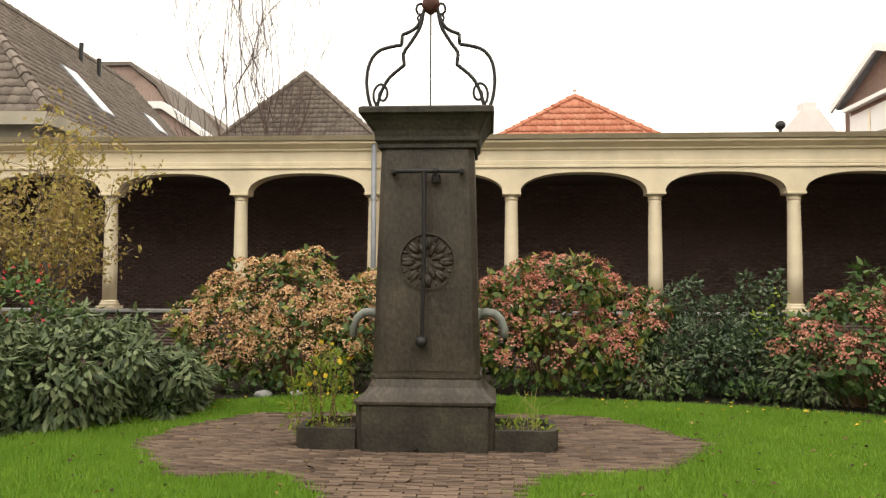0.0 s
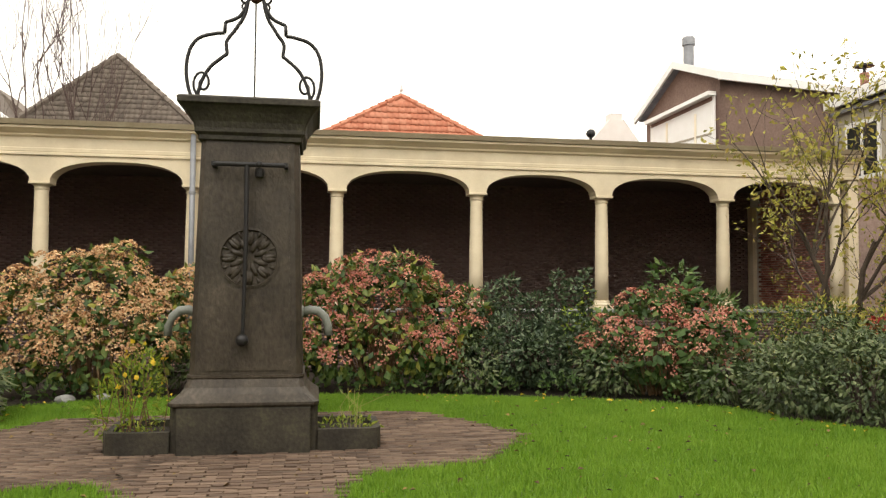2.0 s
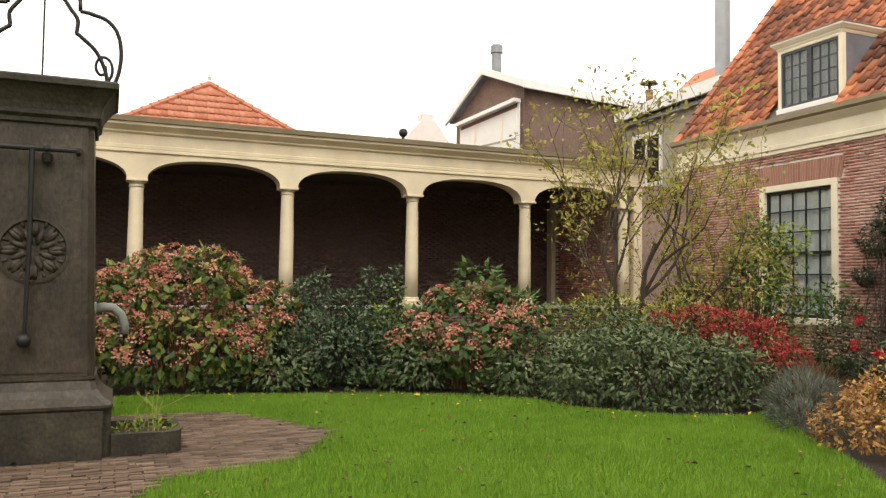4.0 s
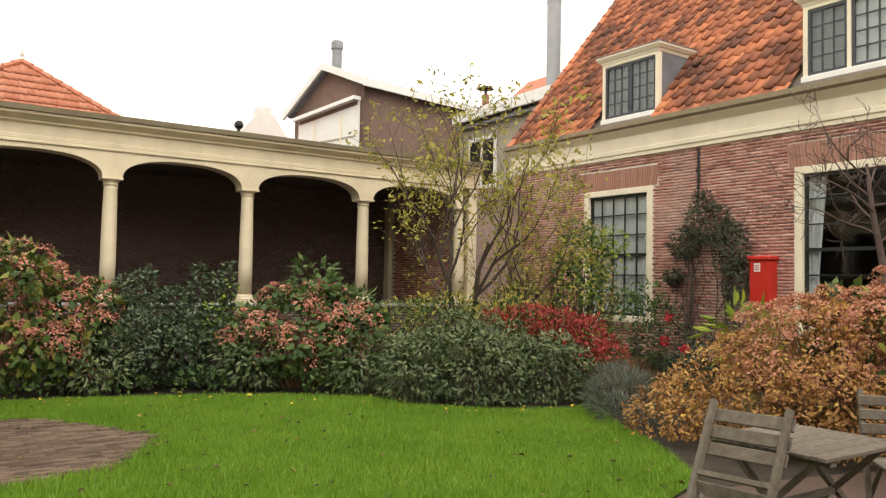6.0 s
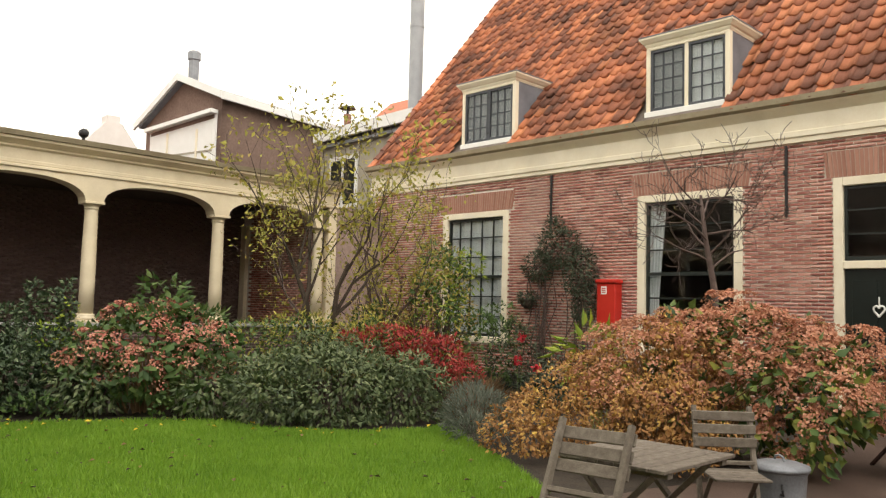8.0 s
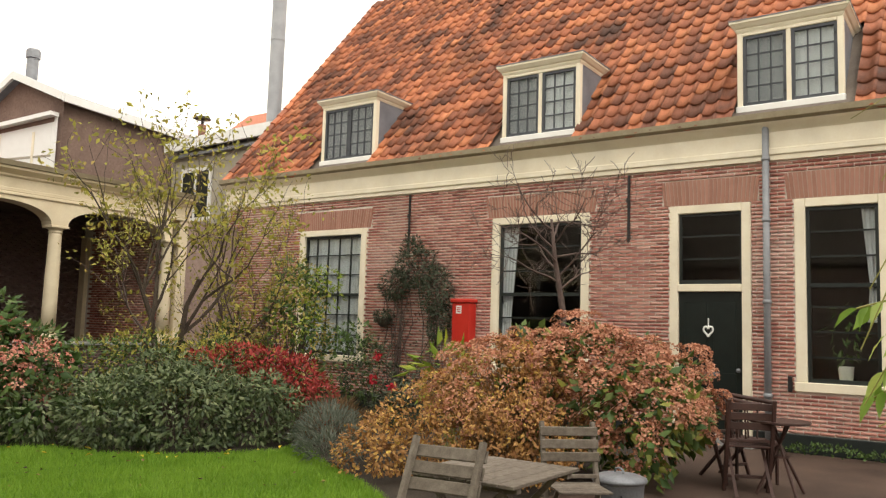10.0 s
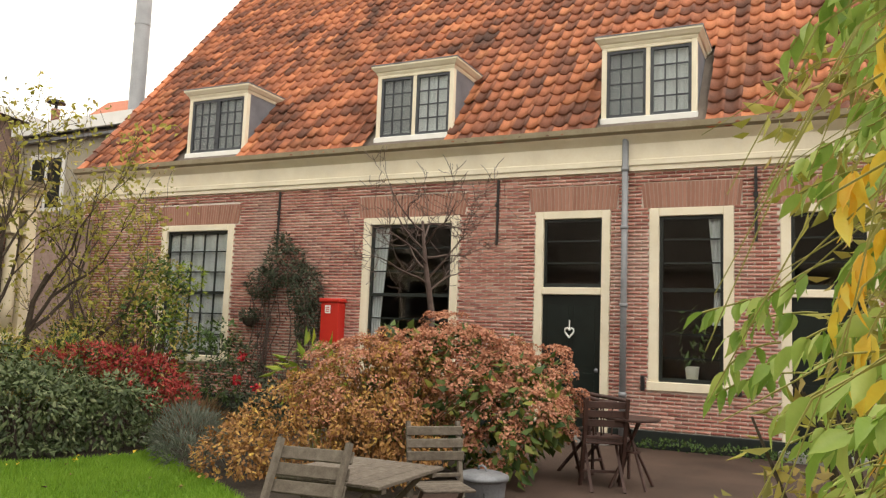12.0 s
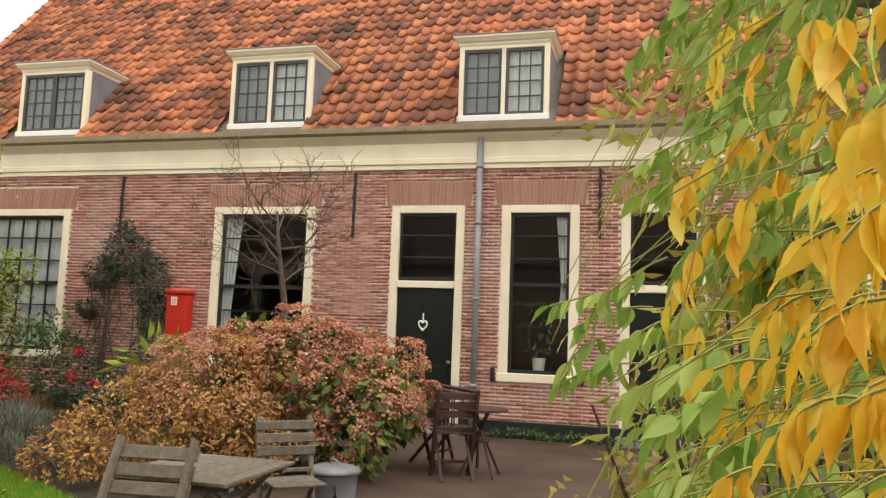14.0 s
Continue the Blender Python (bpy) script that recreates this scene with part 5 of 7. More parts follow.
shrub_tree("forsythia_tree", "leaning shrub with sparse olive leaves and fine twigs", (9.15, 11.3), 5, 3.8, 0.42, M_OLIVELIME, 2000, 0.10, 63, M_TWIG, 3, 0.045, kids=3, fine=0.004)
at = bush("apple_tree", "small bare tree with gnarled twigs before a window", (10.6, 5.2), "tree")
rng = np.random.default_rng(64)
bm = bmesh.new()
trunk = [(10.62, 5.18, -0.02), (10.6, 5.2, 1.0), (10.58, 5.2, 1.9), (10.52, 5.32, 2.7), (10.5, 5.38, 3.3)]
tube(bm, trunk, [0.06, 0.052, 0.046, 0.034, 0.02], 9)
part("trunk", bm, M_TWIG, at, smooth=True)
for i in range(11):
    bm = bmesh.new()
    q = Vector(trunk[2]).lerp(Vector(trunk[4]), 0.25 + 0.07 * i)
    a = i * 2.4
    branch(bm, rng, q, (0.9 * math.cos(a), 1.1 * math.sin(a), 0.45), 0.72 + 0.3 * rng.random(), 0.017, 3, 0.8, 0.14, 5, 3, None, 0.0045)
    part("branch", bm, M_TWIG, at)
sb = bush("mixed_shrubs", "olive and green mixed shrubs before the house corner", (9.9, 10.2))
foliage("leaves", sb, M_GREENLEAF, clumps([(9.9, 10.2, 1.2, 0.7, 0.7, 1.0), (10.6, 9.5, 0.9, 0.6, 0.6, 0.85), (9.2, 10.9, 0.9, 0.7, 0.6, 0.8), (10.2, 10.4, 2.1, 0.45, 0.45, 0.6)], 8, 0.25, 3), 8000, 0.10, 0.42, 0.6, 0.2, 0.6, 65)
foliage("yellowing_leaves", sb, M_YELLOW, [(9.9, 10.1, 1.3, 0.75, 0.75, 1.05), (9.1, 10.9, 0.9, 0.75, 0.6, 0.8), (10.2, 10.4, 2.2, 0.5, 0.5, 0.65), (8.2, 10.9, 0.8, 0.8, 0.5, 0.5)], 3500, 0.09, 0.42, 0.5, 0.2, 0.6, 66)
stems("stem_tangle", sb, M_BARK, 9.9, 10.3, 60, 2.3, (1.0, 0.9), 0.012, 67)
foliage("lime_leaves", sb, M_LIME, clumps([(9.95, 10.1, 1.5, 0.6, 0.6, 0.9), (10.3, 9.9, 2.2, 0.35, 0.35, 0.45)], 5, 0.25, 12), 1800, 0.10, 0.4, 0.6, 0.3, 0.6, 166)
sb = bush("olive_shrubs", "loose olive-green shrubs under the leaning branches", (7.6, 10.9))
foliage("leaves", sb, M_OLIVELIME, [(7.5, 10.8, 0.85, 0.85, 0.6, 0.65), (8.5, 10.3, 0.85, 0.8, 0.6, 0.6), (6.8, 11.0, 0.8, 0.5, 0.5, 0.55), (9.2, 10.6, 1.1, 0.6, 0.5, 0.6)], 4600, 0.085, 0.4, 0.6, 0.2, 0.6, 68)
foliage("green_leaves", sb, M_GREENLEAF, [(7.5, 10.8, 0.75, 0.85, 0.6, 0.65), (8.5, 10.3, 0.75, 0.75, 0.6, 0.6), (6.6, 10.7, 0.75, 0.65, 0.5, 0.6)], 6000, 0.085, 0.4, 0.6, 0.2, 0.6, 69)
stems("stem_tangle", sb, M_BARK, 7.8, 10.7, 30, 1.1, (1.0, 0.6), 0.01, 70)
sb = bush("azalea_bush", "crimson-leaved azalea behind the dark bush", (8.6, 9.2))
foliage("leaves", sb, M_REDLEAF, [(8.45, 9.75, 0.95, 0.5, 0.4, 0.35), (8.95, 9.0, 0.75, 0.4, 0.4, 0.4), (8.85, 8.4, 0.45, 0.3, 0.35, 0.32), (8.05, 10.1, 0.98, 0.34, 0.25, 0.2), (8.7, 9.4, 0.95, 0.4, 0.35, 0.3)], 5200, 0.085, 0.4, 0.6, 0.2, 0.6, 71)
stems("stem_tangle", sb, M_BARK, 8.6, 9.2, 40, 1.0, (0.6, 0.8), 0.008, 72)
sb = bush("stone_urn_plant", "dark leafy shrub against the brick front", (10.6, 8.9))
foliage("leaves", sb, M_IVY, [(10.7, 9.0, 0.7, 0.5, 0.5, 0.7), (10.5, 8.0, 0.35, 0.5, 0.5, 0.4), (11.2, 8.2, 0.5, 0.5, 0.6, 0.5)], 4000, 0.09, 0.45, 0.6, 0.3, 0.6, 73)
stems("stem_tangle", sb, M_BARK, 10.8, 8.7, 24, 0.9, (0.5, 0.6), 0.008, 74)
for i, (x, y, z) in enumerate(((10.43, 8.57, 1.12), (10.2, 8.06, 0.65), (10.25, 8.5, 0.75))):
    ro = bush("rose", "single red rose on a thin stem", (x, y), "rose", "red roses")
    part("stem", tube(bmesh.new(), [(x + 0.05, y + 0.05, 0), (x, y, z * 0.6), (x, y, z)], 0.006, 5), M_GREENLEAF, ro)
    foliage("bloom", ro, M_RFLOWER, [(x, y, z, 0.06, 0.06, 0.05)], 60, 0.06, 0.9, 0.5, 0.0, 0.6, 75 + i)
sb = bush("lavender_bush", "soft silver-grey lavender clump at the lawn edge", (7.5, 6.9), "lavender")
foliage("leaves", sb, M_GREYLEAF, [(7.55, 6.9, 0.16, 0.5, 0.42, 0.36), (7.95, 7.35, 0.18, 0.42, 0.4, 0.36), (7.1, 6.5, 0.1, 0.3, 0.3, 0.22)], 6500, 0.11, 0.12, 0.7, -0.5, 0.9, 81)
sb = bush("lavender_bush", "dry brownish grasses beside the lavender", (8.3, 7.5), "grass clump")
foliage("leaves", sb, M_STRAW, [(8.35, 7.6, 0.1, 0.45, 0.4, 0.4)], 2000, 0.25, 0.05, 0.8, -0.8, 0.9, 82)

# the large autumn hydrangea
big = [(8.6, 3.95, 0.95, 0.85, 1.0, 0.88), (9.05, 3.2, 0.8, 0.6, 0.7, 0.68), (8.1, 4.75, 0.75, 0.85, 0.9, 0.78), (7.55, 5.45, 0.45, 0.7, 0.75, 0.62), (6.95, 5.75, 0.2, 0.45, 0.55, 0.42), (8.3, 3.2, 0.6, 0.55, 0.6, 0.6), (7.3, 4.6, 0.35, 0.6, 0.7, 0.5), (7.4, 4.0, 0.4, 0.5, 0.5, 0.5)]
hb = bush("hydrangea_bush", "very large hydrangea turned orange-brown and russet", (8.3, 4.4), "hydrangea", "hydrangea bushes")
stems("stem_tangle", hb, M_STRAW, 8.2, 4.5, 110, 1.5, (1.4, 1.7), 0.011, 91)
foliage("autumn_leaves", hb, M_ORANGE, clumps([big[2], big[3], big[4], big[6], big[7], (8.2, 4.4, 0.7, 0.8, 0.8, 0.7)], 9, 0.22, 5), 27000, 0.056, 0.55, 0.4, 0.4, 0.6, 92)
foliage("green_leaves", hb, M_HYDLEAF, clumps([big[0], big[1], big[5]], 9, 0.25, 6), 3600, 0.14, 0.62, 0.5, 0.5, 0.6, 93)
flower_heads("bloom_cover", hb, M_RUSSET, clumps([big[0], big[1], big[5], big[0], big[1]], 9, 0.25, 6) + [big[2]], 1000, 0.11, 94, florets=30, fsize=0.034)
fe = bush("fern_plant", "light green broad-leaved plant below the wall box", (8.75, 6.05), "plant")
foliage("leaves", fe, M_LIME, [(8.7, 6.0, 1.05, 0.35, 0.4, 0.35), (9.0, 5.7, 1.0, 0.3, 0.3, 0.3)], 260, 0.24, 0.3, 0.7, 0.1, 0.9, 95)
stems("stem_tangle", fe, M_STALK, 8.8, 5.95, 16, 1.25, (0.35, 0.35), 0.008, 96)

# climber on the front wall
cl = bush("climbing_plant", "dark tangled climber hanging on the brick front", (12.45, 9.2), "climber")
rng = np.random.default_rng(97)
bm = bmesh.new()
for i in range(26):
    y0 = 9.9 + rng.normal() * 0.15 if i % 2 else 8.9 + rng.normal() * 0.25
    pts = [(HX - 0.08 - 0.1 * rng.random(), y0 + rng.normal() * 0.12, z) for z in (0.1, 0.9, 1.7, 2.4)] + [(HX - 0.15 - 0.15 * rng.random(), 9.3 + rng.normal() * 0.35, 2.8 + 0.4 * rng.random())]
    tube(bm, pts, [0.014, 0.012, 0.010, 0.008, 0.005], 4, False)
part("vines", bm, M_TWIG, cl)
foliage("leaves", cl, M_IVY, [(12.45, 9.35, 2.85, 0.25, 0.5, 0.42), (12.45, 9.45, 3.2, 0.18, 0.22, 0.3), (12.45, 8.85, 2.4, 0.25, 0.34, 0.5), (12.5, 9.9, 2.5, 0.18, 0.35, 0.3), (12.5, 8.8, 1.8, 0.2, 0.25, 0.4)], 5200, 0.085, 0.4, 0.7, 0.5, 0.5, 98)
foliage("sparse_leaves", cl, M_IVY, [(12.55, 9.4, 1.6, 0.12, 0.75, 1.2)], 900, 0.07, 0.4, 0.9, 0.5, 0.5, 99)
hp = thing("hanging_pot", (12.5, 10.15, 1.62), "small hanging basket with trailing leaves on the wall", "pot")
part("basket", lathe(bmesh.new(), 12.5, 10.15, [(0.05, 1.62), (0.12, 1.68), (0.15, 1.78), (0.155, 1.8)], 16), M_BARK, hp, smooth=True)
foliage("leaves", hp, M_IVY, [(12.5, 10.15, 1.85, 0.17, 0.22, 0.13)], 420, 0.07, 0.5, 0.6, 0.5, 0.5, 100)
part("hook", tube(bmesh.new(), [(12.7, 10.15, 2.15), (12.5, 10.15, 2.15), (12.5, 10.15, 1.8)], 0.007, 5), M_IRON, hp)
gc = thing("ground_cover", (12.3, 1.4, 0), "low green ground cover along the house plinth", "plants", kind="stuff")
foliage("leaves", gc, M_GREENLEAF, [(12.35, 2.0, 0.02, 0.28, 0.6, 0.14), (12.35, 1.0, 0.02, 0.28, 0.6, 0.12), (12.35, 0.2, 0.02, 0.28, 0.5, 0.13)], 4200, 0.05, 0.6, 0.8, -0.2, 0.7, 101)
pl = thing("potted_plant", (13.02, 1.80, 1.04), "trailing houseplant in a white pot on the window sill", "plant")
part("pot", lathe(bmesh.new(), 13.02, 1.80, [(0.09, 1.04), (0.11, 1.24), (0.115, 1.25)], 16), M_PAPER, pl, smooth=True)
foliage("leaves", pl, M_GREENLEAF, [(13.02, 1.80, 1.75, 0.15, 0.22, 0.45)], 160, 0.16, 0.25, 0.9, 0.6, 0.4, 102)
part("inner_sill", boxes((12.81, 13.2, 1.3, 2.27, 0.98, 1.039)), M_FRAME, pl)
# plants in the troughs
fp = bush("flower_clump", "tall straggly clump with small yellow flowers in the trough", (-1.72, 8.17), "flowers")
foliage("leaves", fp, M_LIME, [(-1.72, 8.12, 0.42, 0.28, 0.25, 0.42), (-1.9, 8.08, 0.35, 0.24, 0.2, 0.3), (-1.62, 8.12, 0.65, 0.15, 0.15, 0.3)], 2400, 0.065, 0.35, 0.9, -0.5, 0.6, 103)
foliage("flowers", fp, M_YFLOWER, [(-1.65, 8.08, 0.75, 0.22, 0.2, 0.28)], 34, 0.055, 0.9, 0.4, 0.0, 0.5, 104)
rng = np.random.default_rng(105)
bm = bmesh.new()
for i in range(15):
    x, y = -1.72 + rng.normal() * 0.12, 8.12 + rng.normal() * 0.1
    tube(bm, [(x, y, 0.12), (x + rng.normal() * 0.05, y, 0.5), (x + rng.normal() * 0.14, y + rng.normal() * 0.1, 0.65 + 0.35 * rng.random())], [0.006, 0.005, 0.003], 4, False)
part("stalk_tangle", bm, M_STRAW, fp)
fp = bush("trough_plants", "low sparse green plants in the stone trough", (0.38, 8.17), "flowers")
foliage("leaves", fp, M_LIME, [(0.4, 8.08, 0.17, 0.22, 0.2, 0.10), (0.2, 8.22, 0.16, 0.15, 0.15, 0.06)], 420, 0.06, 0.4, 0.9, -0.3, 0.6, 106)
bm = bmesh.new()
for i in range(9):
    x = 0.3 + 0.18 * rng.random()
    tube(bm, [(x, 8.17, 0.12), (x + rng.normal() * 0.04, 8.17, 0.35), (x + rng.normal() * 0.12, 8.17, 0.42 + 0.15 * rng.random())], 0.003, 3, False)
part("stalk_tangle", bm, M_STALK, fp)
bd = tagged(bush("bed_edge_plants", "low leafy plants along the edge of the bed", (0, 11.8), "plants"), kind="stuff")
edge = [(-4.0, 11.0), (-3.3, 11.5), (-2.5, 11.75), (-0.8, 12.0), (0.4, 12.0), (1.4, 11.8), (2.6, 11.5), (3.6, 11.2), (5.2, 10.3)]
foliage("leaves", bd, M_GREENLEAF, [(x, y, 0.08, 0.4, 0.25, 0.22) for x, y in edge], 3200, 0.09, 0.55, 0.8, -0.1, 0.7, 107)
for x, y, s in ((-3.3, 11.35, 0.10), (-2.85, 11.5, 0.08)):
    st = bmesh.new()
    bmesh.ops.create_icosphere(st, subdivisions=2, radius=1, matrix=Matrix.Translation((x, y, 0.02)) @ Matrix.Diagonal((s * 1.4, s, s * 0.7, 1)))
    for v in st.verts:
        v.co += Vector((x, y, 0)).normalized() * 0.02 * math.sin(v.co.x * 31 + v.co.z * 23)
    tagged(part("garden_stone", st, M_COPING), "pale grey stone lying at the bed edge", "stone", "stones in the bed")


# ---- wisteria close by ----
def leaflet(bm, base, direction, length, width, roll, rng):
    """One ovate leaflet with a folded midrib and a drawn-out tip."""
    d = Vector(direction).normalized()
    s = d.cross(Vector((0.2, 0.1, 1.0)))
    if s.length < 0.1:
        s = d.cross(Vector((1, 0, 0)))
    s.normalize()
    s = Matrix.Rotation(roll, 3, d) @ s
    u = s.cross(d)
    prof = [(0.0, 0.03), (0.12, 0.32), (0.32, 0.5), (0.52, 0.46), (0.72, 0.27), (0.88, 0.10), (1.0, 0.01)]
    bend, cup = rng.uniform(-0.1, 0.45), rng.uniform(0.1, 0.6)
    rows = []
    for t, w in prof:
        c = Vector(base) + d * length * t - u * length * bend * t * t
        e = width * w
        rip = 0.05 * width * math.sin(t * 17 + roll)
        rows.append([bm.verts.new(c - s * e + u * (e * cup + rip)), bm.verts.new(c), bm.verts.new(c + s * e + u * (e * cup - rip))])
    for p, q in zip(rows, rows[1:]):
        bm.faces.new((p[0], p[1], q[1], q[0]))
        bm.faces.new((p[1], p[2], q[2], q[1]))


def compound_leaf(parent, base, direction, length, pairs, size, material, seed, droop=0.5, hang=0.8):
    """A stalk with paired leaflets that hang from it."""
    rng = np.random.default_rng(seed)
    bm = bmesh.new()
    p, d = Vector(base), Vector(direction).normalized()
    pts = [p.copy()]
    nseg = pairs + 2
    for i in range(nseg):
        d = (d + Vector((0, 0, -droop / nseg)) + Vector(rng.normal(size=3)) * 0.05).normalized()
        p = p + d * length / nseg
        pts.append(p.copy())
    st = bmesh.new()
    tube(st, pts, [0.0022] * len(pts), 4, False)
    side = d.cross(Vector((0, 0, 1)))
    side = side.normalized() if side.length > 0.05 else Vector((1, 0, 0))
    for i, q in enumerate(pts[2:-1]):
        for s in (-1, 1):
            if rng.random() < 0.1:
                continue
            k = size * (0.75 + 0.4 * rng.random())
            dr = side * s * (1.0 - hang * 0.6) + d * 0.45 + Vector((0, 0, -hang)) + Vector(rng.normal(size=3)) * 0.34
            leaflet(bm, q, dr, k, k * rng.uniform(0.34, 0.50), rng.uniform(-1.5, 1.5), rng)
    leaflet(bm, pts[-1], d + Vector((0, 0, -hang * 0.6)), size, size * 0.42, rng.uniform(-0.5, 0.5), rng)
    leaf = part("leaf", bm, material, parent, smooth=True)
    part("stalk", st, M_STALK, leaf)


def polar(az, d, z):
    """A place by its bearing from north (clockwise), distance and height."""
    return Vector((d * math.sin(radians(az)), d * math.cos(radians(az)), z))


wis = thing("wisteria_vine", tuple(polar(104, 1.35, 0)), "wisteria vine with green and golden hanging leaflets", "wisteria")
rng = np.random.default_rng(201)
bm = bmesh.new()
tube(bm, [polar(108, 1.5, -0.02), polar(107, 1.45, 0.8), polar(105.5, 1.42, 1.4), polar(106, 1.4, 2.0), polar(103, 1.5, 2.7), polar(99, 1.7, 3.2)], [0.05, 0.045, 0.04, 0.035, 0.03, 0.02], 8)
part("trunk", bm, M_BARKGREY, wis, "grey twisted vine stem", smooth=True)
for i in range(12):
    a0, z0 = rng.uniform(101, 108), rng.uniform(0.9, 2.6)
    bm = bmesh.new()
    a1, z1, d1 = a0 - rng.uniform(5, 12), z0 + rng.uniform(-0.15, 0.35), rng.uniform(1.3, 2.0)
    tube(bm, [polar(a0 + 2, 1.42, z0), polar((a0 + a1) / 2, 0.5 * (1.4 + d1), (z0 + z1) / 2 + 0.06), polar(a1, d1, z1)], [0.012, 0.008, 0.004], 5)
    part("shoot", bm, M_BARKGREY, wis)
# arching thin stalks without leaves
for i in range(60):
    a0, z0, dd = rng.uniform(94, 106), rng.uniform(1.2, 2.3), rng.uniform(1.0, 1.8)
    a1, z1 = a0 - rng.uniform(6, 13), z0 - rng.uniform(0.1, 0.55)
    bm = bmesh.new()
    tube(bm, [polar(a0, dd, z0), polar(a0 * 0.6 + a1 * 0.4, dd, z0 - 0.2 * (z0 - z1) + 0.01), polar(a1, dd * 1.03, z1)], [0.0022, 0.0018, 0.001], 4, False)
    part("stalk", bm, M_STALK, wis)
LEFT = polar(104 - 90, 1, 0)
TOWARD = polar(104 + 180, 1, 0)
seed = 300
# golden leaves: a cascade close by, thin strings further out
for az, d, z, size in ((101.5, 0.84, 1.70, 0.10), (103.5, 0.82, 1.80, 0.10), (99.8, 0.88, 1.60, 0.095), (104.5, 0.85, 1.92, 0.10), (101.5, 0.84, 1.52, 0.095), (105.5, 0.86, 1.62, 0.09), (97.2, 0.92, 1.50, 0.085), (92.6, 0.95, 1.42, 0.085), (103, 0.95, 1.44, 0.09), (100.5, 1.0, 1.78, 0.10), (102.5, 1.02, 1.62, 0.11), (98.6, 1.05, 1.70, 0.09), (104.5, 1.0, 1.74, 0.11), (96.0, 1.1, 1.62, 0.08)):
    seed += 1
    compound_leaf(wis, polar(az + 7.5, d * 1.12, z + 0.07 + 0.09 * math.sin(seed * 1.7)), LEFT * 0.7 + Vector((0, 0, 0.3)), 0.12, 3, size * 0.62, M_WISTGOLD, seed + 700, 1.0, 1.3)
    compound_leaf(wis, polar(az + 6.0, d, z + 0.05), LEFT * 0.7 + Vector((0, 0, 0.2)), 0.10, 3, size * 0.82, M_WISTGOLD, seed, 1.2, 1.5)
for az, d, z, size in ((91.2, 1.3, 1.86, 0.07), (91.8, 1.3, 1.74, 0.065), (92.0, 1.28, 1.62, 0.075), (90.6, 1.35, 1.70, 0.06), (93.4, 1.25, 2.06, 0.06), (95.5, 1.2, 1.80, 0.07), (99.5, 1.2, 2.06, 0.085), (101.5, 1.1, 2.02, 0.09), (96.5, 1.15, 2.0, 0.06)):
    seed += 1
    compound_leaf(wis, polar(az + 2.0, d, z + 0.05), LEFT * 0.4 + Vector((0, 0, -0.5)), 0.10, 2, size, M_WISTGOLD, seed, 1.2, 1.6)
# green leaves
greens = [(84.5, 1.7, 1.66, 0.07, 6), (83.2, 1.75, 1.56, 0.07, 6), (85.5, 1.7, 1.62, 0.075, 6), (86.5, 1.65, 1.72, 0.07, 5), (85, 1.8, 1.50, 0.07, 6), (88, 1.6, 1.58, 0.07, 6), (89.5, 1.5, 1.52, 0.08, 5), (91, 1.35, 1.60, 0.085, 5), (93, 1.2, 1.56, 0.09, 4), (94.5, 1.15, 1.52, 0.09, 4),
          (87, 1.5, 2.33, 0.085, 5), (86, 1.5, 2.42, 0.085, 5), (88.5, 1.45, 2.38, 0.08, 5), (90, 1.5, 2.42, 0.085, 5), (89.5, 1.5, 2.22, 0.08, 5), (91.5, 1.6, 2.2, 0.08, 5), (93, 1.5, 2.35, 0.08, 5), (95, 1.6, 2.3, 0.09, 5), (97, 1.5, 2.4, 0.09, 5), (99, 1.5, 2.2, 0.09, 5),
          (89, 1.75, 2.0, 0.08, 5), (90.5, 1.7, 1.9, 0.085, 5), (92, 1.75, 2.05, 0.085, 5), (94, 1.7, 1.95, 0.09, 5), (96, 1.6, 2.0, 0.09, 5), (98, 1.7, 1.8, 0.09, 5), (95, 1.7, 1.75, 0.09, 5), (97, 1.7, 1.6, 0.09, 5), (100, 1.6, 1.9, 0.09, 5), (102, 1.6, 2.1, 0.09, 5),
          (96, 1.3, 1.45, 0.09, 4), (98, 1.3, 1.36, 0.09, 4), (95, 1.4, 1.30, 0.085, 4), (93, 1.6, 1.36, 0.08, 5), (91, 1.7, 1.42, 0.08, 5), (100, 1.2, 1.30, 0.09, 4), (102, 1.3, 1.4, 0.09, 4), (104, 1.25, 1.3, 0.09, 4), (89, 1.9, 1.40, 0.075, 5), (90, 1.9, 1.28, 0.075, 5)]
for az, d, z, size, pairs in greens:
    seed += 1
    compound_leaf(wis, polar(az + 4.5, d, z + 0.05), LEFT * 1.0 + TOWARD * 0.2 * math.sin(seed) + Vector((0, 0, 0.25 * math.sin(seed * 2.3))), 0.20, pairs, size * 0.82, M_WISTGREEN, seed, 0.7, 0.8)
rest = np.random.default_rng(202)
for i in range(190):
    seed += 1
    az = rest.uniform(92.5, 112)
    z = rest.uniform(1.05, 2.75)
    if az < 96 and 1.7 < z < 2.2:
        az += 5
    gold = rest.random() < (0.06 if az < 97 else 0.24)
    compound_leaf(wis, polar(az + 3, rest.uniform(1.3, 2.4), z), LEFT + Vector((0, 0, rest.uniform(-0.3, 0.4))) + TOWARD * rest.uniform(-0.5, 0.5), 0.24, 5, rest.uniform(0.055, 0.085), M_WISTGOLD if gold else M_WISTGREEN, seed, 0.8, 0.8)
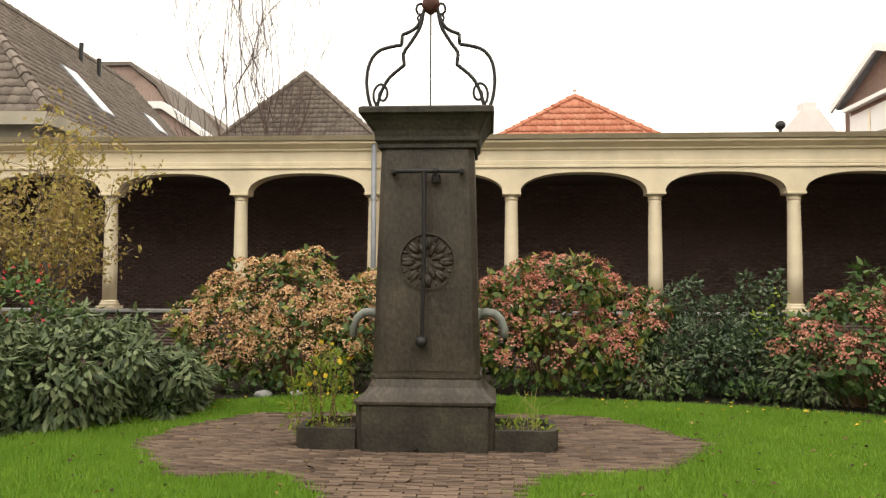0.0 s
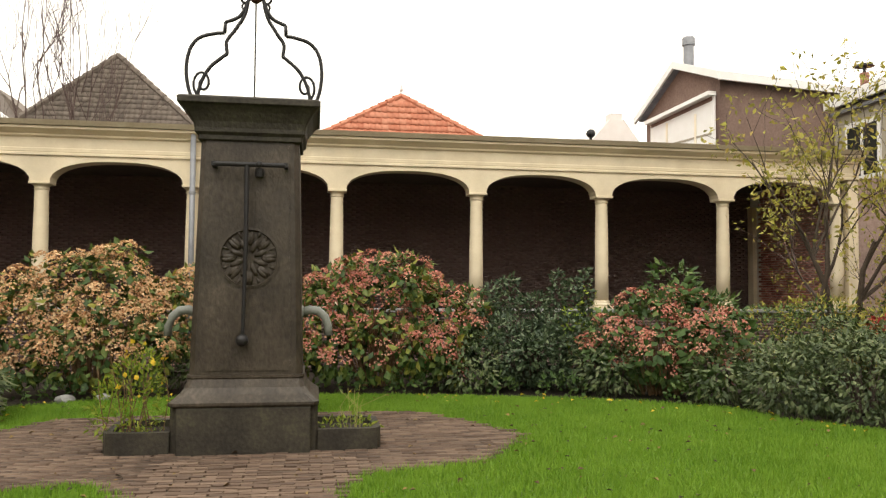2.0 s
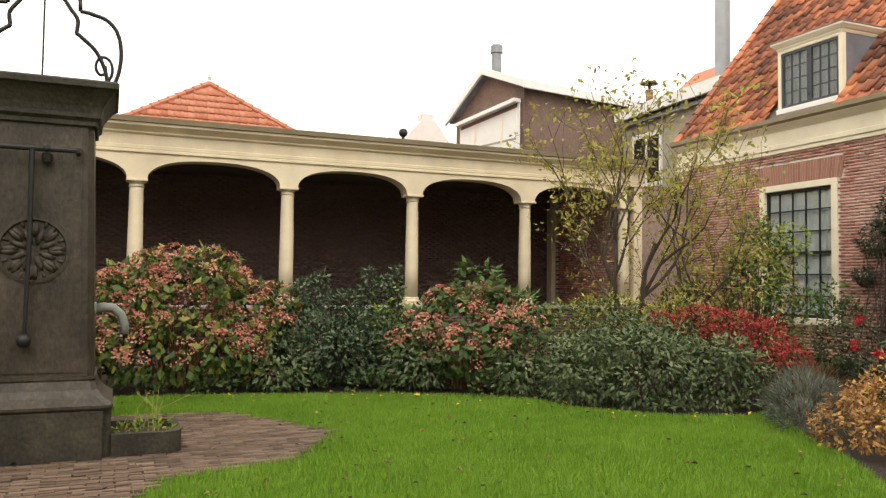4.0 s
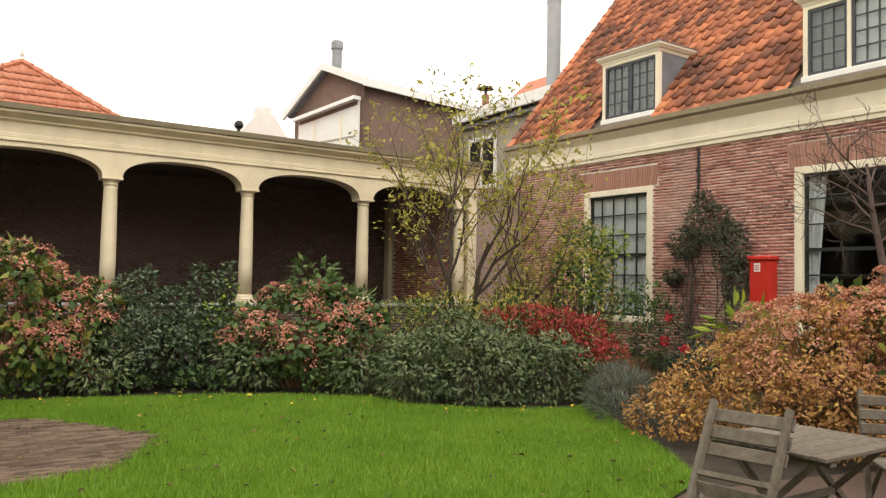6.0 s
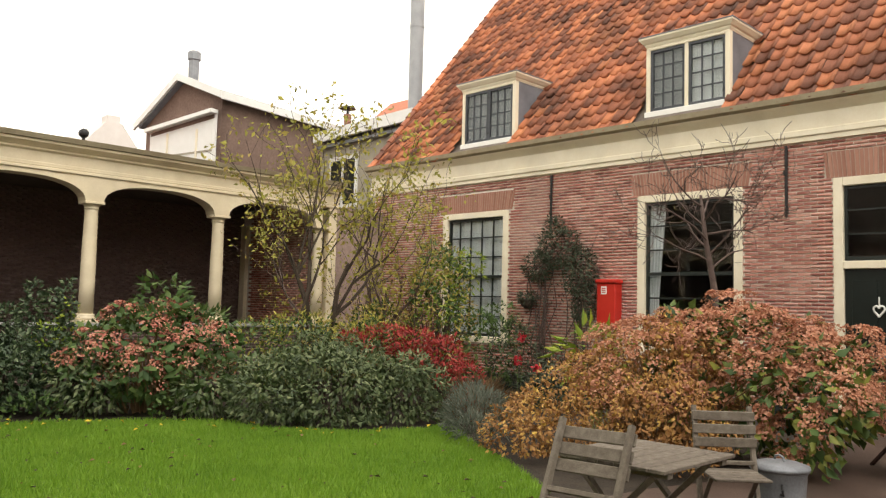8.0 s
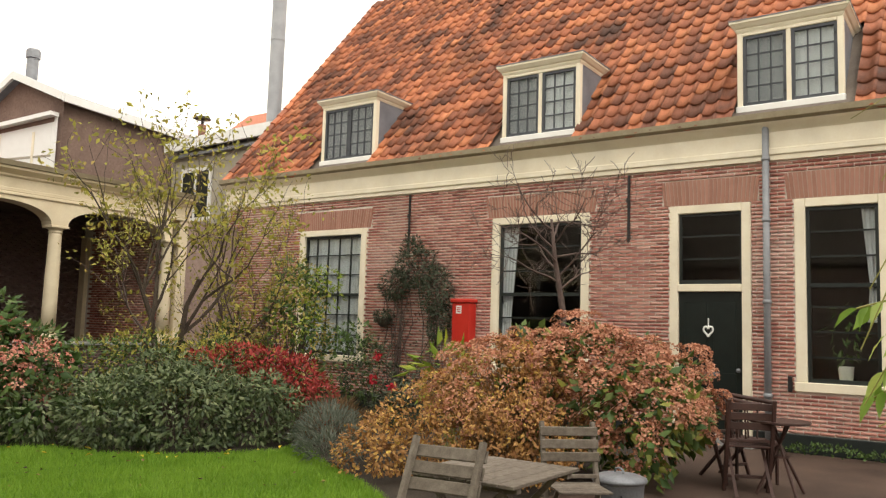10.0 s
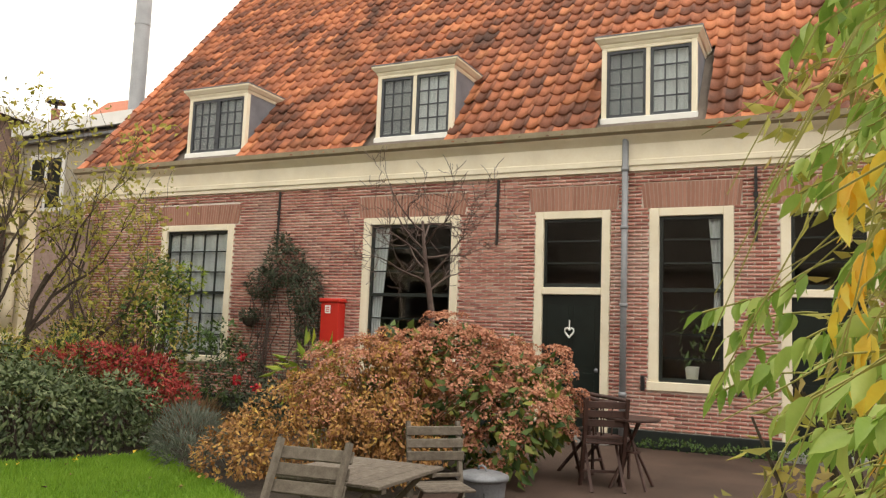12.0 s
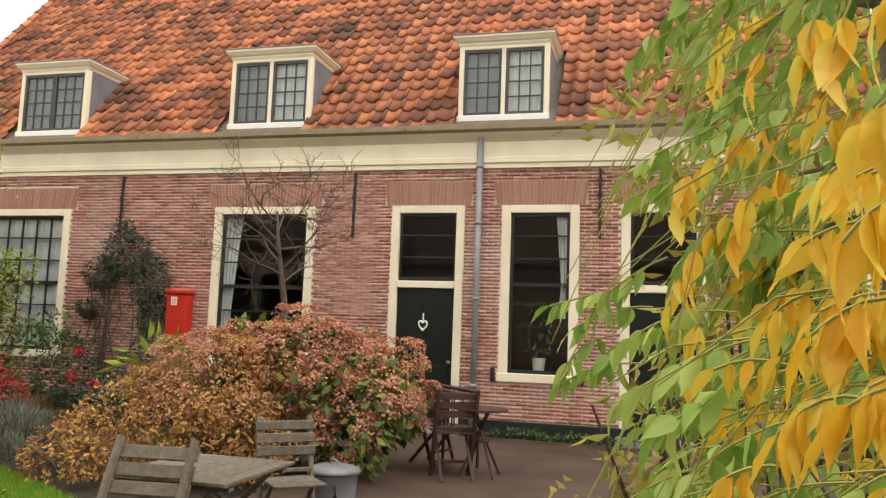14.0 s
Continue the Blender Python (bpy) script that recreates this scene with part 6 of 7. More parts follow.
# denser growth low down, behind the near leaves
back = bush("climbing_shrub", "olive-green leafy shrub behind the wisteria", tuple(polar(96, 3.2, 0))[:2], "bush")
bl = [(*polar(91, 3.3, 0.6), 0.35, 0.35, 0.65), (*polar(95, 3.1, 0.8), 0.5, 0.45, 0.85), (*polar(101, 3.0, 0.9), 0.6, 0.6, 1.0), (*polar(98, 3.4, 1.9), 0.5, 0.4, 0.9), (*polar(106, 3.0, 1.8), 0.6, 0.6, 1.2), (*polar(102, 3.0, 2.7), 0.7, 0.6, 0.9), (*polar(109, 2.8, 3.0), 0.7, 0.7, 1.2)]
foliage("leaves", back, M_OLIVELIME, clumps(bl, 6, 0.25, 9), 12000, 0.09, 0.4, 0.6, 0.5, 0.6, 203)
foliage("yellow_leaves", back, M_YELLOW, bl, 2200, 0.085, 0.4, 0.4, 0.6, 0.5, 204)
stems("stem_tangle", back, M_BARK, polar(98, 3.1, 0)[0], polar(98, 3.1, 0)[1], 40, 2.2, (0.8, 0.8), 0.012, 205)


# ---- houses behind the arcade ----
def tile_rows(name, parent, material, corner, along, up, n_along, n_up, w, e, clip=None, thick=0.03, wave=0.02, label="", seg=4):
    """Overlapping curved roof tiles over a slope, joined."""
    corner, along, up = np.array(corner, float), unit(np.array(along, float)), unit(np.array(up, float))
    nrm = np.cross(along, up)
    V, F = [], []
    rngt = np.random.default_rng(7)
    for j in range(n_up):
        for i in range(n_along):
            o = corner + along * (i * w) + up * (j * e)
            if clip is not None and not clip(o + along * w * 0.5 + up * e * 0.5):
                continue
            b = len(V)
            jit = rngt.normal() * 0.004
            for k in range(seg + 1):
                u = k / seg
                hgt = wave * math.sin(u * 2 * math.pi + 0.6) + jit
                p = o + along * (u * w * 1.02)
                V.extend([p + nrm * (hgt + thick), p + up * e * 1.12 + nrm * (hgt + 0.004), p + nrm * (hgt + 0.001)])
            for k in range(seg):
                c = b + 3 * k
                F.append((c, c + 3, c + 4, c + 1))
                F.append((c + 2, c + 5, c + 3, c))
    if not V:
        return None
    return mesh_part(name, V, F, material, parent, label, "stuff")


def slab(name, pts, material, parent, label="", depth=0.12):
    """A thick flat panel through points in order."""
    bm = bmesh.new()
    vs = [bm.verts.new(p) for p in pts]
    f = bm.faces.new(vs)
    bm.normal_update()
    n = f.normal.copy()
    g = bmesh.ops.extrude_face_region(bm, geom=[f])
    bmesh.ops.translate(bm, verts=[v for v in g["geom"] if isinstance(v, bmesh.types.BMVert)], vec=-n * depth)
    bmesh.ops.recalc_face_normals(bm, faces=bm.faces)
    return part(name, bm, material, parent, label)


def pyramid_house(name, label, cx, cy, apex, base_z, hw, tile, w, e, wave, hd, thick):
    h = thing(name, (cx, cy, 0), label, "house", "houses behind the arcade")
    part("wall", boxes((cx - hw + 0.3, cx + hw - 0.3, cy - hd + 0.3, cy + hd - 0.3, -0.1, base_z)), M_FARBRICK, h)
    A = Vector((cx, cy, apex))
    c = [Vector((cx - hw, cy - hd, base_z)), Vector((cx + hw, cy - hd, base_z)), Vector((cx + hw, cy + hd, base_z)), Vector((cx - hw, cy + hd, base_z))]
    bm = bmesh.new()
    va, vc = bm.verts.new(A), [bm.verts.new(p) for p in c]
    for k in range(4):
        bm.faces.new((vc[k], vc[(k + 1) % 4], va))
    bm.faces.new(vc[::-1])
    roof = part("roof", bm, tile, h)
    up = Vector((0, hd, apex - base_z))
    n_up, n_al = int(up.length / e), int(2 * hw / w)
    tile_rows("tiles", roof, tile, c[0], (1, 0, 0), up, n_al, n_up, w, e, lambda p: abs(p[0] - cx) < hw * (1 - (p[2] - base_z) / (apex - base_z)) - 0.02, thick, wave)
    for k in (0, 1):
        n = 22
        bm = bmesh.new()
        for i in range(n):
            p, q = c[k].lerp(A, i / n), c[k].lerp(A, (i + 1.12) / n)
            tube(bm, [p + Vector((0, 0, 0.05)), q + Vector((0, 0, 0.03))], [0.11, 0.085], 7)
        part("hip_tiles", bm, tile, roof)["kind"] = "stuff"
    return h


# bearings and sizes from the roofs over the arcade
h = pyramid_house("red_roof_house", "house with a bright orange tiled hipped roof", 2.95, 28.0, 8.35, 4.7, 6.0, M_TILENEW, 0.21, 0.30, 0.02, 2.6, 0.07)
part("finial", lathe(bmesh.new(), 2.95, 28.0, [(0.05, 8.35), (0.09, 8.45), (0.04, 8.5), (0.07, 8.6), (0.03, 8.75), (0.01, 8.8)], 10), M_WHITEWALL, h)
pyramid_house("grey_roof_house", "house with a weathered grey-brown tiled hipped roof", -6.75, 28.0, 9.3, 4.4, 5.3, M_TILEDARK, 0.17, 0.20, 0.012, 2.2, 0.03)

# the large dark roof at the west
lh = thing("dark_roof_house", (-15.5, 24, 0), "large house with a dark brown tiled roof and skylights", "house", "houses behind the arcade")
yw = radians(3)
AL = np.array([-math.sin(yw), math.cos(yw), 0.0])
AC = np.array([-math.cos(yw), -math.sin(yw), 0.0])
E0 = np.array([-11.78, 20.1, 6.17])
RZ = 4.9
UP = AC * 4.5 + np.array([0, 0, RZ])
E1 = E0 + AL * 16.5
R0, R1 = E0 + AC * 4.5 + AL * 3.2 + np.array([0, 0, RZ]), E1 + AC * 4.5 + np.array([0, 0, RZ])
W0 = E0 + AC * 9.0
slab("east_roof", [E0, E1, R1, R0], M_TILEDARK, lh)
slab("south_roof", [W0, E0, R0], M_TILEDARK, lh)
tile_rows("east_tiles", lh, M_TILEDARK, E0, AL, UP, 55, 20, 0.30, 0.33, lambda p: np.dot(p - E0, AL) > 3.2 * (p[2] - 6.17) / RZ, 0.05, 0.02)
tile_rows("south_tiles", lh, M_TILEDARK, W0, -AC, AL * 3.2 + np.array([0, 0, RZ]), 30, 17, 0.30, 0.33, lambda p: abs(np.dot(p - E0, AC) - 4.5) < 4.5 * (1 - (p[2] - 6.17) / RZ), 0.05, 0.02)
bm = bmesh.new()
for i in range(18):
    p, q = Vector(E0).lerp(Vector(R0), i / 18), Vector(E0).lerp(Vector(R0), (i + 1.15) / 18)
    tube(bm, [p + Vector((0, 0, 0.10)), q + Vector((0, 0, 0.06))], [0.15, 0.12], 7)
part("hip_tiles", bm, M_TILEDARK, lh)["kind"] = "stuff"
bm = bmesh.new()
for i in range(30):
    p, q = Vector(R0).lerp(Vector(R1), i / 30), Vector(R0).lerp(Vector(R1), (i + 1.1) / 30)
    tube(bm, [p + Vector((0, 0, 0.05)), q + Vector((0, 0, 0.03))], [0.14, 0.12], 7)
part("ridge_tiles", bm, M_TILEDARK, lh)["kind"] = "stuff"
slab("fascia", [E0 - AC * 0.05 + np.array([0, 0, -0.32]), E1 - AC * 0.05 + np.array([0, 0, -0.32]), E1 - AC * 0.05 + np.array([0, 0, 0.03]), E0 - AC * 0.05 + np.array([0, 0, 0.03])], M_BEIGE, lh, "pale roof fascia", 0.1)
slab("fascia", [W0 - AL * 0.06 + np.array([0, 0, -0.32]), E0 - AL * 0.06 + np.array([0, 0, -0.32]), E0 - AL * 0.06 + np.array([0, 0, 0.03]), W0 - AL * 0.06 + np.array([0, 0, 0.03])], M_BEIGE, lh, "pale roof fascia", 0.1)
a, b = E0 + AC * 0.4 + AL * 0.4, E1 + AC * 0.4
slab("east_wall", [a - [0, 0, 6.2], b - [0, 0, 6.2], b - [0, 0, 0.1], a - [0, 0, 0.1]], M_BEIGE, lh)
a, b = W0 + AL * 0.4, E0 + AC * 0.4 + AL * 0.4
slab("south_wall", [a - [0, 0, 6.2], b - [0, 0, 6.2], b - [0, 0, 0.1], a - [0, 0, 0.1]], M_BEIGE, lh)
upn = unit(UP)
nr = np.cross(AL, upn)
for s, u0, u1 in ((5.8, 1.75, 3.95), (12.7, 2.7, 3.75)):
    o = E0 + AL * s + nr * 0.10
    sk = slab("skylight", [o + upn * u0, o + AL * 1.05 + upn * u0, o + AL * 1.05 + upn * u1, o + upn * u1], M_ZINC, lh, "roof window with a grey frame", 0.14)
    o2 = o + nr * 0.01
    # white pane colour stands in for bright sky mirrored in the roof glass
    gl = slab("pane", [o2 + AL * 0.08 + upn * (u0 + 0.1), o2 + AL * 0.97 + upn * (u0 + 0.1), o2 + AL * 0.97 + upn * (u1 - 0.1), o2 + AL * 0.08 + upn * (u1 - 0.1)], M_WHITE, sk, "", 0.01)
for s, u in ((9.9, 0.86), (10.7, 0.78)):
    p = Vector(E0 + AL * s + UP * u)
    part("vent_pipe", tube(bmesh.new(), [p - Vector((0, 0, 0.2)), p + Vector((0, 0, 0.75))], [0.07, 0.09], 8), M_IRON, lh)

# terrace roofs further off in the gap between the west roofs
fh = thing("brown_gable_house", (-16.5, 39, 0), "distant brown gabled house with a white dormer edge", "house", "houses behind the arcade")
part("wall", prism(bmesh.new(), [(-22, -0.1), (-15.6, -0.1), (-15.6, 9.7), (-16.8, 11.5), (-18.15, 12.6), (-22, 12.6)], "y", 38.2, 44), M_FARBRICK, fh, "brown brick gable")
part("roof", prism(bmesh.new(), [(-22.2, 12.62), (-18.1, 12.62), (-16.72, 11.55), (-15.4, 9.6), (-15.3, 9.75), (-16.6, 11.7), (-18.05, 12.8), (-22.2, 12.8)], "y", 38.0, 44.2), M_TILEDARK, fh)
part("dormer_wall", prism(bmesh.new(), [(-16.62, -0.1), (-14.0, -0.1), (-14.0, 8.74), (-16.0, 10.16), (-16.62, 10.16)], "y", 37.2, 38.19), M_FARBRICK, fh)
part("white_edge", prism(bmesh.new(), [(-16.8, 10.17), (-16.0, 10.17), (-13.8, 8.66), (-13.8, 9.0), (-15.95, 10.52), (-16.8, 10.52)], "y", 36.95, 38.19), M_WHITE, fh, "white painted roof edge")
part("low_roof", prism(bmesh.new(), [(-18.0, 8.0), (-14.7, 8.0), (-14.7, 10.0), (-16.85, 11.9), (-18.0, 12.4)], "y", 44.3, 48), M_TILEDARK, fh)

# white gabled house
wg = thing("white_gable_house", (15.8, 40, 0), "distant pale rendered gable with a small chimney", "house", "houses behind the arcade")
bm = prism(bmesh.new(), [(13.2, -0.1), (18.4, -0.1), (18.4, 7.7), (16.25, 10.5), (15.45, 10.5), (13.2, 7.9)], "y", 40, 46)
part("gable_wall", bm, M_WHITEWALL, wg)
part("chimney", boxes((15.5, 16.2, 40.05, 40.8, 10.4, 10.9), bevel=0.03), M_WHITEWALL, wg)
part("roof", prism(bmesh.new(), [(18.45, 7.7), (16.3, 10.55), (16.1, 10.5), (18.3, 7.5)], "y", 40.1, 46), M_TILEDARK, wg)
fl = thing("roof_cowl", (13.75, 38.2, -0.03), "black chimney cowl on a thin pipe", "cowl", "chimney cowls")
part("pipe", tube(bmesh.new(), [(13.75, 38.2, -0.03), (13.75, 38.2, 9.2)], 0.08, 8), M_IRON, fl)
part("hood", bmesh.ops.create_icosphere((kb := bmesh.new()), subdivisions=2, radius=0.24, matrix=Matrix.Translation((13.75, 38.2, 9.35))) and kb, M_IRON, fl, smooth=True)

# brick house with the white window band
bh = thing("brick_gable_house", (12.0, 22.0, 0), "grey-brown brick house with a large white-framed window", "house", "houses behind the arcade")
yb = radians(10.7)
BX, BYv = np.array([math.cos(yb), math.sin(yb), 0]), np.array([-math.sin(yb), math.cos(yb), 0])
C0 = np.array([12.0, 22.0, 0.0])


def bpt(u, v, z):
    return C0 + BX * u + BYv * v + np.array([0, 0, z])


slab("south_wall", [bpt(0, 0, -0.1), bpt(4.9, 0, -0.1), bpt(4.9, 0, 7.95), bpt(0, 0, 7.95)], M_FARBRICK, bh, "", 0.3)
slab("west_gable", [bpt(-0.004, 0, -0.1), bpt(-0.004, 0, 7.95), bpt(-0.004, 1.9, 8.7), bpt(-0.004, 3.8, 7.45), bpt(-0.004, 3.8, -0.1)], M_FARBRICK, bh, "", 0.3)
slab("east_wall", [bpt(4.9, 0, -0.1), bpt(4.9, 3.8, -0.1), bpt(4.9, 3.8, 7.4), bpt(4.9, 0, 7.75)], M_FARBRICK, bh, "", 0.2)
slab("south_roof", [bpt(-0.2, -0.25, 7.9), bpt(5.0, -0.25, 7.9), bpt(5.0, 1.9, 8.78), bpt(-0.2, 1.9, 8.78)], M_LEAD, bh, "", 0.1)
slab("north_roof", [bpt(-0.2, 1.9, 8.78), bpt(5.0, 1.9, 8.78), bpt(5.0, 4.0, 7.4), bpt(-0.2, 4.0, 7.4)], M_LEAD, bh, "", 0.1)
slab("white_verge", [bpt(-0.24, -0.3, 7.8), bpt(-0.24, 1.9, 8.66), bpt(-0.24, 1.9, 8.9), bpt(-0.24, -0.3, 8.04)], M_WHITE, bh, "white painted verge", 0.08)
slab("white_verge", [bpt(-0.24, 1.9, 8.66), bpt(-0.24, 4.1, 7.25), bpt(-0.24, 4.1, 7.48), bpt(-0.24, 1.9, 8.9)], M_WHITE, bh, "white painted verge", 0.08)
slab("white_fascia", [bpt(-0.25, -0.32, 7.78), bpt(5.05, -0.32, 7.78), bpt(5.05, -0.32, 8.02), bpt(-0.25, -0.32, 8.02)], M_WHITE, bh, "white painted fascia", 0.08)
wd = slab("window", [bpt(-0.06, 0.12, 5.3), bpt(-0.06, 3.42, 5.3), bpt(-0.06, 3.42, 7.15), bpt(-0.06, 0.12, 7.45)], M_WHITE, bh, "white window frame", 0.05)
slab("transom_panel", [bpt(-0.113, 0.2, 7.26), bpt(-0.113, 3.36, 6.99), bpt(-0.113, 3.36, 7.10), bpt(-0.113, 0.2, 7.40)], M_FARBRICK, wd, "brown panel above the panes", 0.012)
# opaque white panes: the reflected sky is put into their colour
for v0, v1 in ((0.24, 0.95), (1.05, 2.42), (2.52, 3.32)):
    for z0, z1, fall in ((5.4, 6.22, 0.0), (6.29, 7.18, 0.085)):
        slab("pane", [bpt(-0.113, v0, z0), bpt(-0.113, v1, z0), bpt(-0.113, v1, z1 - fall * v1), bpt(-0.113, v0, z1 - fall * v0)], M_WHITE, wd, "", 0.01)
for v in (1.0, 2.47):
    slab("mullion", [bpt(-0.115, v - 0.04, 5.3), bpt(-0.115, v + 0.04, 5.3), bpt(-0.115, v + 0.04, 7.0), bpt(-0.115, v - 0.04, 7.0)], M_FRAME, wd, "grey-beige glazing bar", 0.03)
slab("glazing_rail", [bpt(-0.113, 0.24, 6.225), bpt(-0.113, 3.32, 6.225), bpt(-0.113, 3.32, 6.285), bpt(-0.113, 0.24, 6.285)], M_BEIGE, wd, "grey-beige glazing bar", 0.026)
slab("window_hood", [bpt(-0.35, 0.1, 7.52), bpt(-0.06, 0.1, 7.52), bpt(-0.06, 3.45, 7.22), bpt(-0.35, 3.45, 7.22)], M_WHITE, bh, "white projecting hood", 0.12)
cp = Vector(bpt(0.4, 2.0, 0))
part("flue", lathe(bmesh.new(), cp.x, cp.y, [(0.17, 8.3), (0.17, 9.5), (0.21, 9.52), (0.21, 9.75), (0.18, 9.8)], 14), M_ZINC, bh, "grey chimney flue")

# beige house between the arcade and the brick front
gh = thing("beige_house", (14.5, 19, 0), "beige rendered house with a white roof edge", "house", "houses behind the arcade")
G0, G1 = np.array([15.06, 20.95, 0]), np.array([14.85, 16.0, 0])
gd = unit(G1 - G0)
gn = np.array([gd[1], -gd[0], 0])
gn = gn if gn[0] > 0 else -gn
Z = np.array([0, 0, 1.0])
slab("wall", [G0 - Z * 0.1, G1 - Z * 0.1, G1 + Z * 6.8, G0 + Z * 6.8], M_BEIGE, gh, "", 0.3)
slab("roof_deck", [G0 + Z * 6.9 - gn * 0.3, G1 + Z * 6.9 - gn * 0.3, G1 + Z * 6.9 + gn * 5, G0 + Z * 6.9 + gn * 5], M_LEAD, gh, "", 0.05)
slab("fascia", [G0 + Z * 6.78 - gn * 0.35, G1 + Z * 6.78 - gn * 0.35, G1 + Z * 7.12 - gn * 0.35, G0 + Z * 7.12 - gn * 0.35], M_WHITE, gh, "white painted fascia", 0.1)
slab("gutter", [G0 + Z * 6.6 - gn * 0.2, G1 + Z * 6.6 - gn * 0.2, G1 + Z * 6.68 - gn * 0.2, G0 + Z * 6.68 - gn * 0.2], M_ZINC, gh, "", 0.1)
q0 = G0 + gd * 0.55 - gn * 0.05
wn_ = slab("window", [q0 + Z * 4.6, q0 + gd * 1.5 + Z * 4.6, q0 + gd * 1.5 + Z * 6.27, q0 + Z * 6.27], M_WHITE, gh, "white casement window", 0.08)
for k in range(2):
    q1 = q0 + gd * (0.12 + 0.7 * k) - gn * 0.012
    slab("pane", [q1 + Z * 4.72, q1 + gd * 0.56 + Z * 4.72, q1 + gd * 0.56 + Z * 6.12, q1 + Z * 6.12], M_DOOR, wn_, "", 0.01)
part("link_wall", boxes((COLS[-1] + 0.421, 13.2, AY - 0.05, AY + 0.2, 0, 3.9)), M_FARBRICK, gh, "brick garden wall")
fl = thing("roof_cowl", (17.1, 22.3, 0), "small clay chimney pot with a dark cowl", "cowl", "chimney cowls")
part("pot", lathe(bmesh.new(), 17.1, 22.3, [(0.16, -0.03), (0.13, 8.25), (0.15, 8.27), (0.14, 8.4)], 12), M_ARCHBRICK, fl)
part("hood", lathe(bmesh.new(), 17.1, 22.3, [(0.05, 8.41), (0.05, 8.58), (0.30, 8.6), (0.24, 8.68), (0.05, 8.72)], 14), M_IRON, fl)
sk = thing("steel_stack", (15.55, 17.04, 0), "tall grey metal flue stack behind the roof", "chimney")
part("flue", lathe(bmesh.new(), 15.55, 17.04, [(0.21, 0.0), (0.21, 16)], 20), M_STEEL, sk)
part("joint_band", lathe(bmesh.new(), 15.55, 17.04, [(0.222, 9.9), (0.222, 9.98)], 20), M_STEEL, sk)
rr = thing("orange_roof_house", (20, 22.5, 0), "far orange tiled roof behind the stack", "house", "houses behind the arcade")
part("wall", boxes((18.9, 24.1, 21.5, 25, -0.1, 7.6)), M_FARBRICK, rr)
part("roof", prism(bmesh.new(), [(18.6, 7.6), (24.4, 7.6), (21.6, 10.2)], "y", 21.3, 25.2), M_TILENEW, rr)

# bare tree behind the arcade
shrub_tree("bare_tree", "leafless tree with many upright twigs behind the roofs", (-7.95, 26.5), 5, 12.4, 0.045, M_TWIG, 0, 0.1, 401, M_TWIG, 3, 0.075, kids=4, fine=0.008, fork=0.22, up=0.3)


# ---- pieces: wall bricks, roof tiles, paving ----
def brick_mesh(name, lx, ly, lz, material, face):
    """A worn brick as an open box that shows five sides."""
    bm = boxes((-lx / 2, lx / 2, -ly / 2, ly / 2, -lz / 2, lz / 2))
    bmesh.ops.delete(bm, geom=[f for f in bm.faces if f.normal.dot(Vector(face)) > 0.9], context="FACES")
    me = bpy.data.meshes.new(name)
    bm.to_mesh(me)
    bm.free()
    me.materials.append(material)
    return me


def piece(me, name, parent, loc, rot=(0, 0, 0)):
    ob = new(name, me)
    ob.parent = parent
    ob.location = Vector(loc) - top_of(parent)
    ob.rotation_euler = rot
    return ob


def joined_boxes(name, items, material, parent, skip):
    """Many five-sided boxes in one mesh: centre, half sizes; skip: the hidden face's axis and sign."""
    C, Hh = np.array([i[0] for i in items]), np.array([i[1] for i in items])
    sg = np.array([[-1, -1, -1], [1, -1, -1], [1, 1, -1], [-1, 1, -1], [-1, -1, 1], [1, -1, 1], [1, 1, 1], [-1, 1, 1]], float)
    V = (C[:, None] + Hh[:, None] * sg[None]).reshape(-1, 3)
    quads = {("z", -1): (0, 3, 2, 1), ("z", 1): (4, 5, 6, 7), ("y", -1): (0, 1, 5, 4), ("y", 1): (3, 7, 6, 2), ("x", -1): (0, 4, 7, 3), ("x", 1): (1, 2, 6, 5)}
    q = np.array([v for k, v in quads.items() if k != skip])
    F = (np.arange(len(C))[:, None, None] * 8 + q[None]).reshape(-1, 4)
    return mesh_part(name, V, F, material, parent, kind="stuff")


rng = np.random.default_rng(501)
COURSE, BL = 0.0585, 0.212
holes = [(o[0] - 0.01, o[1] + 0.01, o[2] - 0.03, o[3]) for o in OPEN.values()] + [(o[0] - 0.13, o[1] + 0.13, o[3], o[3] + 0.43) for o in OPEN.values()]
items, near = [], []
for r in range(int((4.36 - 0.24) / COURSE)):
    z = 0.245 + (r + 0.5) * COURSE
    y = HY0 + (r % 2) * BL / 2
    while y < HY1 - 0.05:
        y0, y1 = y + 0.008, min(y + BL - 0.008, HY1)
        cuts = [(y0, y1)]
        for h in holes:
            if h[2] < z < h[3]:
                nc = []
                for c0, c1 in cuts:
                    if c1 <= h[0] or c0 >= h[1]:
                        nc.append((c0, c1))
                    else:
                        if c0 < h[0] - 0.03:
                            nc.append((c0, h[0]))
                        if c1 > h[1] + 0.03:
                            nc.append((h[1], c1))
                cuts = nc
        for c0, c1 in cuts:
            full = c1 - c0 > BL - 0.02
            pr = rng.normal() * 0.0025
            if full and 4.55 < y0 < 5.72 and 1.9 < z < 4.3 and len(near) < 290:
                near.append((HX + 0.004 + pr, (c0 + c1) / 2, z))
            else:
                items.append(((HX + 0.004 + pr, (c0 + c1) / 2, z), (0.010, (c1 - c0) / 2, COURSE / 2 - 0.0105)))
        y += BL
joined_boxes("bricks", items, M_BRICK, wall, ("x", 1))
bme = brick_mesh("brick", 0.020, BL - 0.016, COURSE - 0.021, M_BRICK, (1, 0, 0))
for p in near:
    piece(bme, "brick", wall, p)

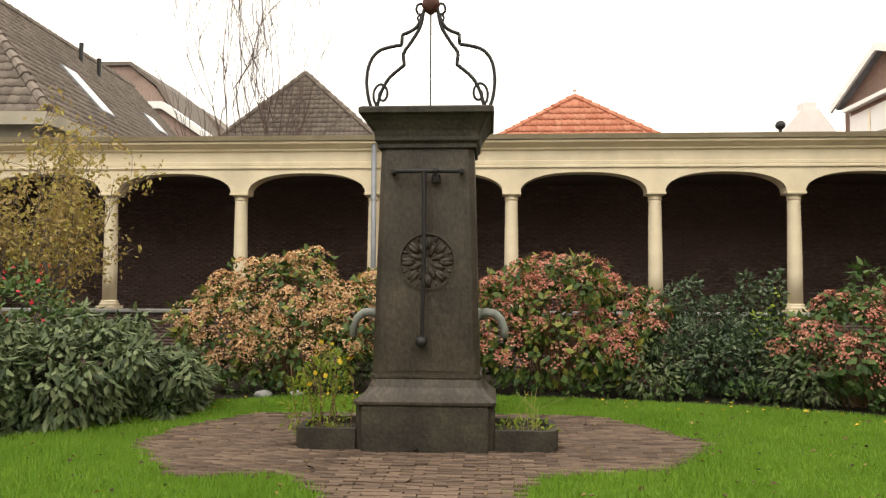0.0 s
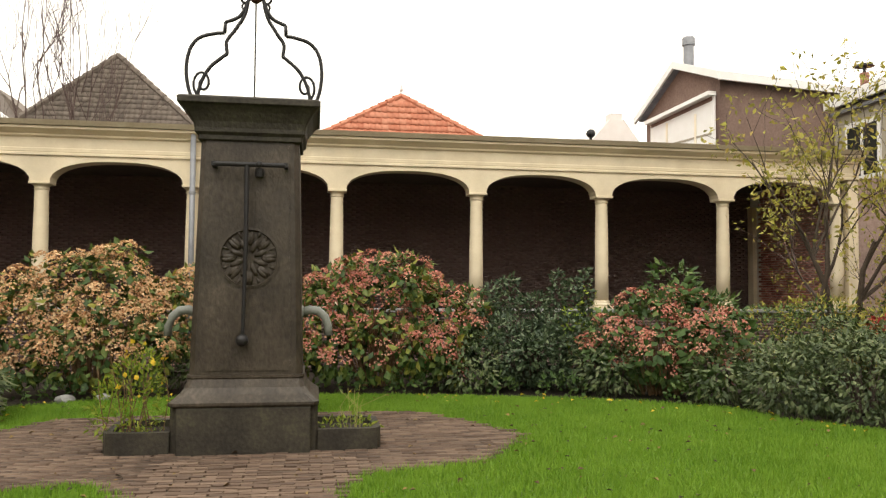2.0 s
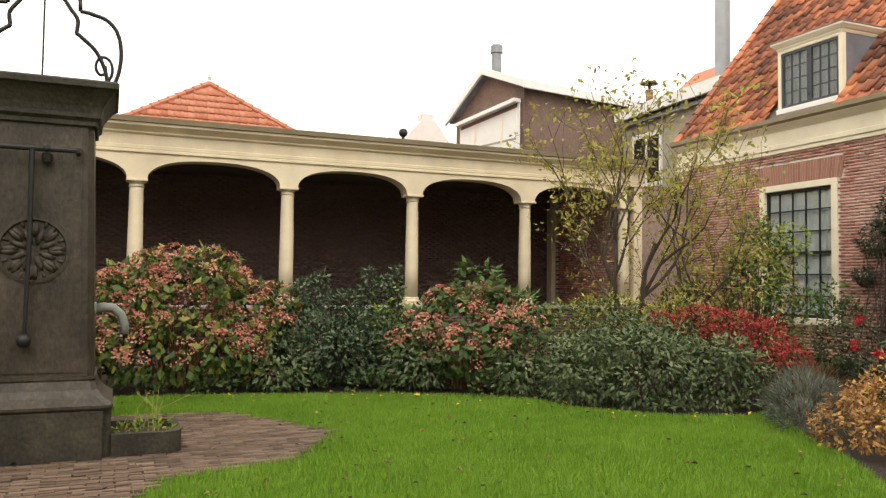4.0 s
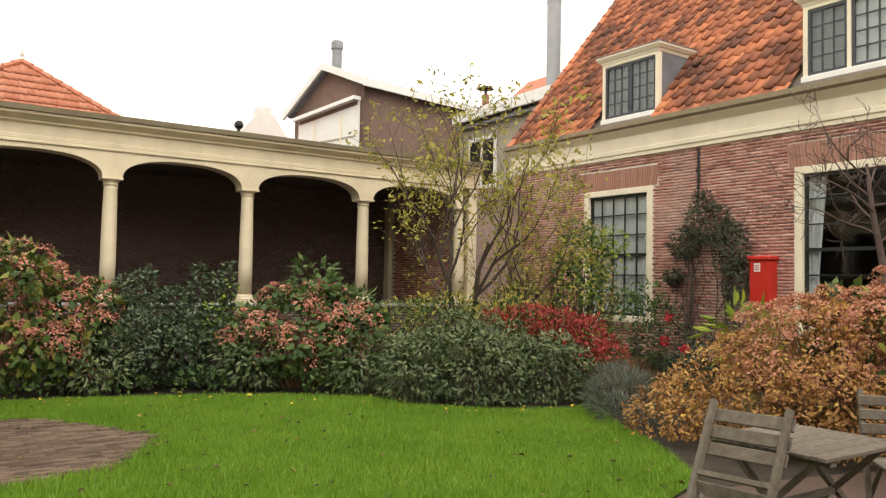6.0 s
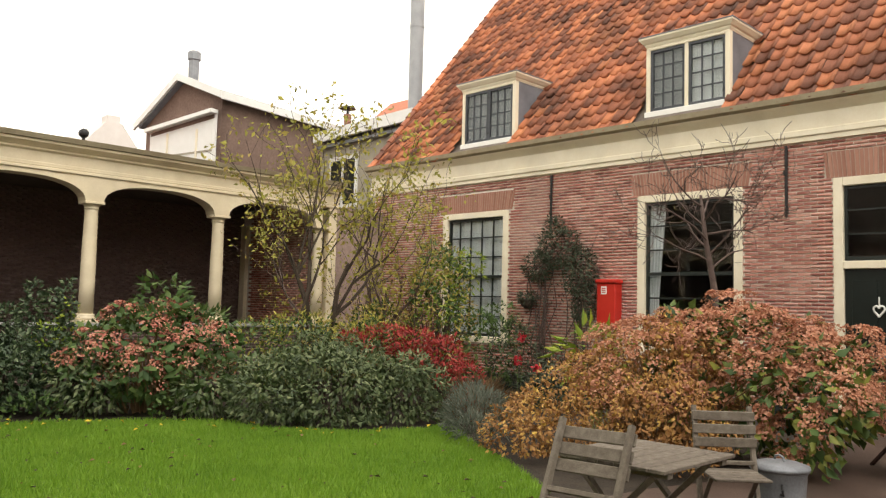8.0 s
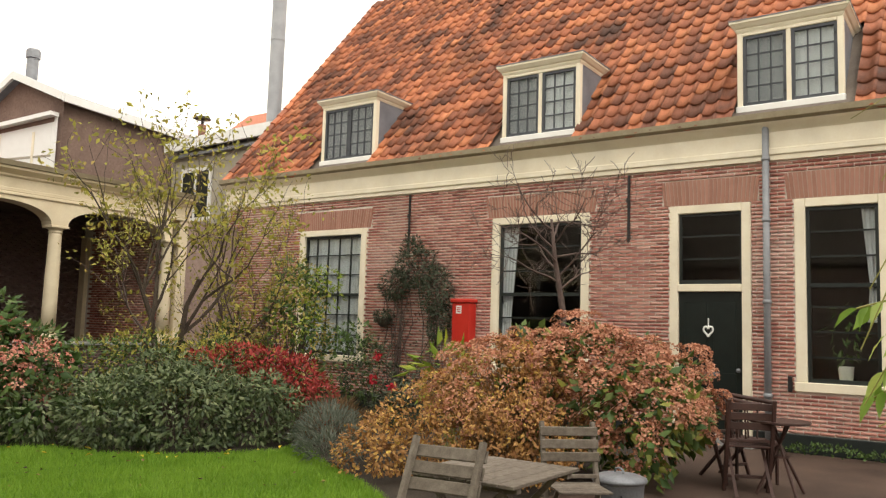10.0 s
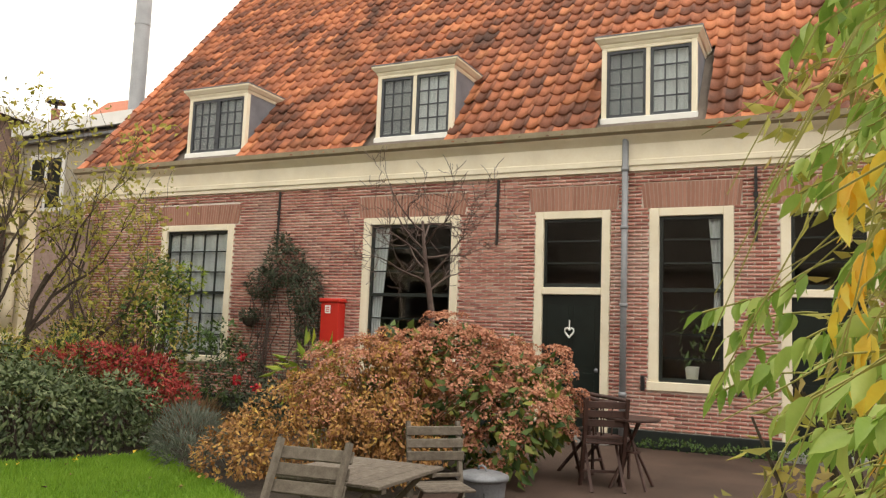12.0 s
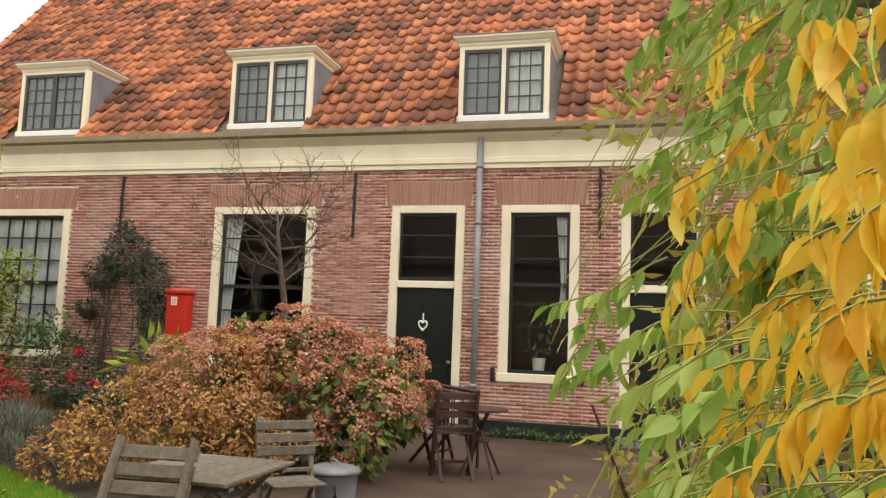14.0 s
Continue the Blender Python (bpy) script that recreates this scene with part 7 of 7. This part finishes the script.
# brickwork of the gallery: end wall, back wall, parapet
items = []
for r in range(52):
    z = 0.86 + (r + 0.5) * 0.06
    for i in range(16):
        y = AY + 0.25 + (r % 2) * 0.1 + i * 0.212
        if y + 0.2 < AY + 3.29:
            items.append(((xb - 0.255, y + 0.1, z), (0.012, 0.1, 0.025)))
joined_boxes("bricks", items, M_BRICK, east_wall, ("x", 1))
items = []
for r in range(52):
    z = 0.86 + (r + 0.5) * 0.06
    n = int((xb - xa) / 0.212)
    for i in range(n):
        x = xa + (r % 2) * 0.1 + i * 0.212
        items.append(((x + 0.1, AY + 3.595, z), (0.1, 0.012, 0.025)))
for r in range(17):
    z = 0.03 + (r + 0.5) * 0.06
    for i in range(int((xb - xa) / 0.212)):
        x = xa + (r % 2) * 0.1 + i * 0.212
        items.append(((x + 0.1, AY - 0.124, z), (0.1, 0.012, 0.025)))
joined_boxes("gallery_bricks", items, M_SHADEBRICK, arcade, ("y", 1))

# pantiles of the house
TW, TE = 0.25, 0.335
upv = unit(np.array([1.0, 0, SL]))
nv = unit(np.array([-SL, 0, 1.0]))
roof_obj = [o for o in house.children if o.name.startswith("roof")][0]
dorm = ((10.81, 12.39), (6.02, 7.64), (1.71, 3.26))


def tile_shape():
    """A hollow pantile: a wide trough and a raised roll over the next one's edge."""
    prof = ((0.0, 0.020), (0.1, 0.004), (0.28, -0.014), (0.48, -0.016), (0.66, 0.0), (0.79, 0.030), (0.9, 0.046), (1.0, 0.040), (1.06, 0.020))
    V, F = [], []
    for u, hgt in prof:
        y = -u * TW
        lo = np.array([0, y, 0]) + nv * (hgt + 0.075)
        hi = np.array([0, y, 0]) + upv * TE * 1.15 + nv * (hgt + 0.03)
        V.extend([lo, hi, lo - nv * 0.036])
    for k in range(len(prof) - 1):
        c = 3 * k
        F.append((c, c + 1, c + 4, c + 3))
        F.append((c + 2, c, c + 3, c + 5))
    return np.array(V), np.array(F)


tv, tf = tile_shape()
tme = bpy.data.meshes.new("pantile")
tme.from_pydata([tuple(v) for v in tv], [], [tuple(f) for f in tf])
tme.materials.append(M_TILE)
tme.shade_smooth()
V, F, count, near = [], [], 0, 0
for j in range(26):
    for i in range(int((HY1 - HY0) / TW)):
        y = HY1 - i * TW
        o = np.array([HX - 0.2, y, 4.93]) + upv * (j * TE)
        z = o[2]
        if any(d0 - 0.05 < y - TW * 0.5 < d1 + 0.05 and z < 6.5 for d0, d1 in dorm):
            continue
        o = o + nv * rng.normal() * 0.007 + upv * rng.normal() * 0.008 + np.array([0, rng.normal() * 0.005, 0])
        if 3.6 < y < 6.1 and j < 26 and near < 280:
            piece(tme, "pantile", roof_obj, o, (rng.normal() * 0.012, 0, 0))
            near += 1
        else:
            V.append(tv + o)
            F.append(tf + count * len(tv))
            count += 1
tl = mesh_part("tile_cover", np.concatenate(V), np.concatenate(F), M_TILE, roof_obj, kind="stuff")
tl.data.shade_smooth()
bm = bmesh.new()
for j in range(26):
    p = Vector(np.array([HX - 0.16, HY1 + 0.02, 4.98]) + upv * (j * 0.33) + nv * 0.05)
    q = Vector(np.array([HX - 0.16, HY1 + 0.02, 4.98]) + upv * (j * 0.33 + 0.37) + nv * 0.03)
    tube(bm, [p, q], [0.10, 0.085], 7)
part("verge_tiles", bm, M_TILE, roof_obj)["kind"] = "stuff"

# paving bricks: rows across the path, the outer wings turned a little
items, near = [], []
PB, PWd = 0.215, 0.068
for r in range(160):
    y = 0.62 + (r + 0.5) * PWd
    for i in range(32):
        x = -3.9 + i * PB + (r % 2) * PB * 0.5 + rng.normal() * 0.006
        if in_poly(np.array([x]), np.array([y]), PAVING)[0] and not (abs(x - PX) < 1.3 and abs(y - PY) < 0.42):
            zz = -0.012 + rng.normal() * 0.004
            if 5.9 < y < 7.4 and -1.4 < x < 0.5 and len(near) < 290:
                near.append((x, y, zz))
            else:
                items.append(((x, y, zz), (PB / 2 - 0.005, PWd / 2 - 0.005, 0.014)))
joined_boxes("paving_bricks", items, M_PAVE, paving, ("z", -1))
pme = brick_mesh("paving_brick", PB - 0.010, PWd - 0.010, 0.028, M_PAVE, (0, 0, -1))
for p in near:
    piece(pme, "paving_brick", paving, p, (rng.normal() * 0.02, rng.normal() * 0.02, rng.normal() * 0.02))

# ---- added unseen plain wings: close the court behind the camera, darken window reflections ----
west = tagged(part("wall_west", boxes((-14.0, -13.4, -16, 15.5, -0.03, 5.0)), M_FARBRICK), "added plain brick wing, unseen, on the west of the court", "wall", kind="structure")
tagged(part("roof_west", prism(bmesh.new(), [(-13.2, 5.0), (-13.2, 5.15), (-17.5, 9.6), (-21.5, 5.0)], "y", -16, 15.5), M_TILEDARK), "dark tiled roof of the added west wing", "roof", kind="structure")
tagged(part("wall_south", boxes((-13.4, 12.6, -16.6, -16, -0.03, 5.0)), M_FARBRICK), "added plain brick wing, unseen, on the south of the court", "wall", kind="structure")
tagged(part("roof_south", prism(bmesh.new(), [(-15.8, 5.0), (-15.8, 5.15), (-20.0, 9.6), (-24.0, 5.0)], "x", -13.4, 12.6), M_TILEDARK), "dark tiled roof of the added south wing", "roof", kind="structure")
